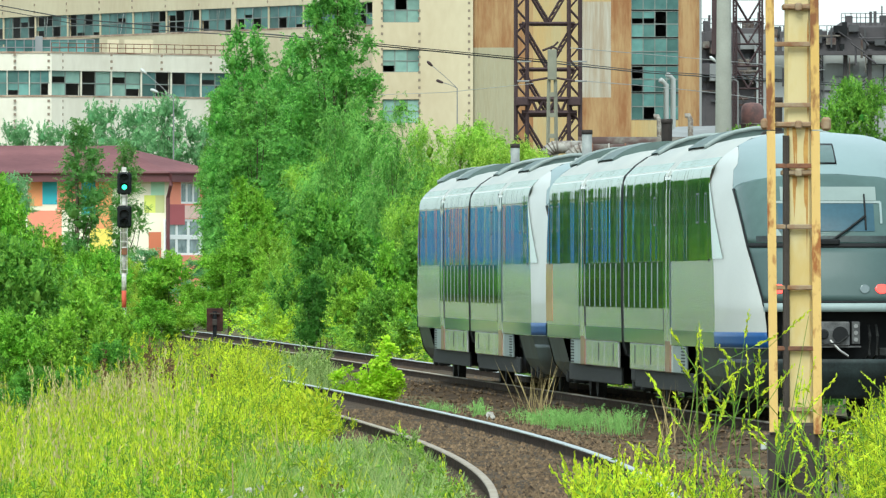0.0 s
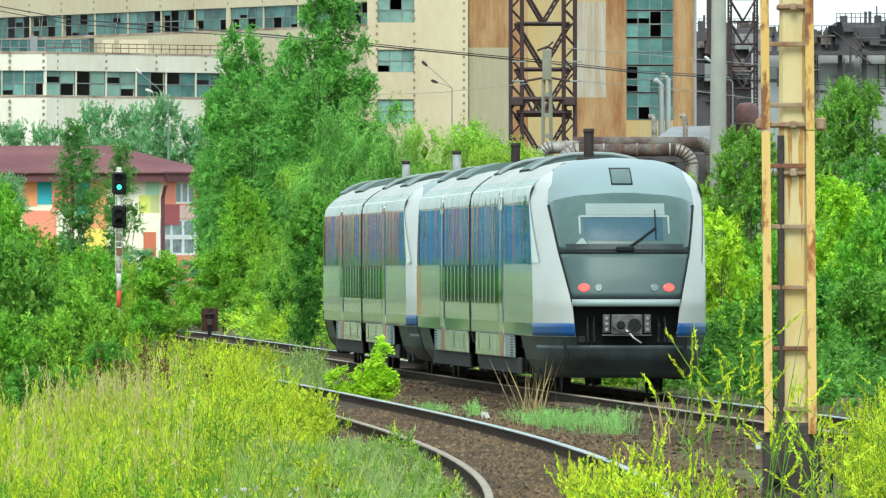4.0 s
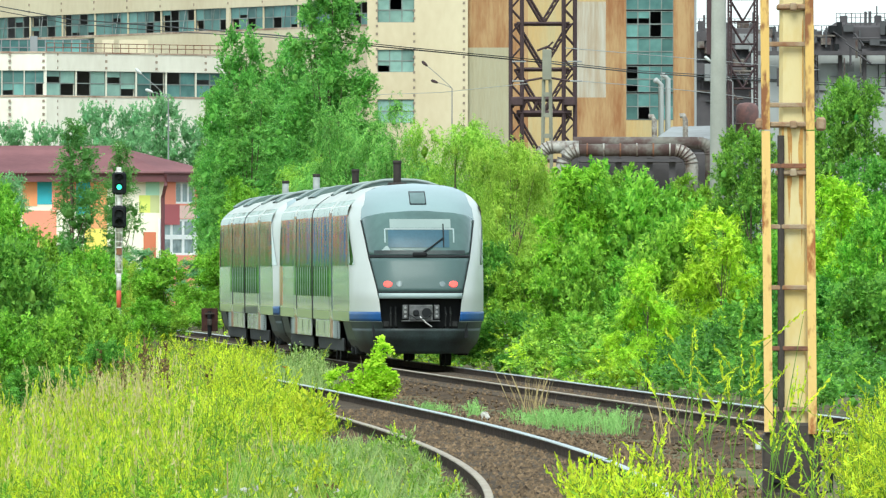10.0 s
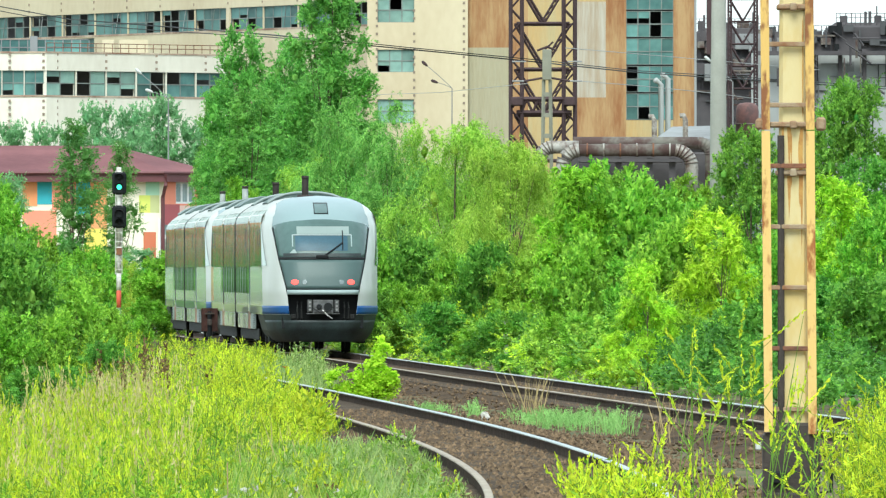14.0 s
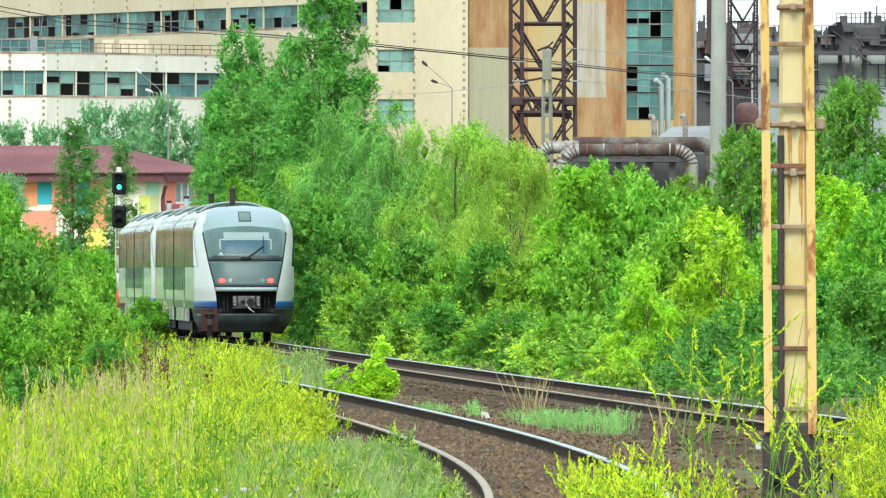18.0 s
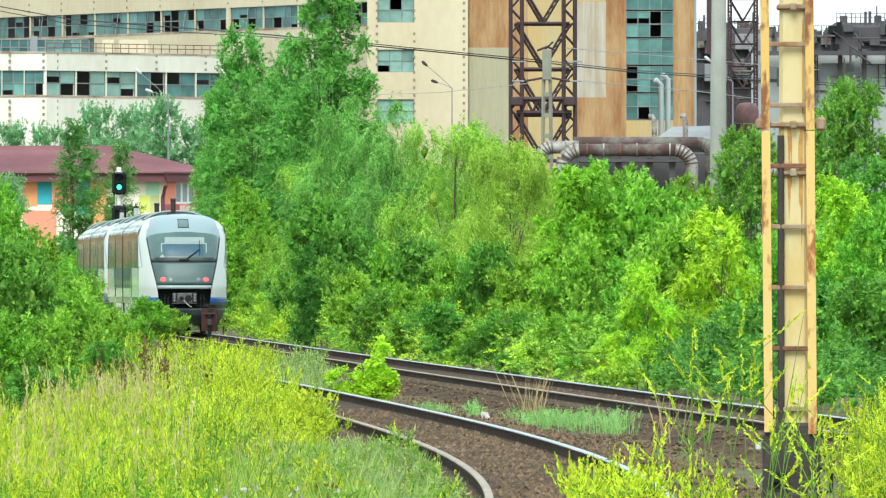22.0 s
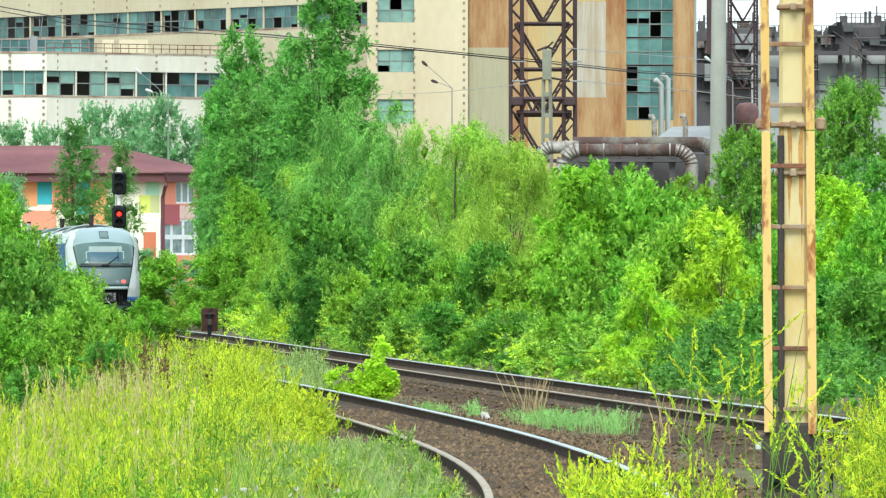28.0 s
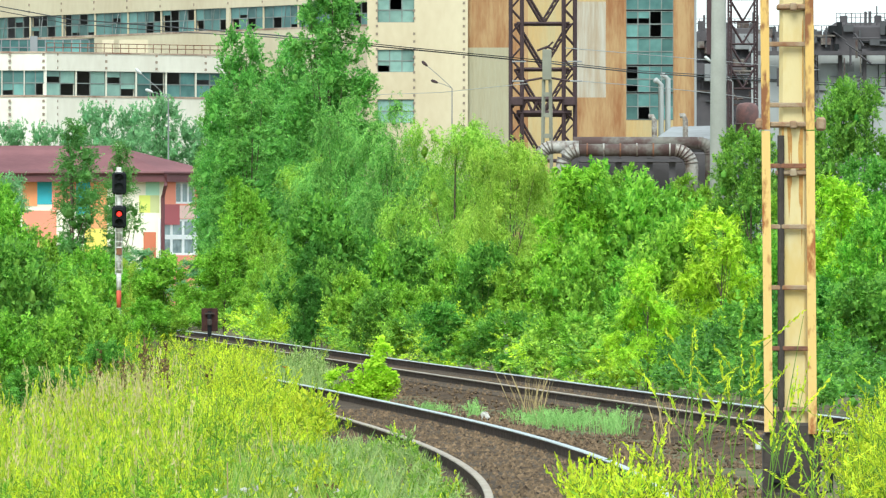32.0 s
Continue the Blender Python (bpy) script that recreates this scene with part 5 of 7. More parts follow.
def kindergarten():
    """Two-storey house painted in coloured blocks; it runs on behind the trees."""
    rng = random.Random(3)
    d = 900.0
    t = thing("painted_house", Matrix(), "two-storey house with mauve-red hipped roof and multicoloured painted wall blocks", "house")
    eave = 7.784
    x0, xc, x1 = -78.0, -17.984, -15.113
    win = [(-17.275, -16.067, 6.339, 7.766), (-18.227, -15.299, 3.008, 5.351)]
    kw = math.hypot(x1 - xc, 6.0) / (x1 - xc)
    fr = facade("wing_wall", t, (xc, 900.0), (x1, 906.0), -0.3, eave, [((w[0] - xc) * kw, (w[1] - xc) * kw, w[2], w[3]) for w in win], WALLC["salmon"], "salmon painted wall", 0.3)
    glazed(t, fr, (win[0][0] - xc) * kw, (win[0][1] - xc) * kw, win[0][2], win[0][3], 3, 1, rng, 0.0, M_HGLASS, 0.26, M_WHITEFRAME, 0.05, "white framed window")
    glazed(t, fr, (win[1][0] - xc) * kw, (win[1][1] - xc) * kw, win[1][2], win[1][3], 4, 2, rng, 0.0, M_HGLASS, 0.3, M_WHITEFRAME, 0.05, "large white framed window")
    facade("front_wall", t, (x0, 899.9), (xc, 899.9), -0.3, eave, [], WALLC["cream"], "painted wall", 0.3)

    def block(xa, xb, za, zb, c, y=899.9, dy=0.0):
        bm = bmesh.new()
        vs = [bm.verts.new(p) for p in ((xa, y - 0.03, za), (xb, y - 0.03 + dy, za), (xb, y - 0.03 + dy, zb), (xa, y - 0.03, zb),
                                       (xa, y + 0.1, za), (xb, y + 0.1 + dy, za), (xb, y + 0.1 + dy, zb), (xa, y + 0.1, zb))]
        for f in ((0, 1, 2, 3), (7, 6, 5, 4), (0, 4, 5, 1), (1, 5, 6, 2), (2, 6, 7, 3), (3, 7, 4, 0)):
            bm.faces.new([vs[i] for i in f])
        part("painted_block", bm, WALLC[c], t, c + " painted wall block")
    for xa, xb, za, zb, c in ((-19.625, -19.188, 6.886, eave, "cream"), (-19.188, -18.312, 6.872, eave, "mint"),
                              (-19.625, -18.896, 5.741, 6.872, "lime"), (-18.896, -18.312, 5.741, 6.872, "olive"),
                              (-19.625, -18.531, 4.501, 5.741, "cream"), (-19.334, -18.531, 1.5, 4.501, "rust"),
                              (-22.763, -21.668, 4.719, eave, "orange"), (-23.127, -21.668, 1.5, 4.719, "yellow"),
                              (-21.668, -19.625, 4.902, eave, "cream"),
                              (-26.192, -25.243, 6.288, eave, "teal"), (-27.14, -26.192, 6.179, eave, "orange"),
                              (-25.243, -23.675, 5.923, eave, "salmon"), (-23.675, -22.763, 5.631, eave, "teal"),
                              (-27.14, -24.951, 1.5, 5.887, "salmon")):
        block(xa, xb, za, zb, c)
    # the part beyond the thicket: a blue gable end, then orange and rust blocks
    x, k = -27.286, 0
    cyc = ["salmon", "rust", "orange", "cream", "rust", "salmon", "olive"]
    while x > x0 + 1:
        w = min(rng.uniform(1.6, 3.4), x - x0)
        far = x - w < -62.5
        mid = rng.uniform(3.4, 5.0)
        c0, c1 = (("blue", "blue") if k % 4 else ("teal", "blue")) if far else (cyc[k % 7], cyc[(k + 3) % 7])
        block(x - w, x - 0.12, mid, eave - 0.3, c0)
        block(x - w, x - 0.12, 0.5, mid, c1)
        x -= w
        k += 1
    s = 6.0 / (x1 - xc)
    block(xc + 0.02, xc + 0.948, 4.975, 6.288, "wine", 900.0, 0.948 * s)
    a, b = 0.948, 2.736
    block(xc + a, xc + b, 5.383, 6.224, "pink", 900.0 + a * s, (b - a) * s)
    a, b = 2.05, 2.86
    block(xc + a, xc + b, 4.75, 6.45, "teal", 899.96 + a * s, (b - a) * s)
    # eaves, roof, gutter, downpipe
    ez0, ez1 = 7.734, 8.317
    over = 1.0
    ya = 900.0 - over
    bm = bmesh.new()
    xr = -46.0
    boxed("flat_roof", (x0, xr, 899.8, 921.3, eave - 0.05, eave + 0.15), M_GREYWALL, t, "flat grey roof over the extension")
    rim = [(xr, ya), (xc, ya), (x1 + 0.6, 905.0), (x1 + 0.6, 922.0), (xr, 922.0)]
    lo = [bm.verts.new((*p, ez0)) for p in rim]
    hi = [bm.verts.new((*p, ez1)) for p in rim]
    for k in range(5):
        bm.faces.new((lo[k], lo[(k + 1) % 5], hi[(k + 1) % 5], hi[k]))
    bm.faces.new(lo)
    part("fascia", bm, M_FASCIA, t, "dark red eaves board")
    bm = bmesh.new()
    rz = 10.18
    rim = [bm.verts.new((p[0] + (0.15 if i in (2, 3) else 0), p[1] - (0.15 if i < 2 else 0), ez1 + 0.01)) for i, p in enumerate(rim)]
    r0, r1 = bm.verts.new((xr + 3.0, 911, rz)), bm.verts.new((-21.564, 911, rz))
    for f in ((rim[0], rim[1], r1, r0), (rim[1], rim[2], r1), (rim[2], rim[3], r1), (rim[3], rim[4], r0, r1), (rim[4], rim[0], r0)):
        bm.faces.new(f)
    part("roof", bm, M_ROOF, t, "mauve-red hipped roof")
    bm = tube(bmesh.new(), [(xc + 0.1, ya - 0.05, ez1 - 0.1), (xc + 0.1, ya - 0.02, ez0 - 0.2), (xc - 0.1, 899.7, ez0 - 1.0), (xc - 0.1, 899.7, 0)], 0.13, 8)
    part("downpipe", bm, M_FASCIA, t, "dark red downpipe")
    bm = tube(bmesh.new(), [(xr, ya - 0.1, ez1), (xc, ya - 0.1, ez1), (x1 + 0.6, 904.9, ez1)], 0.1, 6)
    part("gutter", bm, M_FASCIA, t, "gutter")
    facade("gable_wall", t, (x0, 921.0), (x0, 900.0), -0.3, eave, [], WALLC["blue"])
    boxed("back_wall", (x0, x1, 921, 921.3, -0.3, eave), WALLC["cream"], t)


kindergarten()


def lattice_leg(bm, x, y, z0, z1, w):
    thin = w < 0.4
    for dx in (-w / 2, w / 2):
        for dy in (-w / 2, w / 2):
            bar(bm, (x + dx, y + dy, z0), (x + dx, y + dy, z1), 0.10 if thin else 0.22)
    n = int((z1 - z0) / (w * 1.1))
    for k in range(n):
        za, zb = z0 + (z1 - z0) * k / n, z0 + (z1 - z0) * (k + 1) / n
        s = 1 if k % 2 else -1
        bar(bm, (x - s * w / 2, y - w / 2, za), (x + s * w / 2, y - w / 2, zb), 0.05 if thin else 0.09)


def steel_tower(name, xl, xr, d, z0, z1, legw, label):
    t = thing(name, Matrix(), label, "lattice tower")
    for x in (xl, xr):
        for y in (d, d + (xr - xl)):
            bm = bmesh.new()
            lattice_leg(bm, x, y, z0, z1, legw)
            part("leg", bm, M_TOWER, t, "latticed tower leg")
    panel = (xr - xl) * 0.86
    z = z1
    for k in range(7):
        za, zb = z - panel, z
        if za < z0 + 2:
            break
        for y in (d, d + (xr - xl)):
            bm = bmesh.new()
            for sgn in (-1, 1):
                p, q = Vector(((xl + xr) / 2, y, za + panel * 0.02)), Vector(((xr if sgn > 0 else xl), y, zb))
                for o in (-0.14, 0.14) if legw > 0.4 else (0.0,):
                    bar(bm, p + Vector((o, 0, 0)), q + Vector((o, 0, 0)), 0.12)
                for m in range(7 if legw > 0.4 else 0):
                    c = p.lerp(q, (m + 0.5) / 7)
                    bar(bm, c + Vector((-0.16, 0, -0.1)), c + Vector((0.16, 0, 0.1)), 0.06)
            bar(bm, (xl, y, za), (xr, y, za), 0.2 if legw > 0.4 else 0.11)
            part("brace", bm, M_TOWER, t, "crossed lattice brace")
        z -= panel
    return t


tw = steel_tower("steel_tower", 5.901, 10.169, 1120.0, -0.3, 29.212, 0.908, "maroon-brown riveted steel lattice tower")
bm = bmesh.new()
for za in (15.775, 14.685):
    bar(bm, (5.901, 1119.6, za), (10.35, 1119.6, za), 0.3)
xs = np.linspace(6.265, 9.987, 9)
for k in range(8):
    a, b = (15.775, 14.685) if k % 2 else (14.685, 15.775)
    bar(bm, (xs[k], 1119.6, a), (xs[k + 1], 1119.6, b), 0.16)
part("truss_girder", bm, M_TOWER, tw, "horizontal truss girder")
for xa, xb in ((5.447, 6.446), (9.715, 10.623)):
    boxed("gusset", (xa, xb, 1118.8, 1121, 15.23, 15.956), M_TOWER, tw, "heavy riveted gusset plate", 0.1)
steel_tower("steel_tower", 27.797, 30.314, 1350.0, -0.3, 34.796, 0.274, "slender dark steel lattice tower")


def line_pole():
    """Concrete power pole with a latticed lower part and cross arms."""
    d = 640.0
    x = 4.773
    t = thing("power_pole", Matrix(), "grey concrete power pole with openings and insulator arms", "utility pole")
    zt, zm = 12.163, 10.762
    boxed("upper_pole", (x - 0.21, x + 0.21, d - 0.2, d + 0.2, zm, zt), M_CONCRETE, t, "grey concrete upper pole", 0.03)
    bm = bmesh.new()
    for s in (-1, 1):
        tube(bm, [(x + s * 0.30, d, -0.3), (x + s * 0.15, d, zm)], 0.085, 4)
    z = 0.5
    while z < zm:
        w = 0.30 - 0.15 * z / zm
        box(bm, x - w, x + w, d - 0.07, d + 0.07, z, z + 0.2)
        z += 0.95
    part("ladder_pole", bm, M_CONCRETE, t, "concrete lower pole with rectangular openings")
    for zc, w in ((zt + 0.05, 0.45), (zm + 0.05, 1.05)):
        bm = tube(bmesh.new(), [(x - w, d, zc - 0.1), (x, d, zc + 0.08), (x + w, d, zc - 0.1)], 0.06, 6)
        part("cross_arm", bm, M_TOWER, t, "dark iron cross arm")
    part("top_hook", tube(bmesh.new(), [(x - 0.1, d, zt), (x + 0.28, d, zt + 0.35)], 0.05, 6), M_TOWER, t, "bent iron hook")
    for zc in (zt - 0.55, zm - 0.05):
        for s in (-1, 1):
            bm = tube(bmesh.new(), [(x + s * 0.95, d, zc), (x + s * 1.6, d, zc)], 0.035, 8)
            part("insulator", bm, M_GREYWALL, t, "pale insulator string")


line_pole()


def round_pole():
    d = 360.0
    t = thing("concrete_pole", pose(7.106, d, -0.3), "tall round grey concrete pole behind the shrubs", "utility pole")
    bm = tube(bmesh.new(), [(0, 0, 0), (0, 0, 5), (0.02, 0, 13)], [0.235, 0.215, 0.175], 20)
    part("pole_shaft", bm, M_POLE, t, "weathered grey concrete shaft", True)
    boxed("pole_bracket", (-0.30, -0.17, -0.06, 0.06, 7.9, 12.5), M_TOWER, t, "dark iron bracket rail")


round_pole()


def street_lamp(x, d, zt, size, head, label):
    """Tall thin post with two straight raked arms, each with a flat lamp head in line with it."""
    t = thing("street_lamp", pose(x, d, 0), label, "street lamp")
    joint = Vector((0, 0, zt - 1.72 * size))
    part("lamp_post", tube(bmesh.new(), [(0, 0, -0.3), joint * 0.6, joint], [0.075, 0.055, 0.04], 8), M_GREYWALL, t, "thin grey post")
    for dx, dz in ((-1.92, 0.0), (-1.15, -1.28)):
        tip = Vector((dx * size, 0, zt + dz * size))
        way = (tip - joint).normalized()
        part("lamp_arm", tube(bmesh.new(), [joint, joint.lerp(tip, 0.5) + Vector((0, 0, 0.05)), tip], 0.03, 6), M_GREYWALL, t, "outreach arm")
        bm = tube(bmesh.new(), [tip - way * 0.10, tip, tip + way * 0.22, tip + way * 0.40, tip + way * 0.48], [0.04, 0.09, 0.12, 0.10, 0.03], 8)
        part("lamp_head", bm, head, t, "lamp housing", True)


street_lamp(-18.911, 960.0, 15.6, 1.0, M_WHITE, "tall twin-arm street lamp with pale heads")
street_lamp(0.681, 1050.0, 17.469, 1.0, M_TOWER, "tall twin-arm street lamp with dark heads")
street_lamp(20.377, 980.0, 16.757, 0.85, M_WHITE, "tall street lamp beside the plant")


def pipes():
    d = 520.0
    t = thing("pipe_bridge", Matrix(), "rusty lagged heating pipes on a concrete trestle with bends", "pipeline")

    def run(name, pts, r, m, lab, dd):
        bm = tube(bmesh.new(), pts, r, 14)
        part(name, bm, m, t, lab, True)
        if name == "pipe_bend":
            for a, b in list(zip(pts, pts[1:]))[1:-1]:
                a, b = Vector(a), Vector(b)
                part("lagging_seam", tube(bmesh.new(), [a - (b - a).normalized() * 0.025, a + (b - a).normalized() * 0.025], r * 1.09, 14), M_PIPE, t, "", True)
    r = 0.235
    za, zb = 6.509, 6.804
    xl, xr = 5.079, 8.662
    run("pipe", [(xl, d, za), (xr, d, za)], r, M_PIPE, "rusty brown lagged pipe", d)
    bend = [(xr + 0.62 * math.sin(a), d, za - 0.62 + 0.62 * math.cos(a)) for a in np.linspace(0, math.pi / 2, 8)]
    run("pipe_bend", bend + [(xr + 0.62, d, za - 1.6)], r * 1.04, M_LAGGING, "torn foil-lagged bend", d)
    bend = [(xl - 0.62 * math.sin(a), d, za - 0.62 + 0.62 * math.cos(a)) for a in np.linspace(0, math.pi / 2, 8)]
    run("pipe_bend", bend + [(xl - 0.62, d, za - 2.5)], r * 1.1, M_LAGGING, "torn foil-lagged bend", d)
    bend = [(xl - 1.0 - 0.5 * math.sin(a), d + 1, za - 0.5 + 0.62 * math.cos(a)) for a in np.linspace(0, math.pi / 2, 8)]
    run("pipe_bend", [(xl, d + 1, za + 0.12)] + bend + [(xl - 1.5, d + 1, za - 2.2)], r * 1.05, M_LAGGING, "torn foil-lagged bend", d)
    x2 = 9.56
    run("pipe", [(xl - 0.2, d + 3, zb), (x2, d + 3, zb)], r, M_PIPE, "dark rusty pipe behind", d)
    bend = [(x2 + 0.5 * math.sin(a), d + 3, zb - 0.5 + 0.5 * math.cos(a)) for a in np.linspace(0, math.pi / 2, 8)]
    run("pipe_bend", bend + [(x2 + 0.5, d + 3, zb - 2.2)], r, M_PIPE, "rusty pipe bend", d)
    bm = bmesh.new()
    for u in (5.564, 6.555, 7.714, 8.557):
        box(bm, u - 0.12, u + 0.12, d + 0.2, d + 0.5, -0.3, za - 0.3)
    box(bm, xl, xr + 0.3, d - 0.1, d + 3.2, za - 0.44, za - 0.32)
    part("trestle", bm, M_DARKPLANT, t, "grey concrete trestle")
    # added dark backing, in place of the dark growth behind the pipes
    boxed("dark_backing", (xl - 0.6, xr + 1.3, d + 4.2, d + 4.5, -0.3, za - 0.05), M_DARKPLANT, t, "dark low backing added behind the pipes", 0.05)
    for k, u in enumerate(np.linspace(xl + 0.3, xr - 0.2, 6)):
        bm = tube(bmesh.new(), [(u - 0.03, d, za), (u + 0.03, d, za)], r * 1.12, 14)
        part("pipe_band", bm, M_LAGGING if k % 2 else M_RUST, t, "clamp band", True)


pipes()


def works():
    """Sooty plant structures beyond the hall."""
    rng = random.Random(8)
    t = thing("derelict_plant", Matrix(), "sooty derelict plant with gantries, ducts and stained grey walls", "industrial plant")
    d = 1400.0
    boxed("dark_block", (25.365, 31.834, d, d + 30, -0.3, 26.363), M_DARKPLANT, t, "sooty block", 0.5)
    boxed("dark_block", (31.49, 39.776, d + 10, d + 40, -0.3, 25.851), M_DARKPLANT, t, "sooty block", 0.5)
    boxed("dark_block", (39.205, 52.349, d + 10, d + 40, -0.3, 27.109), M_DARKPLANT, t, "sooty block", 0.5)
    boxed("grey_wall", (30.54, 51.235, d - 20, d - 19, -0.3, 23.55), M_LIGHTGREY, t, "stained grey wall")
    for u in (36.666, 39.293, 41.696):
        boxed("wall_rib", (u - 0.2, u + 0.2, d - 21.2, d - 20.0, -0.3, 23.9), M_DARKPLANT, t, "dark wall rib")
    boxed("gantry", (31.054, 51.161, d - 23, d - 21, 23.3, 23.7), M_DARKPLANT, t, "dark gantry beam")
    spans = ((25.365, 31.834, 26.363, 0.0), (32.061, 39.776, 25.851, 10.0), (39.776, 48.92, 27.109, 10.0))
    for xa, xb, z, dy in spans:
        # roof railing, stub pipes and lattice purlins along each parapet
        for h in (0.45, 0.9):
            boxed("roof_rail", (xa, xb, d + dy + 0.3, d + dy + 0.36, z + h, z + h + 0.06), M_DARKPLANT, t)
        x = xa
        while x < xb:
            h = 0.9 if rng.random() < 0.75 else rng.uniform(1.1, 2.1)
            w = rng.uniform(0.03, 0.05) if h < 1 else rng.uniform(0.05, 0.16)
            boxed("roof_post", (x - w, x + w, d + dy + 0.2, d + dy + 0.3, z - 0.3, z + h), M_DARKPLANT, t)
            x += rng.uniform(0.35, 0.8)
    for xa, xb, z, dy in spans:
        # roof housings, vents and bent stubs that break the skyline
        for k in range(11):
            x, w, h = rng.uniform(xa + 0.5, xb - 0.5), rng.uniform(0.08, 0.4), rng.uniform(0.2, 0.8)
            boxed("roof_housing", (x - w, x + w, d + dy + 0.8 + 0.1 * k, d + dy + 2.6, z - 0.2, z + h), (M_DARKPLANT, M_DARKPLANT, M_PIPE)[k % 3], t, "", 0.05)
    for k in range(36):
        # columns, beams and pipe runs on the sooty fronts east of the tower
        x, z = rng.uniform(32.0, 50.0), rng.uniform(23.8, 26.6)
        w, h = rng.choice(((0.09, 1.0), (1.4, 0.08), (0.5, 0.35), (0.25, 0.7)))
        # the wider ones stand for openings, shade put into their dark colour
        boxed("beam" if min(w, h) < 0.2 else "opening_block", (x - w, x + w, d + 9.6 - 0.01 * k, d + 10.1, z - h, z + h), (M_INDOORSHADE, M_PIPE, M_INDOORSHADE, M_BLACK)[k % 4], t)
    for k in range(46):
        # broken windows as blocks with shade in their colour, beams, across the sooty fronts
        x, z = rng.uniform(25.535, 31.55), rng.uniform(17.284, 25.796)
        w, h = rng.choice(((0.5, 0.45), (1.6, 0.09), (0.09, 1.3), (0.8, 0.3)))
        boxed("opening_block" if h > 0.2 and w > 0.2 else "beam", (x - w, x + w, d - 0.25 - 0.004 * k, d + 0.1, z - h, z + h), (M_INDOORSHADE, M_DARKPLANT, M_PIPE)[k % 3 if w > 0.1 else 1], t)
    for k in range(44):
        # thin bracing and pipe runs before the pale wall and the sooty block
        x, z = rng.uniform(25.245, 45.576), rng.uniform(17.603, 25.869)
        a, b = rng.choice(((1.3, 0.9), (-1.3, 0.9), (2.6, 0.0), (0.0, 1.8), (0.9, -1.2)))
        part("gantry_brace", bar(bmesh.new(), (x, d - 24 - 0.02 * k, z), (x + a, d - 24 - 0.02 * k, z + b), rng.choice((0.07, 0.11, 0.16))), M_DARKPLANT if k % 4 else M_PIPE, t)
    for k in range(30):
        # stains, ledges and opening blocks with shade in their colour on the pale wall
        x, z = rng.uniform(31.356, 47.845), rng.uniform(17.055, 22.533)
        w, h = rng.choice(((0.35, 0.5), (1.5, 0.06), (0.06, 1.6), (0.5, 0.3)))
        boxed("opening_block" if h > 0.2 and w > 0.2 else "beam", (x - w, x + w, d - 20.15 - 0.004 * k, d - 19.9, z - h, z + h), (M_INDOORSHADE, M_GREYWALL, M_DARKPLANT)[k % 3], t)
    for k in range(26):
        x, z = rng.uniform(25.762, 37.224), rng.uniform(20.689, 25.796)
        w, h = rng.uniform(0.3, 1.6), rng.uniform(0.2, 0.9)
        boxed("duct", (x - w, x + w, d - 1.2 - 0.06 * k, d + 0.2, z - h, z + h), (M_DARKPLANT, M_PIPE, M_DARKPLANT, M_GREYWALL)[k % 4], t, "", 0.05)
    bm = tube(bmesh.new(), [(28.38, 1300, 14.3), (28.38, 1300, 16.9), (28.38, 1300, 17.35), (28.38, 1300, 17.6), (28.38, 1300, 17.68)], [1.06, 1.06, 0.98, 0.7, 0.2], 24)
    part("tank", bm, M_REDTANK, t, "rusty red-brown drum tank", True)
    part("tank_hoop", tube(bmesh.new(), [(28.38, 1300, 15.6), (28.38, 1300, 15.75)], 1.1, 24), M_PIPE, t, "", True)
    boxed("tank_stand", (27.189, 29.56, 1299, 1302, -0.3, 14.4), M_GREYWALL, t, "grey tank base")
    bm = bmesh.new()
    vs = [bm.verts.new(p) for p in ((15.24, 1000, 11.464), (19.617, 1000, 11.464), (19.774, 1010, 12.52), (16.588, 1010, 12.438))]
    bm.faces.new(vs)
    r = bmesh.ops.extrude_face_region(bm, geom=bm.faces[:])
    for v in r["geom"]:
        if isinstance(v, bmesh.types.BMVert):
            v.co.z -= 0.3
    part("shed_roof", bm, M_GREYWALL, t, "pale grey shed roof")
    boxed("shed_wall", (15.433, 19.575, 1001, 1009, -0.3, 11.464), M_DARKPLANT, t, "dark shed wall")
    for x, z in ((15.083, 12.869), (17.301, 12.949)):
        bm = tube(bmesh.new(), [(x, 995, 0), (x, 995, z - 0.2), (x - 0.15, 995, z + 0.15), (x - 0.4, 995, z + 0.1)], 0.2, 10)
        part("vent_pipe", bm, M_LAGGING, t, "bent vent pipe", True)


works()


def cable(pts, r, m, label):
    o = part("overhead_cable", tube(bmesh.new(), pts, r, 5), m, None)
    tagged(o, label, "cable", "overhead cables")


cable([(-5.811, 640, 12.578), (-0.363, 640, 12.059), (4.773, 640, 11.54), (9.533, 700, 11.979), (14.971, 760, 12.524), (26.459, 800, 12.364)], 0.03, M_BLACK, "black twisted overhead cable across the factory yard")
cable([(-5.82, 641, 12.698), (-0.364, 641, 12.153), (4.78, 641, 11.659), (9.547, 701, 12.078), (14.991, 761, 12.661), (26.492, 801, 12.507)], 0.022, M_BLACK, "thin black overhead cable beside a thicker one")
cable([(-32.588, 1000, 21.11), (-25.837, 960, 19.335), (-17.656, 900, 17.742), (-9.364, 760, 14.865), (-5.856, 645, 12.712)], 0.04, M_BLACK, "dark sagging cable before the factory windows")
cable([(-32.653, 1002, 20.824), (-25.89, 962, 19.059), (-17.695, 902, 17.485), (-9.389, 762, 14.776), (-5.865, 646, 12.651)], 0.03, M_BLACK, "dark sagging cable before the factory windows")
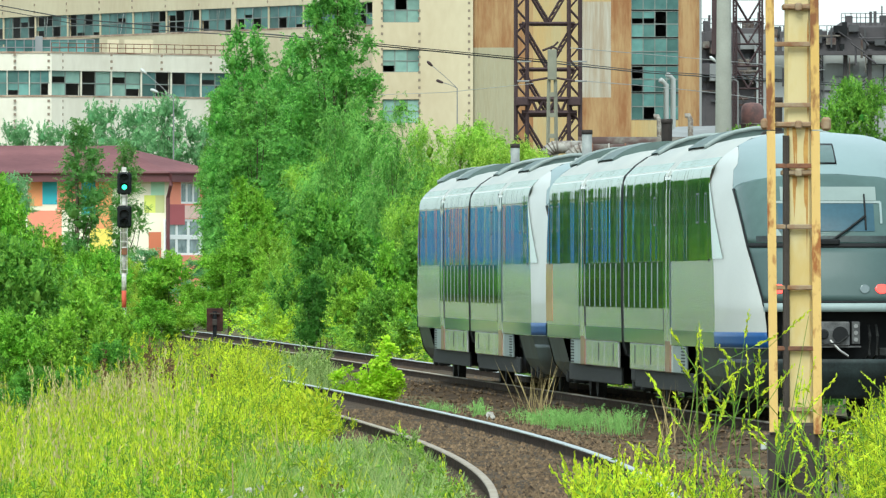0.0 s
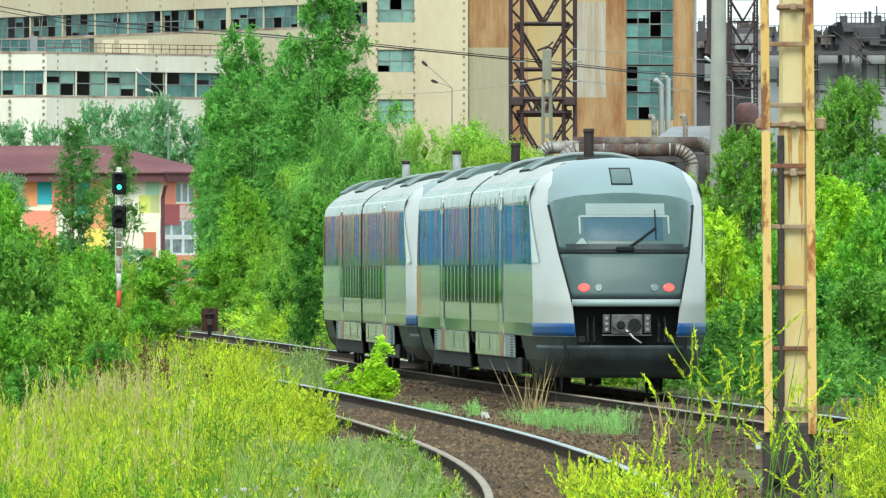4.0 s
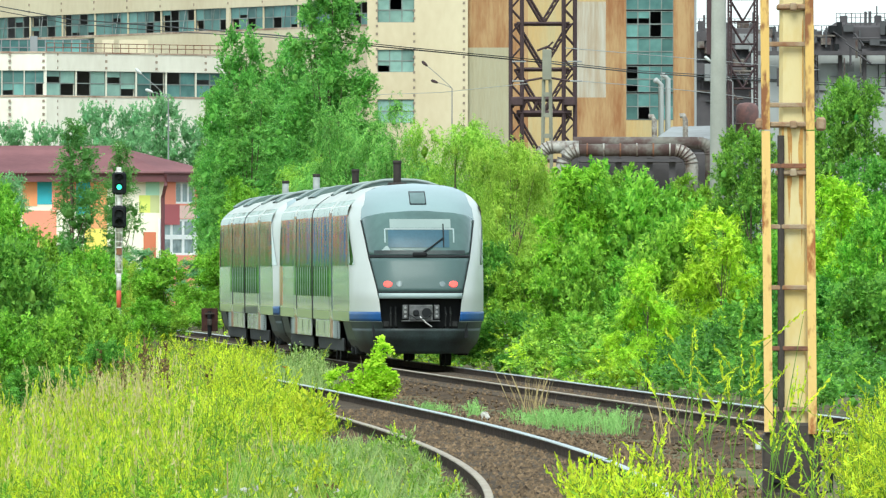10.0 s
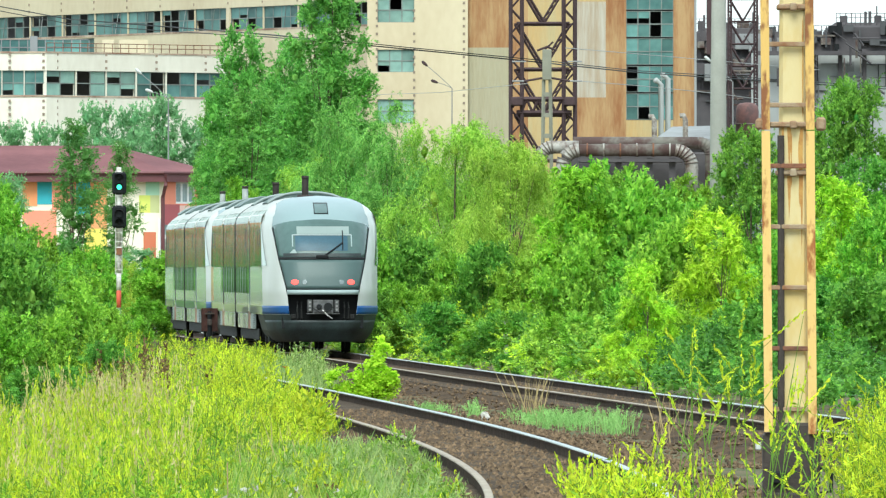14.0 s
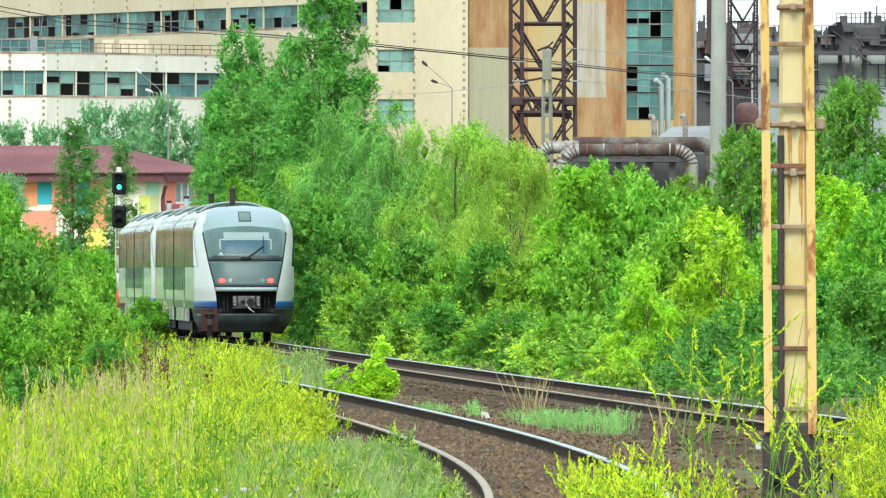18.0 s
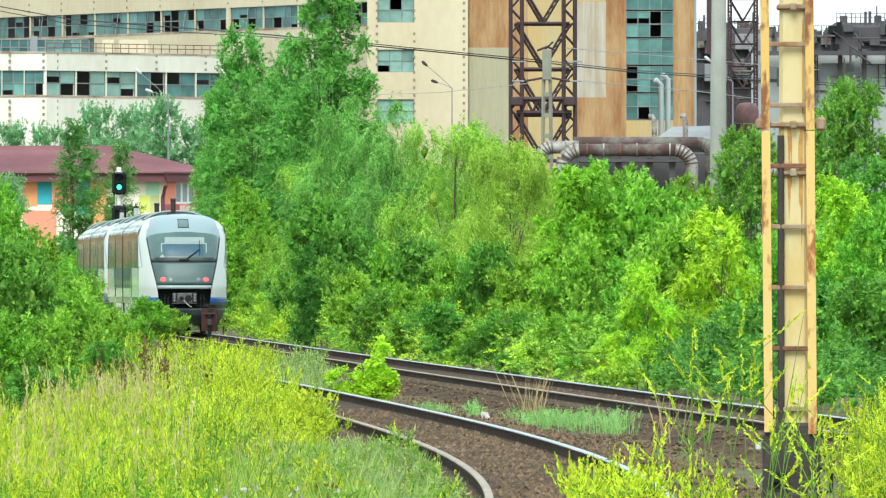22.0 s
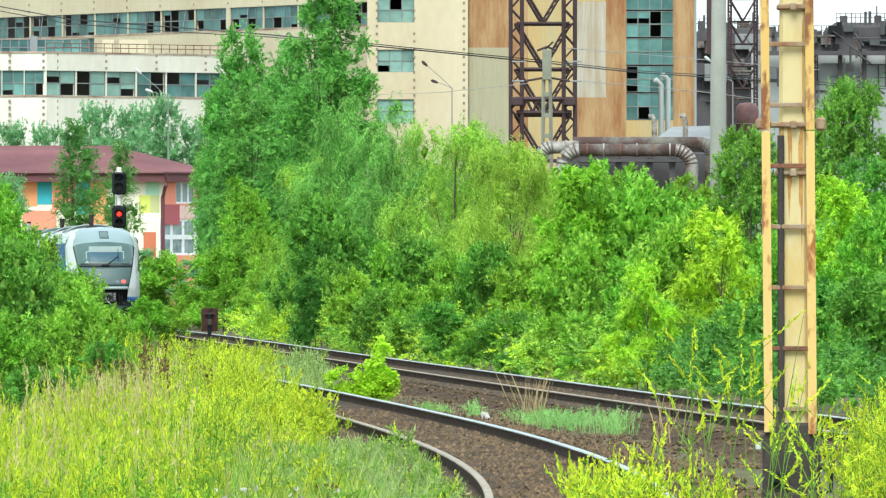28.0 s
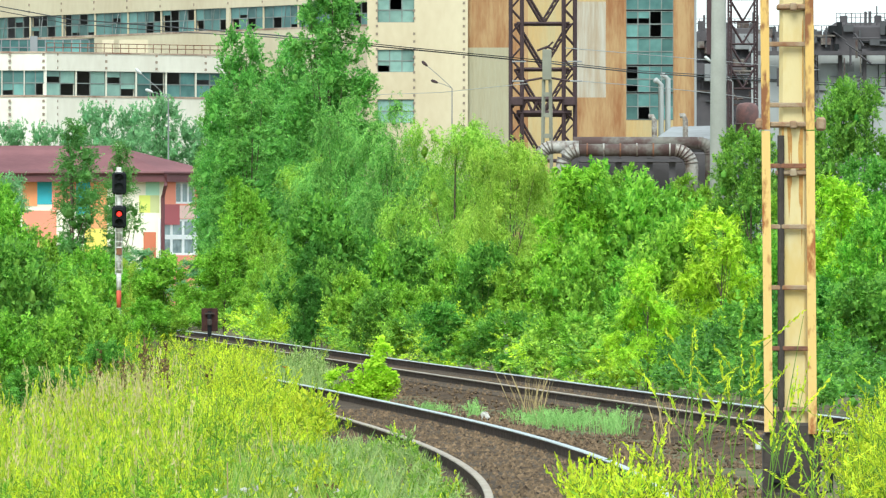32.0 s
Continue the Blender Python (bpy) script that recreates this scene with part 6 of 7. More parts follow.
cable([(5.603, 640, 12.24), (9.817, 700, 12.887), (14.971, 760, 13.448), (21.595, 800, 13.531)], 0.018, M_STEEL, "bare pale power line")
cable([(5.603, 640, 10.762), (9.817, 700, 11.298), (14.971, 760, 11.662), (21.595, 800, 11.391)], 0.018, M_STEEL, "bare pale power line")
cable([(-5.966, 800, 12.039), (-0.117, 720, 11.213), (3.917, 640, 10.606)], 0.014, M_STEEL, "bare pale power line")



# ---- plants ----
def leaves_on(rng, centres, radii, n, size, aspect=0.5, droop=0.0, hang=0.0, corners=3, tight=0.5, subs=7, per=12):
    """Leaves set in two ranks along curved twigs that grow out and up from the foliage clumps and nod at the tip."""
    c, r = np.array(centres), np.array(radii)
    # side branches of each clump
    c2, r2 = np.repeat(c, subs, axis=0), np.repeat(r, subs)
    d2 = rng.normal(size=(len(c2), 3))
    d2 /= np.linalg.norm(d2, axis=1)[:, None]
    d2[:, 2] = np.where(d2[:, 2] < -0.3, -d2[:, 2] * 0.7, d2[:, 2])
    c2 = c2 + d2 * (r2 * rng.uniform(0.35, 1.0, len(c2)))[:, None]
    r2 = r2 * rng.uniform(0.45, 0.85, len(c2))
    # twigs
    k = max(1, n // per)
    pick = rng.choice(len(r2), k, p=r2 ** 2 / (r2 ** 2).sum())
    o = c2[pick] + rng.normal(size=(k, 3)) * (tight * 0.6 * r2[pick])[:, None]
    td = d2[pick] * 0.9 + rng.normal(0, 0.55, (k, 3)) + np.array((0, 0, 0.55 - 0.5 * droop))
    td /= np.linalg.norm(td, axis=1)[:, None]
    ln = r2[pick] * rng.uniform(0.6, 1.5, k) + size * 1.2
    sag = (0.22 + 0.35 * droop) * rng.uniform(0.5, 1.4, k) + hang * rng.random(k) ** 2
    # leaves along them
    n = k * per
    t = np.repeat(np.arange(k), per)
    f = (np.tile(np.arange(per), k) + rng.random(n) * 0.8 + 1.2) / (per + 1)
    p = o[t] + td[t] * (ln[t] * f)[:, None]
    p[:, 2] -= sag[t] * ln[t] * f * f
    along = td[t].copy()
    along[:, 2] -= 2 * sag[t] * f
    along /= np.linalg.norm(along, axis=1)[:, None]
    flat = np.cross(along, np.array((0.0, 0.0, 1.0)) + rng.normal(0, 0.35, (k, 3))[t])
    flat /= np.linalg.norm(flat, axis=1)[:, None] + 1e-9
    rank = np.where(np.tile(np.arange(per), k) % 2 == 0, 1.0, -1.0)
    s = size * rng.uniform(0.7, 1.3, n) * (1.12 - 0.45 * f)
    a = along * 0.55 + flat * rank[:, None] * 0.8 + rng.normal(0, 0.28, (n, 3))
    a[:, 2] -= 0.25 * droop + 0.12
    a /= np.linalg.norm(a, axis=1)[:, None]
    nn = np.cross(along, flat) * np.sign(np.cross(along, flat)[:, 2:3] + 1e-6) + rng.normal(0, 0.45, (n, 3)) + np.array((0, -0.25, 0.25))
    b = np.cross(nn, a)
    b /= np.linalg.norm(b, axis=1)[:, None] + 1e-9
    up = np.cross(a, b)
    v = np.empty((n, corners, 3))
    if corners == 3:
        v[:, 0] = p - b * (s * aspect * 0.5)[:, None]
        v[:, 1] = p + a * s[:, None] + up * (s * 0.1)[:, None]
        v[:, 2] = p + b * (s * aspect * 0.5)[:, None] + a * (s * 0.25)[:, None]
    else:
        v[:, 0] = p
        v[:, 1] = p + a * (s * 0.5)[:, None] + b * (s * aspect * 0.5)[:, None] + up * (s * 0.08)[:, None]
        v[:, 2] = p + a * s[:, None]
        v[:, 3] = p + a * (s * 0.5)[:, None] - b * (s * aspect * 0.5)[:, None] + up * (s * 0.08)[:, None]
    return v.reshape(-1, 3)


def faces_object(name, v, material, parent=None, label="", k=4):
    """A mesh of separate faces with k corners each from an (n * k, 3) array."""
    n = len(v) // k
    me = bpy.data.meshes.new(name)
    me.vertices.add(k * n)
    me.vertices.foreach_set("co", np.ascontiguousarray(v, dtype=np.float32).ravel())
    me.loops.add(k * n)
    me.loops.foreach_set("vertex_index", np.arange(k * n, dtype=np.int32))
    me.polygons.add(n)
    me.polygons.foreach_set("loop_start", np.arange(0, k * n, k, dtype=np.int32))
    me.update(calc_edges=True)
    me.validate()
    me.materials.append(material)
    ob = new(name, me)
    if parent:
        ob.parent = parent
    if label:
        tagged(ob, label)
    return ob


def core(centres, radii, material, parent, rng, k=0.62):
    """Dense inner twigs and leaves: ragged lumps that stop the view through the crown."""
    bm = bmesh.new()
    for c, r in zip(centres, radii):
        m = Matrix.Translation(c) @ Matrix.Diagonal((r * k, r * k, r * k * 0.85, 1))
        g = bmesh.ops.create_icosphere(bm, subdivisions=1, radius=1, matrix=m)
        for v in g["verts"]:
            v.co += (v.co - Vector(c)) * rng.uniform(-0.28, 0.22)
    return part("inner_foliage", bm, material, parent)


def trunk(parent, rng, h, r, centres, lean=0.0):
    bm = bmesh.new()
    pts = [Vector((lean * (z / h) ** 2 + 0.06 * math.sin(3 * z / h + lean), 0.05 * math.cos(4 * z / h), z)) for z in np.linspace(-0.3, h, 6)]
    tube(bm, pts, [r * (1 - 0.8 * k / 5) for k in range(6)], 8)
    for c in centres[:: max(1, len(centres) // 9)]:
        c = Vector(c)
        s = pts[min(4, max(1, int(5 * c.z / h * 0.6)))]
        mid = s.lerp(c, 0.5) + Vector((0, 0, -0.08 * (c - s).length))
        tube(bm, [s, mid, c], [r * 0.42, r * 0.28, r * 0.10], 6)
    return part("trunk", bm, M_BARK, parent, "forking trunk and limbs")


def plant_kind(name, label, category, group, seed, h, rad, kind, material, n, size, aspect=0.5):
    """Builds one plant of height h and crown radius rad; copies of it are set out later."""
    rng = np.random.default_rng(seed)
    t = thing(name, pose(0, 0, 0), label, category, group)
    cs, rs = [], []
    if kind in ("shrub", "big", "open", "airy"):
        for k in range({"shrub": 26, "big": 46, "open": 70, "airy": 34}[kind]):
            a, q = rng.random() * 6.28, math.sqrt(rng.random())
            z = h * rng.uniform(0.14, 0.92)
            wide = rad * math.sqrt(max(0.12, 1 - (z / h) ** 2.4)) * 0.80
            cs.append((q * wide * math.cos(a), q * wide * math.sin(a), z))
            rs.append(rng.uniform(0.16, 0.30) * rad * (1.15 - 0.45 * z / h) * {"shrub": 1.0, "big": 0.75, "open": 0.80, "airy": 0.9}[kind])
        droop, hang = (0.9 if material in (L_WALNUT, L_LIME) else 0.2), 0.0
    elif kind == "willow":
        for k in range(34):
            a, q = rng.random() * 6.28, math.sqrt(rng.random())
            z = h * rng.uniform(0.22, 0.92)
            wide = rad * math.sqrt(max(0.1, 1 - (z / h) ** 3)) * 0.82
            cs.append((q * wide * math.cos(a), q * wide * math.sin(a), z))
            rs.append(rng.uniform(0.14, 0.27) * rad)
        droop, hang = 1.25, 0.6
    else:
        many = 40 if kind == "column" else 130
        for k in range(many):
            f = (k + rng.random()) / many
            z = h * (0.16 + 0.82 * f)
            wide = rad * (0.35 + 0.65 * math.sin(math.pi * min(1, 0.18 + 0.80 * f)) ** 0.8) * 0.95
            if kind == "column":
                wide = rad * math.sin(math.pi * (0.12 + 0.86 * f)) ** 0.6 * 0.85
            a, q = rng.random() * 6.28, math.sqrt(rng.random())
            cs.append((q * wide * math.cos(a), q * wide * math.sin(a), z))
            rs.append(rng.uniform(0.20, 0.38) * rad * (1.1 - 0.45 * f) * (1.35 if kind == "column" else 0.74))
        droop, hang = 0.5, 0.0
    trunk(t, random.Random(seed), h * 0.86, ({"shrub": 0.009, "big": 0.013, "open": 0.007, "airy": 0.007}.get(kind, 0.014)) * h ** 0.9, cs, 0.2)
    dense = kind in ("shrub", "willow", "big")
    if kind != "airy":
        core(cs, rs, material, t, random.Random(seed), {"shrub": 0.42, "big": 0.38, "column": 0.58, "open": 0.5, "willow": 0.28}.get(kind, 0.52))
    v = leaves_on(rng, cs, rs, n, size, aspect, droop, hang, 3, 0.55 if dense else 0.95, 7 if dense else 12)
    faces_object("crown", v, material, t, "leafy crown with gaps", 3)
    return t, h, rad


KINDS = {
    "b1": plant_kind("shrub", "bright green leafy shrub beside the railway", "shrub", "line-side shrubs", 1, 3.4, 1.9, "shrub", L_BUSH, 13000, 0.145, 0.7),
    "b2": plant_kind("shrub", "dense mid-green shrub beside the railway", "shrub", "line-side shrubs", 2, 3.0, 2.0, "shrub", L_BUSH, 13000, 0.135, 0.8),
    "d1": plant_kind("shrub", "dark green dense shrub beside the railway", "shrub", "line-side shrubs", 3, 3.2, 1.8, "shrub", L_DARK, 12500, 0.13, 0.7),
    "e1": plant_kind("shrub", "dark green shrub with tree shade in its leaf colour", "shrub", "line-side shrubs", 33, 3.2, 1.4, "shrub", L_SHADE, 12000, 0.13, 0.75),
    "l1": plant_kind("young_tree", "lime-green young tree with large compound leaves", "tree", "line-side trees", 4, 4.4, 1.7, "shrub", L_LIME, 18000, 0.15, 0.42),
    "t1": plant_kind("small_tree", "dark green rounded small tree behind the shrubs", "tree", "line-side trees", 14, 6.2, 2.9, "big", L_DARK, 42000, 0.115, 0.7),
    "t2": plant_kind("small_tree", "bright green leafy small tree behind the shrubs", "tree", "line-side trees", 15, 5.2, 2.6, "big", L_BUSH, 36000, 0.125, 0.7),
    "w1": plant_kind("willow_tree", "rounded grey-green willow with drooping twigs", "tree", "line-side trees", 5, 7.0, 3.2, "willow", L_WILLOW, 46000, 0.16, 0.28),
    "w2": plant_kind("willow_tree", "broad yellow-green willow with drooping twigs", "tree", "line-side trees", 6, 7.2, 3.6, "willow", L_OSIER, 76000, 0.15, 0.30),
    "k1": plant_kind("small_tree", "fresh green round tree with hanging compound leaves", "tree", "line-side trees", 16, 5.6, 2.2, "big", L_WALNUT, 36000, 0.18, 0.36),
    "s1": plant_kind("young_tree", "thin open young tree with few leaves", "tree", "line-side trees", 17, 4.4, 1.6, "airy", L_DARK, 5200, 0.10, 0.6),
    "p1": plant_kind("poplar_tree", "tall green poplar with an open leafy crown", "tree", "poplars", 7, 13.0, 2.2, "poplar", L_POPLAR, 110000, 0.105, 0.85),
    "p2": plant_kind("poplar_tree", "green poplar with several leafy tops", "tree", "poplars", 8, 11.0, 2.4, "poplar", L_POPLAR, 66000, 0.11, 0.85),
    "c1": plant_kind("columnar_tree", "slim columnar poplar before the painted house", "tree", "house trees", 9, 9.0, 1.3, "column", L_COLUMN, 30000, 0.11, 0.7),
    "f1": plant_kind("distant_tree", "rounded distant tree before the factory wall", "tree", "distant trees", 10, 9.0, 3.0, "open", L_HAZE, 28000, 0.15, 0.8),
}
USED = set()


def plant(kind, x, y, h, r, turn):
    ob, h0, r0 = KINDS[kind]
    k, q = h / h0, r / r0
    q = min(max(q, k * 0.6), k * 1.7)
    m = pose(x, y, ground_z(x, y) if y < 700 else -0.32, 0, 0, turn) @ Matrix.Diagonal((q, q, k, 1))
    if kind in USED:
        return copy_thing(ob, m @ Matrix.Diagonal((1 / ob.scale.x, 1 / ob.scale.y, 1 / ob.scale.z, 1)))
    USED.add(kind)
    ob.matrix_basis = m
    return ob


def planting():
    rng = random.Random(21)
    rows = [
        # low shrubs along the main track
        ("d1", *(6.971, 226, 2.352, 1.053)), ("d1", *(6.232, 238, 2.357, 1.013)), ("d1", *(5.33, 250, 1.855, 0.912)), ("b2", *(4.559, 258, 1.423, 0.837)),
        ("b1", *(3.716, 265, 1.83, 0.967)), ("b1", *(2.976, 276, 1.532, 0.783)), ("l1", *(3.25, 262, 1.15, 0.62)), ("b2", *(2.40, 286, 1.331, 0.75)), ("d1", *(1.35, 303, 1.533, 0.906)),
        ("b1", *(0.708, 312, 1.056, 0.759)), ("d1", *(-0.053, 326, 1.728, 0.859)), ("b2", *(-0.892, 344, 1.838, 0.837)), ("d1", *(-1.693, 360, 1.964, 0.803)),
        ("b2", *(-2.482, 378, 2.255, 0.766)), ("d1", *(-3.306, 396, 2.896, 0.722)),
    ]
    rows += [
        # taller growth behind them
        ("t2", *(8.241, 262, 3.852, 1.274)), ("l1", *(7.726, 270, 4.229, 1.149)), ("b1", *(6.927, 282, 3.287, 1.143)), ("l1", *(5.752, 292, 3.678, 1.065)),
        ("b2", *(4.97, 302, 3.237, 1.163)), ("l1", *(3.72, 255, 2.5, 0.72)), ("b1", *(4.319, 308, 2.757, 0.874)), ("k1", *(3.015, 322, 4.9, 1.42)), ("b1", *(2.056, 336, 2.937, 1.089)),
        ("d1", *(1.078, 350, 3.178, 1.064)), ("b2", *(0.236, 364, 2.698, 1.107)), ("d1", *(-0.678, 380, 3.487, 1.155)), ("b2", *(-1.501, 394, 2.893, 1.038)), ("d1", *(-2.522, 404, 3.727, 1.064)),
    ]
    rows += [
        ("t1", *(9.693, 334, 6.859, 1.692)), ("t2", *(8.963, 345, 4.913, 1.189)), ("t1", *(7.499, 342, 5.832, 1.04)), ("t2", *(6.435, 352, 4.824, 0.999)),
        ("t2", *(5.077, 362, 5.116, 0.954)), ("b2", *(4.463, 372, 4.818, 0.98)), ("b1", *(6.023, 366, 4.48, 0.964)),
        ("w2", *(1.871, 398, 6.287, 1.452)), ("w2", *(0.265, 408, 7.049, 1.984)), ("w1", *(-1.577, 414, 7.422, 1.762)), ("w1", *(-2.962, 420, 7.615, 1.702)),
        ("w2", *(-3.886, 428, 6.069, 1.301)), ("w2", *(-0.767, 430, 6.087, 2.266)), ("w1", *(1.137, 425, 5.698, 1.723)), ("w2", *(2.925, 410, 5.411, 1.163)),
    ]
    rows += [
        ("p1", *(-4.55, 560, 14.504, 1.95)), ("p2", *(-8.51, 580, 12.59, 1.352)), ("p2", *(-6.604, 584, 12.141, 1.479)), ("p2", *(-7.726, 592, 11.124, 2.04)),
        ("p2", *(-9.45, 604, 10.814, 1.028)), ("p2", *(-5.22, 575, 10.637, 1.981)), ("p2", *(-7.859, 572, 9.898, 1.739)), ("p2", *(-9.094, 592, 8.725, 1.44)), ("p2", *(-5.483, 566, 9.818, 2.294)), ("d1", *(-3.552, 402, 4.861, 0.733)), ("f1", *(-10.117, 640, 5.746, 0.83)), ("t2", *(-8.035, 560, 6.333, 1.702)), ("t2", *(-6.654, 540, 4.656, 1.642)),
        ("t2", *(-9.918, 545, 2.027, 1.325)), ("t2", *(-8.199, 520, 3.514, 1.581)), ("t2", *(-6.363, 500, 3.871, 1.317)), ("l1", *(-4.756, 462, 3.562, 0.936)),
        ("b2", *(-6.693, 480, 1.472, 1.07)), ("l1", *(-4.998, 450, 1.705, 0.912)), ("b2", *(-11.832, 585, 3.195, 1.66)), ("d1", *(-13.852, 640, 3.152, 2.075)), ("t1", *(-8.716, 560, 3.155, 1.248)),
    ]
    rows += [
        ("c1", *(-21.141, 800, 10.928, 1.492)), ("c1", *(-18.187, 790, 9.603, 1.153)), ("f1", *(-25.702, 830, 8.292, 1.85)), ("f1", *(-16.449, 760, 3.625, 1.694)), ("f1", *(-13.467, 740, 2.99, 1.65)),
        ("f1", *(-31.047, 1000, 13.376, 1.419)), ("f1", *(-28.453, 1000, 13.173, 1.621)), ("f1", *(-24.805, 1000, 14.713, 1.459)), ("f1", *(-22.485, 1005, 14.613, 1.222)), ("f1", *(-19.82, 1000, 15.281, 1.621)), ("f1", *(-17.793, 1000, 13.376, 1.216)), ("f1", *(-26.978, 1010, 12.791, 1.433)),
    ]
    rows += [
        # the thicket west of the side track
        ("t2", *(-8.52, 262, 4.277, 1.0)), ("t2", *(-8.45, 285, 3.1, 1.0)), ("s1", *(-8.2, 270, 3.7, 0.95)), ("s1", *(-8.4, 292, 3.5, 0.8)), ("s1", *(-7.80, 300, 2.5, 0.65)), ("b1", *(-8.098, 300, 2.2, 0.912)), ("d1", *(-7.575, 312, 1.435, 0.569)),
        ("b2", *(-7.688, 262, 2.366, 1.168)), ("b1", *(-7.234, 275, 1.813, 1.003)), ("d1", *(-7.392, 328, 1.034, 0.532)), ("b2", *(-7.578, 240, 2.747, 0.973)),
        ("d1", *(-7.056, 234, 2.166, 0.901)), ("b2", *(-6.309, 238, 1.923, 0.723)), ("b1", *(-5.703, 243, 1.571, 0.414)),
        ("d1", *(-7.104, 230, 3.006, 0.699)), ("b2", *(-8.886, 420, 1.402, 0.936)), ("b2", *(-8.435, 430, 1.12, 0.784)), ("b1", *(-7.62, 288, 1.75, 0.65)), ("b2", *(-6.311, 226, 1.528, 0.687)), ("d1", *(-5.345, 222, 1.181, 0.495)), ("b1", *(-6.902, 220, 1.726, 0.669)), ("b1", *(-7.267, 292, 1.134, 0.592)), ("b2", *(-7.035, 322, 1.017, 0.457)),
    ]
    # shrubs beyond the bend of the main track
    rows += [("w2", *(-19.4, 642, 3.9, 1.5)), ("b1", *(-18.0, 634, 3.9, 1.4)), ("t2", *(-16.6, 640, 4.2, 1.4)), ("b2", *(-15.4, 630, 3.6, 1.2)), ("w2", *(-14.6, 636, 3.6, 1.1)), ("l1", *(-5.2, 440, 2.6, 0.75))]
    # low growth at the back of the meadow, partly in the shade-dark leaf colour
    rows += [("d1", *(-5.95, 191, 0.75, 0.50)), ("e1", *(-5.42, 193, 0.80, 0.42)), ("d1", *(-4.95, 195, 0.82, 0.45)), ("e1", *(-4.55, 192, 0.70, 0.34)), ("d1", *(-5.70, 184, 0.55, 0.36)), ("e1", *(-4.25, 200, 0.75, 0.30)), ("d1", *(-5.95, 200, 1.0, 0.5)), ("d1", *(-5.45, 202, 0.95, 0.45))]
    rows += [("t1", *(10.0, 326, 5.0, 1.5)), ("d1", *(9.35, 318, 4.2, 1.2)), ("t1", *(7.95, 352, 4.7, 1.1)), ("b1", *(8.6, 300, 3.6, 1.0)), ("d1", *(1.31, 291, 0.62, 0.32))]
    # e1 shrubs stand in shaded gaps and carry that shade in their leaves
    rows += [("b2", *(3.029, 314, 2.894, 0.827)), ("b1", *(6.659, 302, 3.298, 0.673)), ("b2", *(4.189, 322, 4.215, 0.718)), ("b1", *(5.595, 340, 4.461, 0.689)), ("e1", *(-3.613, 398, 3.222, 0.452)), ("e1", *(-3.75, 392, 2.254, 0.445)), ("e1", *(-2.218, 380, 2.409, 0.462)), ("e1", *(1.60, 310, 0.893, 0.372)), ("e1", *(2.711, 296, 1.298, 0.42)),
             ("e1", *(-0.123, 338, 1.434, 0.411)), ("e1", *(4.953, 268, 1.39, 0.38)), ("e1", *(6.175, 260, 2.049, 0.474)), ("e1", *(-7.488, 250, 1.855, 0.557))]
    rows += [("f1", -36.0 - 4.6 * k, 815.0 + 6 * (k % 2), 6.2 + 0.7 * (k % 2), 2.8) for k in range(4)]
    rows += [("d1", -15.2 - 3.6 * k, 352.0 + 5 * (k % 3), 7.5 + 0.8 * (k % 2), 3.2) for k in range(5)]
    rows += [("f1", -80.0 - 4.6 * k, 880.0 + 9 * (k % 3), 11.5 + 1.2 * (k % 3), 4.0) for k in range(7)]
    for kind, x, y, h, r in rows:
        plant(kind, x, y, h, r, rng.uniform(0, 360))


planting()


def hedge():
    """A long low hedge across the field to the west, reflected in the passing train."""
    rng = np.random.default_rng(44)
    t = thing("field_hedge", Matrix(), "long low green hedge across the field", "hedge", kind="stuff")
    k = 150
    xs = np.linspace(-22, -112, k)
    cs = np.c_[xs, 600 + rng.normal(0, 2, k), rng.uniform(0.9, 1.35, k)]
    rs = rng.uniform(1.0, 1.4, k)
    core([tuple(c) for c in cs], rs, L_WILLOW, t, random.Random(5), 0.95)
    faces_object("hedge_leaves", leaves_on(rng, cs, rs * 0.85, 14000, 0.35, 0.7), L_WILLOW, t, "", 3)


hedge()


def sapling():
    rng = np.random.default_rng(12)
    t = thing("sapling", pose(-1.323, 222.0, -0.25), "lime-green maple sapling growing between the tracks", "shrub")
    cs = [(-0.44, 0, 0.26), (-0.25, 0.1, 0.34), (0.0, 0, 0.30), (0.20, 0, 0.44), (0.44, 0.05, 0.30), (0.22, 0.05, 0.66), (0.25, 0, 0.86), (0.33, 0, 1.05), (0.41, 0, 1.0),
          (-0.40, 0, 0.56), (-0.27, 0, 0.68), (-0.06, 0, 0.52), (0.42, 0, 0.54), (0.02, 0.1, 0.42), (-0.1, 0, 0.15), (0.3, 0, 0.18), (-0.35, 0, 0.14), (0.5, 0, 0.42)]
    rs = [0.13, 0.11, 0.14, 0.15, 0.12, 0.13, 0.09, 0.06, 0.04, 0.075, 0.05, 0.07, 0.10, 0.12, 0.14, 0.14, 0.12, 0.07]
    trunk(t, random.Random(2), 0.9, 0.02, cs)
    core(cs, rs, L_SAPLING, t, random.Random(5), 0.8)
    faces_object("crown", leaves_on(rng, cs, rs, 6800, 0.058, 0.95, 0.3, 0.0, 4, 0.75, 5, 5), L_SAPLING, t, "broad lime-green leaves")


sapling()
kilometre_post()


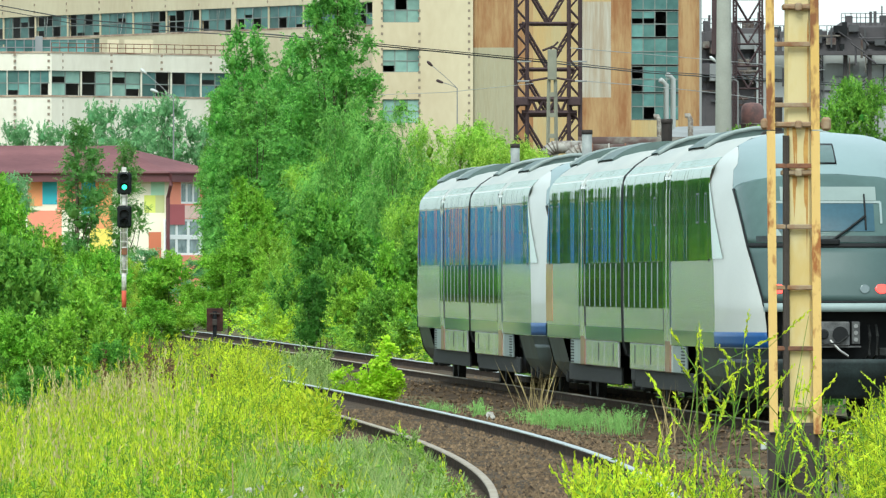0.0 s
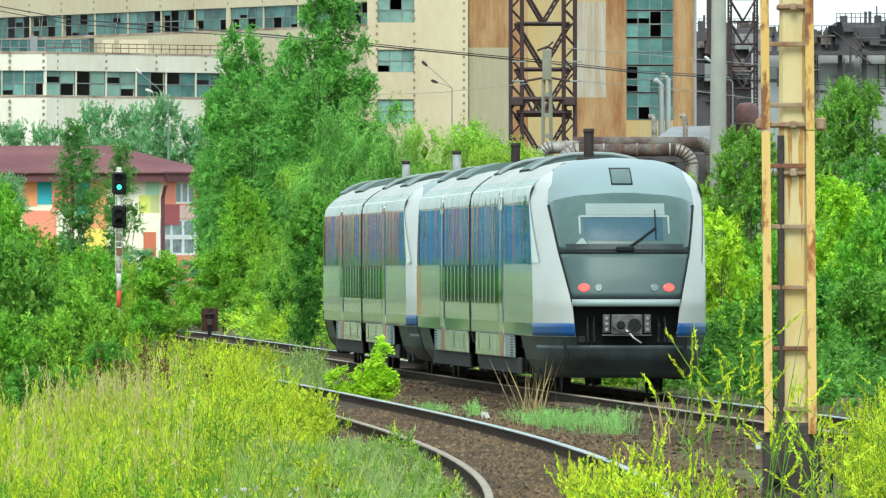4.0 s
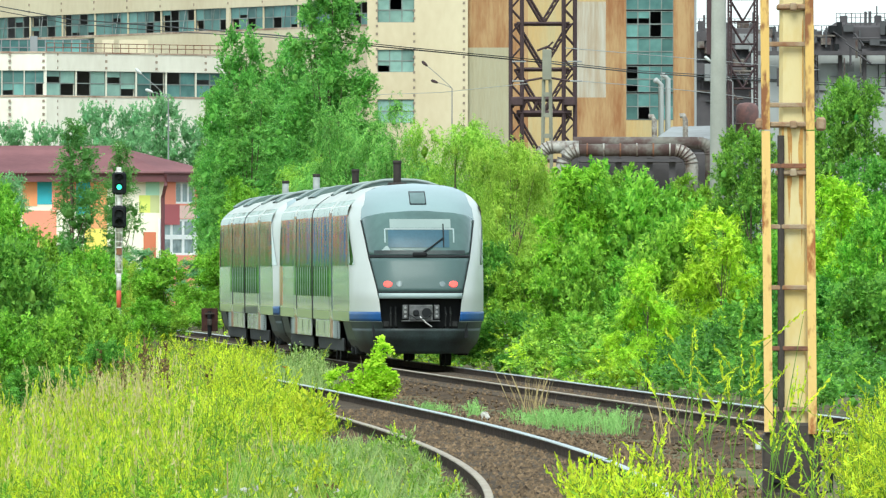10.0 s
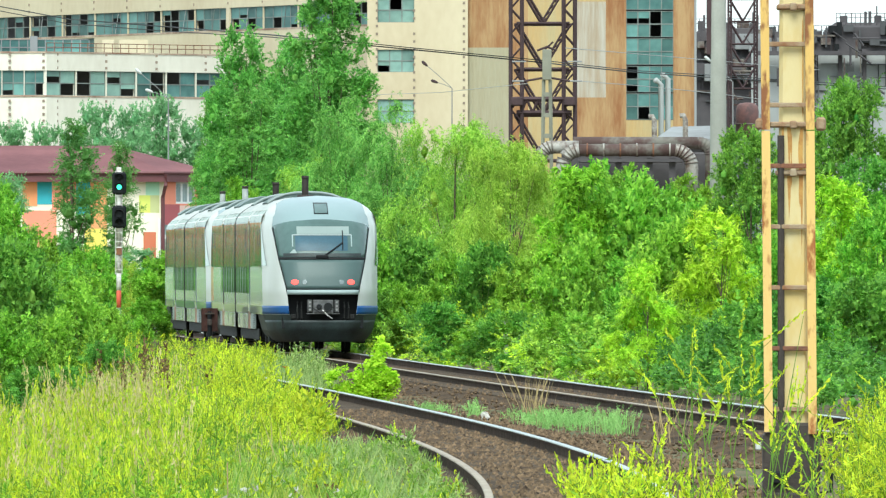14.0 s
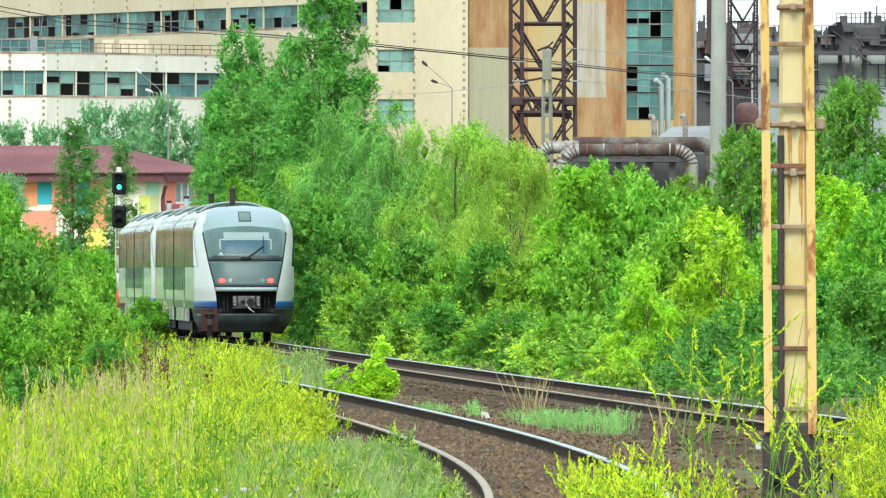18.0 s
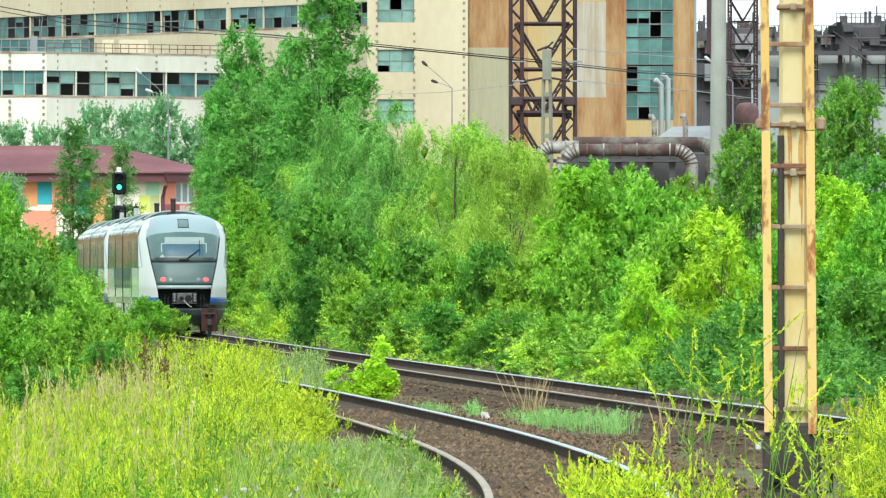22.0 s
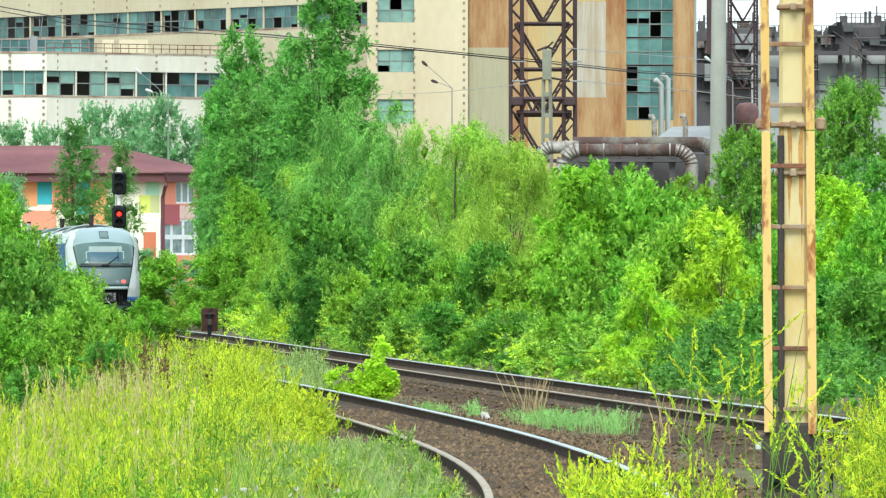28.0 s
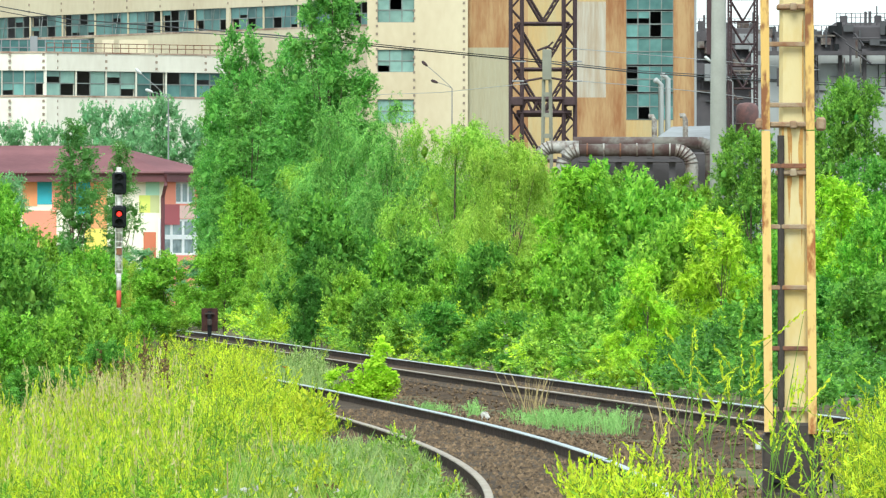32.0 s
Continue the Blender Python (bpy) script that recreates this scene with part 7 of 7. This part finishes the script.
def blades(rng, x, y, z, h, w, lean=0.25, bend=0.45):
    """Grass blades as narrow bent quads that taper to a point."""
    n = len(x)
    a = rng.random(n) * 6.28
    dx, dy = np.cos(a), np.sin(a)
    b = rng.random(n) * 6.28
    wx, wy = np.cos(b) * w, np.sin(b) * w
    l = h * lean * rng.uniform(0.1, 1.2, n)
    v = np.empty((n, 4, 3))
    v[:, 0] = np.c_[x - wx, y - wy, z - 0.03]
    v[:, 1] = np.c_[x + wx, y + wy, z - 0.03]
    v[:, 2] = np.c_[x + dx * l + wx * 0.25, y + dy * l + wy * 0.25, z + h]
    v[:, 3] = np.c_[x + dx * l * bend - wx, y + dy * l * bend - wy, z + h * 0.55]
    return v.reshape(-1, 3)


def zs_of(x, y):
    return np.array([ground_z(a, b) for a, b in zip(x, y)])


def weeds(name, label, rng, x, y, h, flower=0.6, leafy=1.0, leaf=None, big=1.0, spike=1.0):
    """Branching flowering weeds: stems, narrow leaves and yellow flower spikes, as one mass of plants."""
    z = zs_of(x, y)
    st, fl, lf = [], [], []
    for px, py, pz, ph in zip(x, y, z, h):
        lx, ly = rng.normal(0, 0.10, 2) * ph
        top = np.array((px + lx, py + ly, pz + ph))
        base = np.array((px, py, pz - 0.05))
        tips = [(base, top)]
        for _ in range(rng.integers(2, 6)):
            f = rng.uniform(0.35, 0.8)
            s = base + (top - base) * f
            d = np.array((rng.normal(0, 0.16), rng.normal(0, 0.16), rng.uniform(0.14, 0.36))) * ph
            tips.append((s, s + d))
        for s, e in tips:
            w = 0.0045
            st += [s + (-w, 0, 0), s + (w, 0, 0), e + (w * 0.5, 0, 0), e + (-w * 0.5, 0, 0)]
            m = int(rng.integers(7, 13) * leafy)
            for k in range(m):
                f = rng.uniform(0.2, 0.95)
                p = s + (e - s) * f
                q = rng.uniform(0.03, 0.09) * big
                a = rng.random(3) - 0.5
                a[2] += 0.35
                a /= np.linalg.norm(a)
                b = np.cross(a, rng.normal(size=3))
                b /= np.linalg.norm(b) + 1e-9
                lf += [p, p + a * q * 0.5 + b * q * 0.11 * big, p + a * q, p + a * q * 0.5 - b * q * 0.11 * big]
            if rng.random() < flower * 0.55:
                d = (e - s) / np.linalg.norm(e - s)
                ln = rng.uniform(0.10, 0.27) * spike
                for k in range(17):
                    p = e + d * ln * (k / 17 - 0.6) + rng.normal(0, 0.005, 3)
                    q = rng.uniform(0.016, 0.026) * (1.15 - 0.5 * k / 17) * spike
                    a = d * 0.8 + rng.normal(0, 0.30, 3)
                    a /= np.linalg.norm(a)
                    b = np.cross(a, rng.normal(size=3))
                    b *= 0.36 / (np.linalg.norm(b) + 1e-9)
                    fl += [p - a * q, p - b * q, p + a * q, p + b * q]
    t = thing(name, Matrix(), label, "weeds", kind="stuff")
    faces_object("stems", np.array(st), M_STEM, t)
    faces_object("leaves", np.array(lf), leaf or L_WEED, t)
    faces_object("flowers", np.array(fl), L_YELLOW, t, "small yellow flowers")


def verge():
    rng = np.random.default_rng(31)
    # west verge: meadow grass up to the side track
    n = 78000
    y = 104 + (300 - 104) * rng.random(n) ** 1.7
    left, right = -(y * 0.0325 + 0.6), np.array([side_x(v) for v in y]) - 1.0
    x = left + (right - left) * rng.random(n)
    patch = np.array([noise.noise((a * 0.8, b * 0.25, 7)) for a, b in zip(x, y)])
    edge = np.clip((right - x) / 1.0, 0.15, 1)
    h = (0.30 + 0.24 * patch) * edge * rng.uniform(0.5, 1.35, n)
    h = np.maximum(h, 0.08)
    tone = np.array([noise.noise((a * 1.3, b * 0.35, 41)) for a, b in zip(x, y)]) + rng.normal(0, 0.12, n)
    for m, sel, lab in ((L_GRASS, tone > 0.0, "long yellow-green meadow grass on the verge"), (L_MEADOW, tone <= 0.0, "darker green meadow grass on the verge")):
        a, b = x[sel], y[sel]
        g = faces_object("meadow_grass", blades(rng, a, b, zs_of(a, b), h[sel], rng.uniform(0.0012, 0.0038, len(a)), 0.40), m)
        tagged(g, lab, "grass", kind="stuff")
    sel = rng.choice(np.flatnonzero((x < -1.5) & (y > 135)), 2600)
    sx, sy = x[sel] + rng.normal(0, 0.1, 2600), y[sel]
    sh = (0.45 + 0.3 * rng.random(2600)) * edge[sel]
    dx, dy = rng.normal(-4.183, 0.5, 1700), rng.normal(196, 9.0, 1700)
    sx, sy, sh = np.r_[sx, dx], np.r_[sy, dy], np.r_[sh, rng.uniform(0.4, 1.0, 1700)]
    g = faces_object("dry_grass", blades(rng, sx, sy, zs_of(sx, sy), sh, rng.uniform(0.002, 0.0045, len(sx)), 0.3, 0.53), L_DRY)
    tagged(g, "dry straw-coloured grass stalks among the meadow", "grass", kind="stuff")
    # tall seeding grass with loose pale panicles
    k = 1900
    y = np.where(rng.random(k) < 0.5, 112 + 50 * rng.random(k), rng.normal(178, 9, k))
    x = np.where(y < 163, y * (-0.0335 + 0.0150 * rng.random(k) ** 1.2), y * rng.normal(-0.0240, 0.0028, k))
    patch = np.array([noise.noise((a * 1.1, b * 0.15, 71)) for a, b in zip(x, y)])
    z, h = zs_of(x, y), rng.uniform(0.38, 0.92, k) * (1 + 0.9 * patch)
    lean = rng.normal(0, 0.16, (k, 2)) * h[:, None]
    tip = np.c_[x + lean[:, 0], y + lean[:, 1], z + h]
    w = 0.0022
    stem = np.stack([np.c_[x - w, y, z], np.c_[x + w, y, z], tip + (w, 0, 0), tip - (w, 0, 0)], 1).reshape(-1, 3)
    per = 11
    t = np.repeat(np.arange(k), per)
    f = np.tile(np.arange(per), k) / per
    c = tip[t] - np.c_[lean, h][t] * (f * 0.28)[:, None] + rng.normal(0, 1, (k * per, 3)) * (0.006 + 0.02 * f)[:, None]
    d = rng.normal(0, 0.010, (k * per, 3)) + np.array((0, 0, 0.030))
    q = np.cross(d, rng.normal(size=(k * per, 3)))
    q *= 0.008 / (np.linalg.norm(q, axis=1)[:, None] + 1e-9)
    head = np.stack([c - d, c - q, c + d, c + q], 1)
    g = thing("seeding_grass", Matrix(), "tall seeding grass with pale panicles on the verge", "grass", kind="stuff")
    faces_object("stalks", stem, L_GRASS, g)
    pale = rng.random(k)[t] < np.where(y < 163, 0.2, 0.7)[t]
    faces_object("panicles", head[pale].reshape(-1, 3), L_DRY, g, "straw-coloured seed heads")
    faces_object("panicles", head[~pale].reshape(-1, 3), L_WEED, g, "lime-green seed heads")
    k = 1300
    y = 105 + 55 * rng.random(k) ** 1.2
    x = y * (-0.033 + 0.0165 * rng.random(k) ** 1.2)
    h = rng.uniform(0.30, 0.60, k) * np.array([1 + 0.8 * noise.noise((a * 1.2, b * 0.2, 53)) for a, b in zip(x, y)])
    weeds("leafy_weeds", "bushy lime-green leafy weeds on the near verge", rng, x[::2], y[::2], h[::2], 0.55, 1.5)
    weeds("leafy_weeds", "bushy mid-green leafy weeds on the near verge", rng, x[1::2], y[1::2], h[1::2], 0.1, 1.5, L_HERB)
    k = 12000
    y = 108 + 46 * rng.random(k) ** 1.3
    sx = np.array([side_x(v) for v in y])
    x = sx - 0.80 - 2.7 * rng.random(k) ** 1.2
    patch = np.array([noise.noise((a * 0.7, b * 0.2, 27)) for a, b in zip(x, y)])
    h = (0.24 + 0.16 * patch) * rng.uniform(0.5, 1.5, k) * np.clip((sx - 0.7 - x) / 0.7, 0.55, 1)
    thin = patch > -0.16 + 0.2 * rng.random(k)
    x, y, h, k = x[thin], y[thin], h[thin], int(thin.sum())
    g = faces_object("feathery_grass", blades(rng, x, y, zs_of(x, y), h, rng.uniform(0.0014, 0.0034, k), 0.5), L_FEATHER)
    tagged(g, "pale grey-green feathery grass at the edge of the side track", "grass", kind="stuff")
    m = 1000
    y = 106 + 44 * rng.random(m)
    x = np.array([side_x(v) for v in y]) - 0.95 - 2.3 * rng.random(m)
    h = rng.uniform(0.14, 0.36, m) * np.array([1 + 0.7 * noise.noise((a * 1.4, b * 0.3, 83)) for a, b in zip(x, y)])
    weeds("green_herbs", "low grey-green herbs and small yellow flowers beside the side track", rng, x[::2], y[::2], h[::2], 0.2, 1.5, L_FEATHER)
    weeds("green_herbs", "low fresh green herbs beside the side track", rng, x[1::2], y[1::2], h[1::2], 0.15, 1.4, L_MEADOW)
    m = 1500
    y = 108 + 150 * rng.random(m) ** 1.3
    left, right = -(y * 0.0325 + 0.4), np.array([side_x(v) for v in y]) - 1.5
    x = left + (right - left) * (1 - rng.random(m) ** 1.5 * 0.98)
    near = (y < 150) & (x > -1.9 - (150 - y) * 0.005)
    x, y = np.where(near & (rng.random(m) < 0.75), left + 0.6 * rng.random(m), x), y
    h = rng.uniform(0.45, 0.9, m) * np.array([1 + 0.7 * noise.noise((a * 0.9, b * 0.12, 3)) for a, b in zip(x, y)]) * np.clip((right - x) / 1.2 + 0.25, 0.3, 1) * np.interp(y, [110, 170, 210], [0.6, 1.0, 1.25])
    h *= np.interp(x / y, [-0.0245, -0.0195], [0.5, 1.0])
    weeds("flowering_weeds", "tall yellow-flowering weeds on the verge", rng, x[::2], y[::2], h[::2], 0.35)
    weeds("green_herbs", "mid-green leafy herbs among the meadow grass", rng, x[1::2], y[1::2], h[1::2] * 0.9, 0.1, 1.2, L_HERB)
    m = 520
    y = rng.uniform(150, 212, m)
    x = y * rng.uniform(-0.0205, -0.0105, m)
    sx = np.array([side_x(v) for v in y])
    x = np.minimum(x, sx - 1.3)
    weeds("flowering_weeds", "bushy yellow-green flowering weeds on the verge", rng, x, y, rng.uniform(0.5, 0.9, m) * np.interp(y, [150, 190], [0.7, 1.1]), 1.1, 1.2)
    m = 110
    y = rng.normal(165, 5, m)
    x = y * np.minimum(rng.normal(-0.0102, 0.0009, m), -0.0091)
    weeds("flowering_weeds", "lime-green weeds leaning over the rail", rng, np.minimum(x, np.array([side_x(v) for v in y]) - 0.85), y, rng.uniform(0.3, 0.78, m), 0.9, 0.9, None, 1.5)
    m = 700
    y = rng.uniform(168, 262, m)
    sx = np.array([side_x(v) for v in y])
    x = sx - 1.0 - np.abs(rng.normal(0, 1.0, m))
    h = rng.uniform(0.55, 0.95, m) * np.interp(y, [168, 190, 240], [0.45, 0.85, 1.15])
    weeds("flowering_weeds", "yellow-flowering weeds crowding the side track", rng, x, y, h, 0.3, 0.55)
    for cx, cy, k in ((-4.30, 203.0, 7), (-4.55, 205.0, 4), (-3.75, 188.0, 6), (-3.95, 182.0, 5), (-0.88, 118.0, 4)):
        x, y = rng.normal(cx, 0.34, k), rng.normal(cy, 2.5, k)
        z = zs_of(x, y)
        v = []
        for px, py, pz in zip(x, y, z):
            hh = rng.uniform(0.8, 1.45) if cy > 150 else rng.uniform(0.25, 0.4)
            arms = [(rng.normal(0, 0.10), rng.uniform(0.4, 0.75)) for _ in range(5)] + [(0.0, 0.3)]
            for j in range(64):
                side, low = arms[j % 6]
                f = rng.uniform(low, 1.0) * (1.0 if low < 0.4 else 0.92)
                c = np.array((px + side * (f - low) / (1 - low), py, pz + hh * f)) + rng.normal(0, 0.012, 3)
                a, b = rng.normal(size=3) * 0.016 + np.array((0, 0, 0.012)), rng.normal(size=3) * 0.012
                v += [c - a, c - b, c + a, c + b]
        g = faces_object("dock_weeds", np.array(v), L_DOCK)
        tagged(g, "russet seeding dock weeds on the verge", "weeds", kind="stuff")
    tagged(part("dead_stem", tube(bmesh.new(), [(-1.80, 116, ground_z(-1.80, 116) - 0.05), (-1.79, 116, ground_z(-1.8, 116) + 0.34), (-1.795, 116, ground_z(-1.8, 116) + 0.62)], 0.006, 5), M_STRAW, None), "single thin dead weed stem in the grass", "weed stem")
    # one poppy and a pale stone between the tracks
    px, py, pz = (-2.669, 236, 0.365)
    v = []
    for k in range(5):
        a = 1.26 * k
        c, s = math.cos(a) * 0.045, math.sin(a) * 0.045
        v += [(px, py, pz), (px + c - s * 0.5, py + s + c * 0.5, pz + 0.03), (px + c * 1.1, py + s * 1.1, pz + 0.04), (px + c + s * 0.5, py + s - c * 0.5, pz + 0.03)]
    poppy = thing("poppy", Matrix(), "single red poppy between the tracks", "flower")
    faces_object("petals", np.array(v), M_POPPY, poppy)
    part("stem", tube(bmesh.new(), [(px, py, ground_z(px, py)), (px + 0.02, py, pz)], 0.005, 5), M_STEM, poppy)
    sx, sy = 0.621, 207.0
    bm = bmesh.new()
    bmesh.ops.create_icosphere(bm, subdivisions=2, radius=1, matrix=pose(sx, sy, ground_z(sx, sy) + 0.05) @ Matrix.Diagonal((0.075, 0.06, 0.07, 1)))
    rs = random.Random(9)
    for q in bm.verts:
        q.co += Vector((rs.uniform(-1, 1), rs.uniform(-1, 1), rs.uniform(-1, 1))) * 0.012
    tagged(part("pale_stone", bm, M_SIGWHITE, None), "pale broken stone lying on the gravel between the tracks", "stone")
    # between the tracks
    for cx, cy, rx, ry, hh, k in ((1.654, 203.0, 0.62, 9.0, 0.15, 2600), (-0.122, 214.0, 0.30, 9.0, 0.10, 500), (0.453, 207.0, 0.13, 1.0, 0.22, 240),
                                  (-3.016, 262.0, 0.85, 30.0, 0.34, 4500), (-4.426, 300.0, 0.9, 34.0, 0.38, 4500), (2.351, 195.0, 0.3, 4.0, 0.25, 900)):
        x, y = cx + rx * 0.5 * rng.normal(0, 1, k), rng.normal(cy, ry * 0.4, k)
        if hh < 0.3:
            # low clumps of small leaves with a few blades
            a, b = x[::20], y[::20]
            cs = np.c_[a, b, zs_of(a, b) + hh * rng.uniform(0.2, 0.9, len(a))]
            g = faces_object("low_weeds", leaves_on(rng, cs, np.full(len(a), hh * 0.55), k * 2, 0.034, 0.4, -0.6), L_MINT, None, "", 3)
            tagged(g, "low grey-green weeds on the gravel between the tracks", "weeds", kind="stuff")
            x, y, k = x[::4], y[::4], len(x[::4])
        g = faces_object("grass_tuft", blades(rng, x, y, zs_of(x, y) + 0.05, hh * rng.uniform(0.4, 1.3, k), rng.uniform(0.0015, 0.004, k), 0.35), L_MINT if hh < 0.3 else L_FEATHER if hh < 0.36 else L_GRASS)
        tagged(g, "fresh green grass tuft between the tracks", "grass", kind="stuff")
    m = 520
    y = rng.uniform(232, 335, m)
    f = rng.uniform(0.25, 0.62, m)
    x = np.array([side_x(v) * (1 - q) + main_x(v) * q for v, q in zip(y, f)])
    far, h = x / y < -0.0118, rng.uniform(0.3, 0.7, m)
    weeds("flowering_weeds", "yellow-flowering weeds between the two tracks", rng, x[far], y[far], h[far], 0.4, 0.8)
    near = ~far & (x / y < -0.0086)
    weeds("green_herbs", "grey-green feathery herbs between the two tracks", rng, x[near], y[near], h[near] * 1.1, 0.05, 1.6, L_FEATHER)
    for cx, cy, k, hh in ((1.303, 206.0, 46, 0.88), (2.375, 198.0, 22, 0.40), (3.044, 185.0, 22, 0.8)):
        x, y = rng.normal(cx, 0.13, k), rng.normal(cy, 0.4, k)
        g = faces_object("dry_stalks", blades(rng, x, y, zs_of(x, y), hh * rng.uniform(0.6, 1.15, k), np.full(k, 0.0042), 0.4, 0.53), M_STRAW)
        tagged(g, "dry straw grass stalks between the tracks", "grass", kind="stuff")
    # east of the side track: tall mustard weeds in front of the mast
    m = 36
    u = rng.random(m) ** 0.8
    y = rng.uniform(106, 119, m)
    x = 0.95 + 2.5 * u + (y - 112) * 0.02
    h = rng.uniform(0.45, 1.0, m) * (0.45 + 1.45 * np.exp(-((u - 0.55) / 0.28) ** 2))
    weeds("flowering_weeds", "tall sparse yellow-flowering weeds before the mast", rng, x, y, h, 1.6, 0.3, L_HERB, 1.0, 1.3)
    m = 75
    y = rng.uniform(106, 114, m)
    x = rng.uniform(0.95, 2.3, m)
    weeds("flowering_weeds", "short bright flowering weeds beside the rail", rng, x, y, rng.uniform(0.22, 0.6, m), 1.5, 0.4, L_HERB, 1.0, 1.35)
    k = 46
    x, y = rng.normal(-1.75, 0.35, k), rng.uniform(108, 126, k)
    z = zs_of(x, y) + rng.uniform(0.2, 0.42, k)
    v = []
    for c in np.c_[x, y, z]:
        for _ in range(4):
            a, b = rng.normal(size=3) * 0.014, rng.normal(size=3) * 0.014
            o = c + rng.normal(0, 0.012, 3)
            v += [o - a, o - b, o + a, o + b]
    tagged(faces_object("white_flowers", np.array(v), M_SIGWHITE), "small white flower heads in the meadow grass", "flowers", kind="stuff")
    m = 400
    y = rng.uniform(112, 128, m)
    x = (0.0270 + 0.0062 * rng.random(m)) * y + rng.normal(0, 0.10, m) + 0.36
    h = rng.uniform(0.7, 1.35, m) * np.clip(0.75 + (x - 3.5) * 0.5, 0.6, 1.1)
    weeds("flowering_weeds", "dense yellow-flowering weeds beside the mast", rng, x[::2], y[::2], h[::2], 1.0, 1.2)
    weeds("green_herbs", "feathery green herbs beside the mast", rng, x[1::2], y[1::2], h[1::2] * 0.95, 0.6, 1.6, L_WEED)
    n = 16000
    y = rng.uniform(110, 190, n)
    sx = np.array([side_x(v) for v in y])
    x = sx + 1.5 + np.abs(rng.normal(0, 1.2, n))
    patch = np.array([noise.noise((a * 1.1, b * 0.3, 17)) for a, b in zip(x, y)])
    keep = (y < 124) & ((patch > 0.25) | (rng.random(n) < 0.2))
    x, y, patch = x[keep], y[keep], patch[keep]
    g = faces_object("verge_grass", blades(rng, x, y, zs_of(x, y), (0.16 + 0.2 * np.abs(patch)) * rng.uniform(0.5, 1.4, len(x)), rng.uniform(0.003, 0.008, len(x)), 0.4), L_GRASS)
    tagged(g, "patchy green grass beside the ballast", "grass", kind="stuff")
    # brambles filling the foot of the shrubs along the main track
    k = 330
    y = rng.uniform(192, 470, k)
    x = np.array([main_x(v) for v in y]) + 2.2 + np.abs(rng.normal(0, 1.3, k))
    clear = (np.abs(x / y - 1.345 / 299) > 0.0004) | (y > 299)
    x, y = x[clear], y[clear]
    k = len(x)
    z = zs_of(x, y)
    t = thing("brambles", Matrix(), "low green brambles and seedlings along the main track", "undergrowth", kind="stuff")
    # nearer brambles take the two darker leaf colours
    near, kind = y < 258, rng.random(k)
    for m, sel in ((L_BUSH, ~near & (kind < 0.5)), (L_DARK, (near & (kind < 0.5)) | (~near & (kind > 0.8))), (L_LIME, ~near & (kind >= 0.5) & (kind <= 0.8)), (L_SHADE, near & (kind >= 0.5))):
        cs = np.c_[x[sel], y[sel], z[sel] + rng.uniform(0.15, 0.75, len(x[sel]))]
        rs = rng.uniform(0.28, 0.6, len(cs))
        if m is not L_LIME:
            core([tuple(c) for c in cs], rs, m, t, random.Random(7), 0.22)
        faces_object("bramble_leaves", leaves_on(rng, cs, rs, 320 * len(cs), 0.095, 0.7, 0.2), m, t, "", 3)


verge()



# ---- the run of the train and the change of the signal ----
def travelled(t):
    """Distance of the tail along the main track since the start."""
    return 9.5991 * t + 0.10865 * t * t


def track_pose(run):
    """Pose on the main track at a distance run beyond the start, by stepping along the curve."""
    y = 185.48
    y += run * 0.99866
    for _ in range(2):
        n = 24
        length = sum(math.hypot(main_x(185.48 + (y - 185.48) * (k + 1) / n) - main_x(185.48 + (y - 185.48) * k / n), (y - 185.48) / n) for k in range(n))
        y += run - length
    lean, drop = main_x(y + 2 * HALF) - main_x(y), main_z(y + 2 * HALF) - main_z(y)
    return pose(main_x(y), y, main_z(y), math.degrees(math.atan2(drop, 2 * HALF)), 0, math.degrees(-math.atan2(lean, 2 * HALF)))


def motions():
    times = [0.5 * k for k in range(65)]
    walk(unit_rear, [(t, track_pose(travelled(t))) for t in times])
    walk(unit_front, [(t, track_pose(travelled(t) + 42.0)) for t in times])
    for w, y in WHEELSETS:
        walk(w, [(k / 30, pose(0, y, 0.385, math.degrees(-travelled(k / 30) / 0.385) % 360)) for k in range(961)])
    # each added vane slides before its lit lens or back into the head
    for vane, z, seq in ((green_shutter, VANE_Z[0], (1, 1, 0, 0)), (red_shutter, VANE_Z[1], (0, 0, 1, 1))):
        spots = (pose(0, -0.19, z), pose(0.13, 0.05, z - 0.02))
        walk(vane, [(t, spots[k]) for t, k in zip((0, 26.2, 26.6, 32), seq)])


motions()
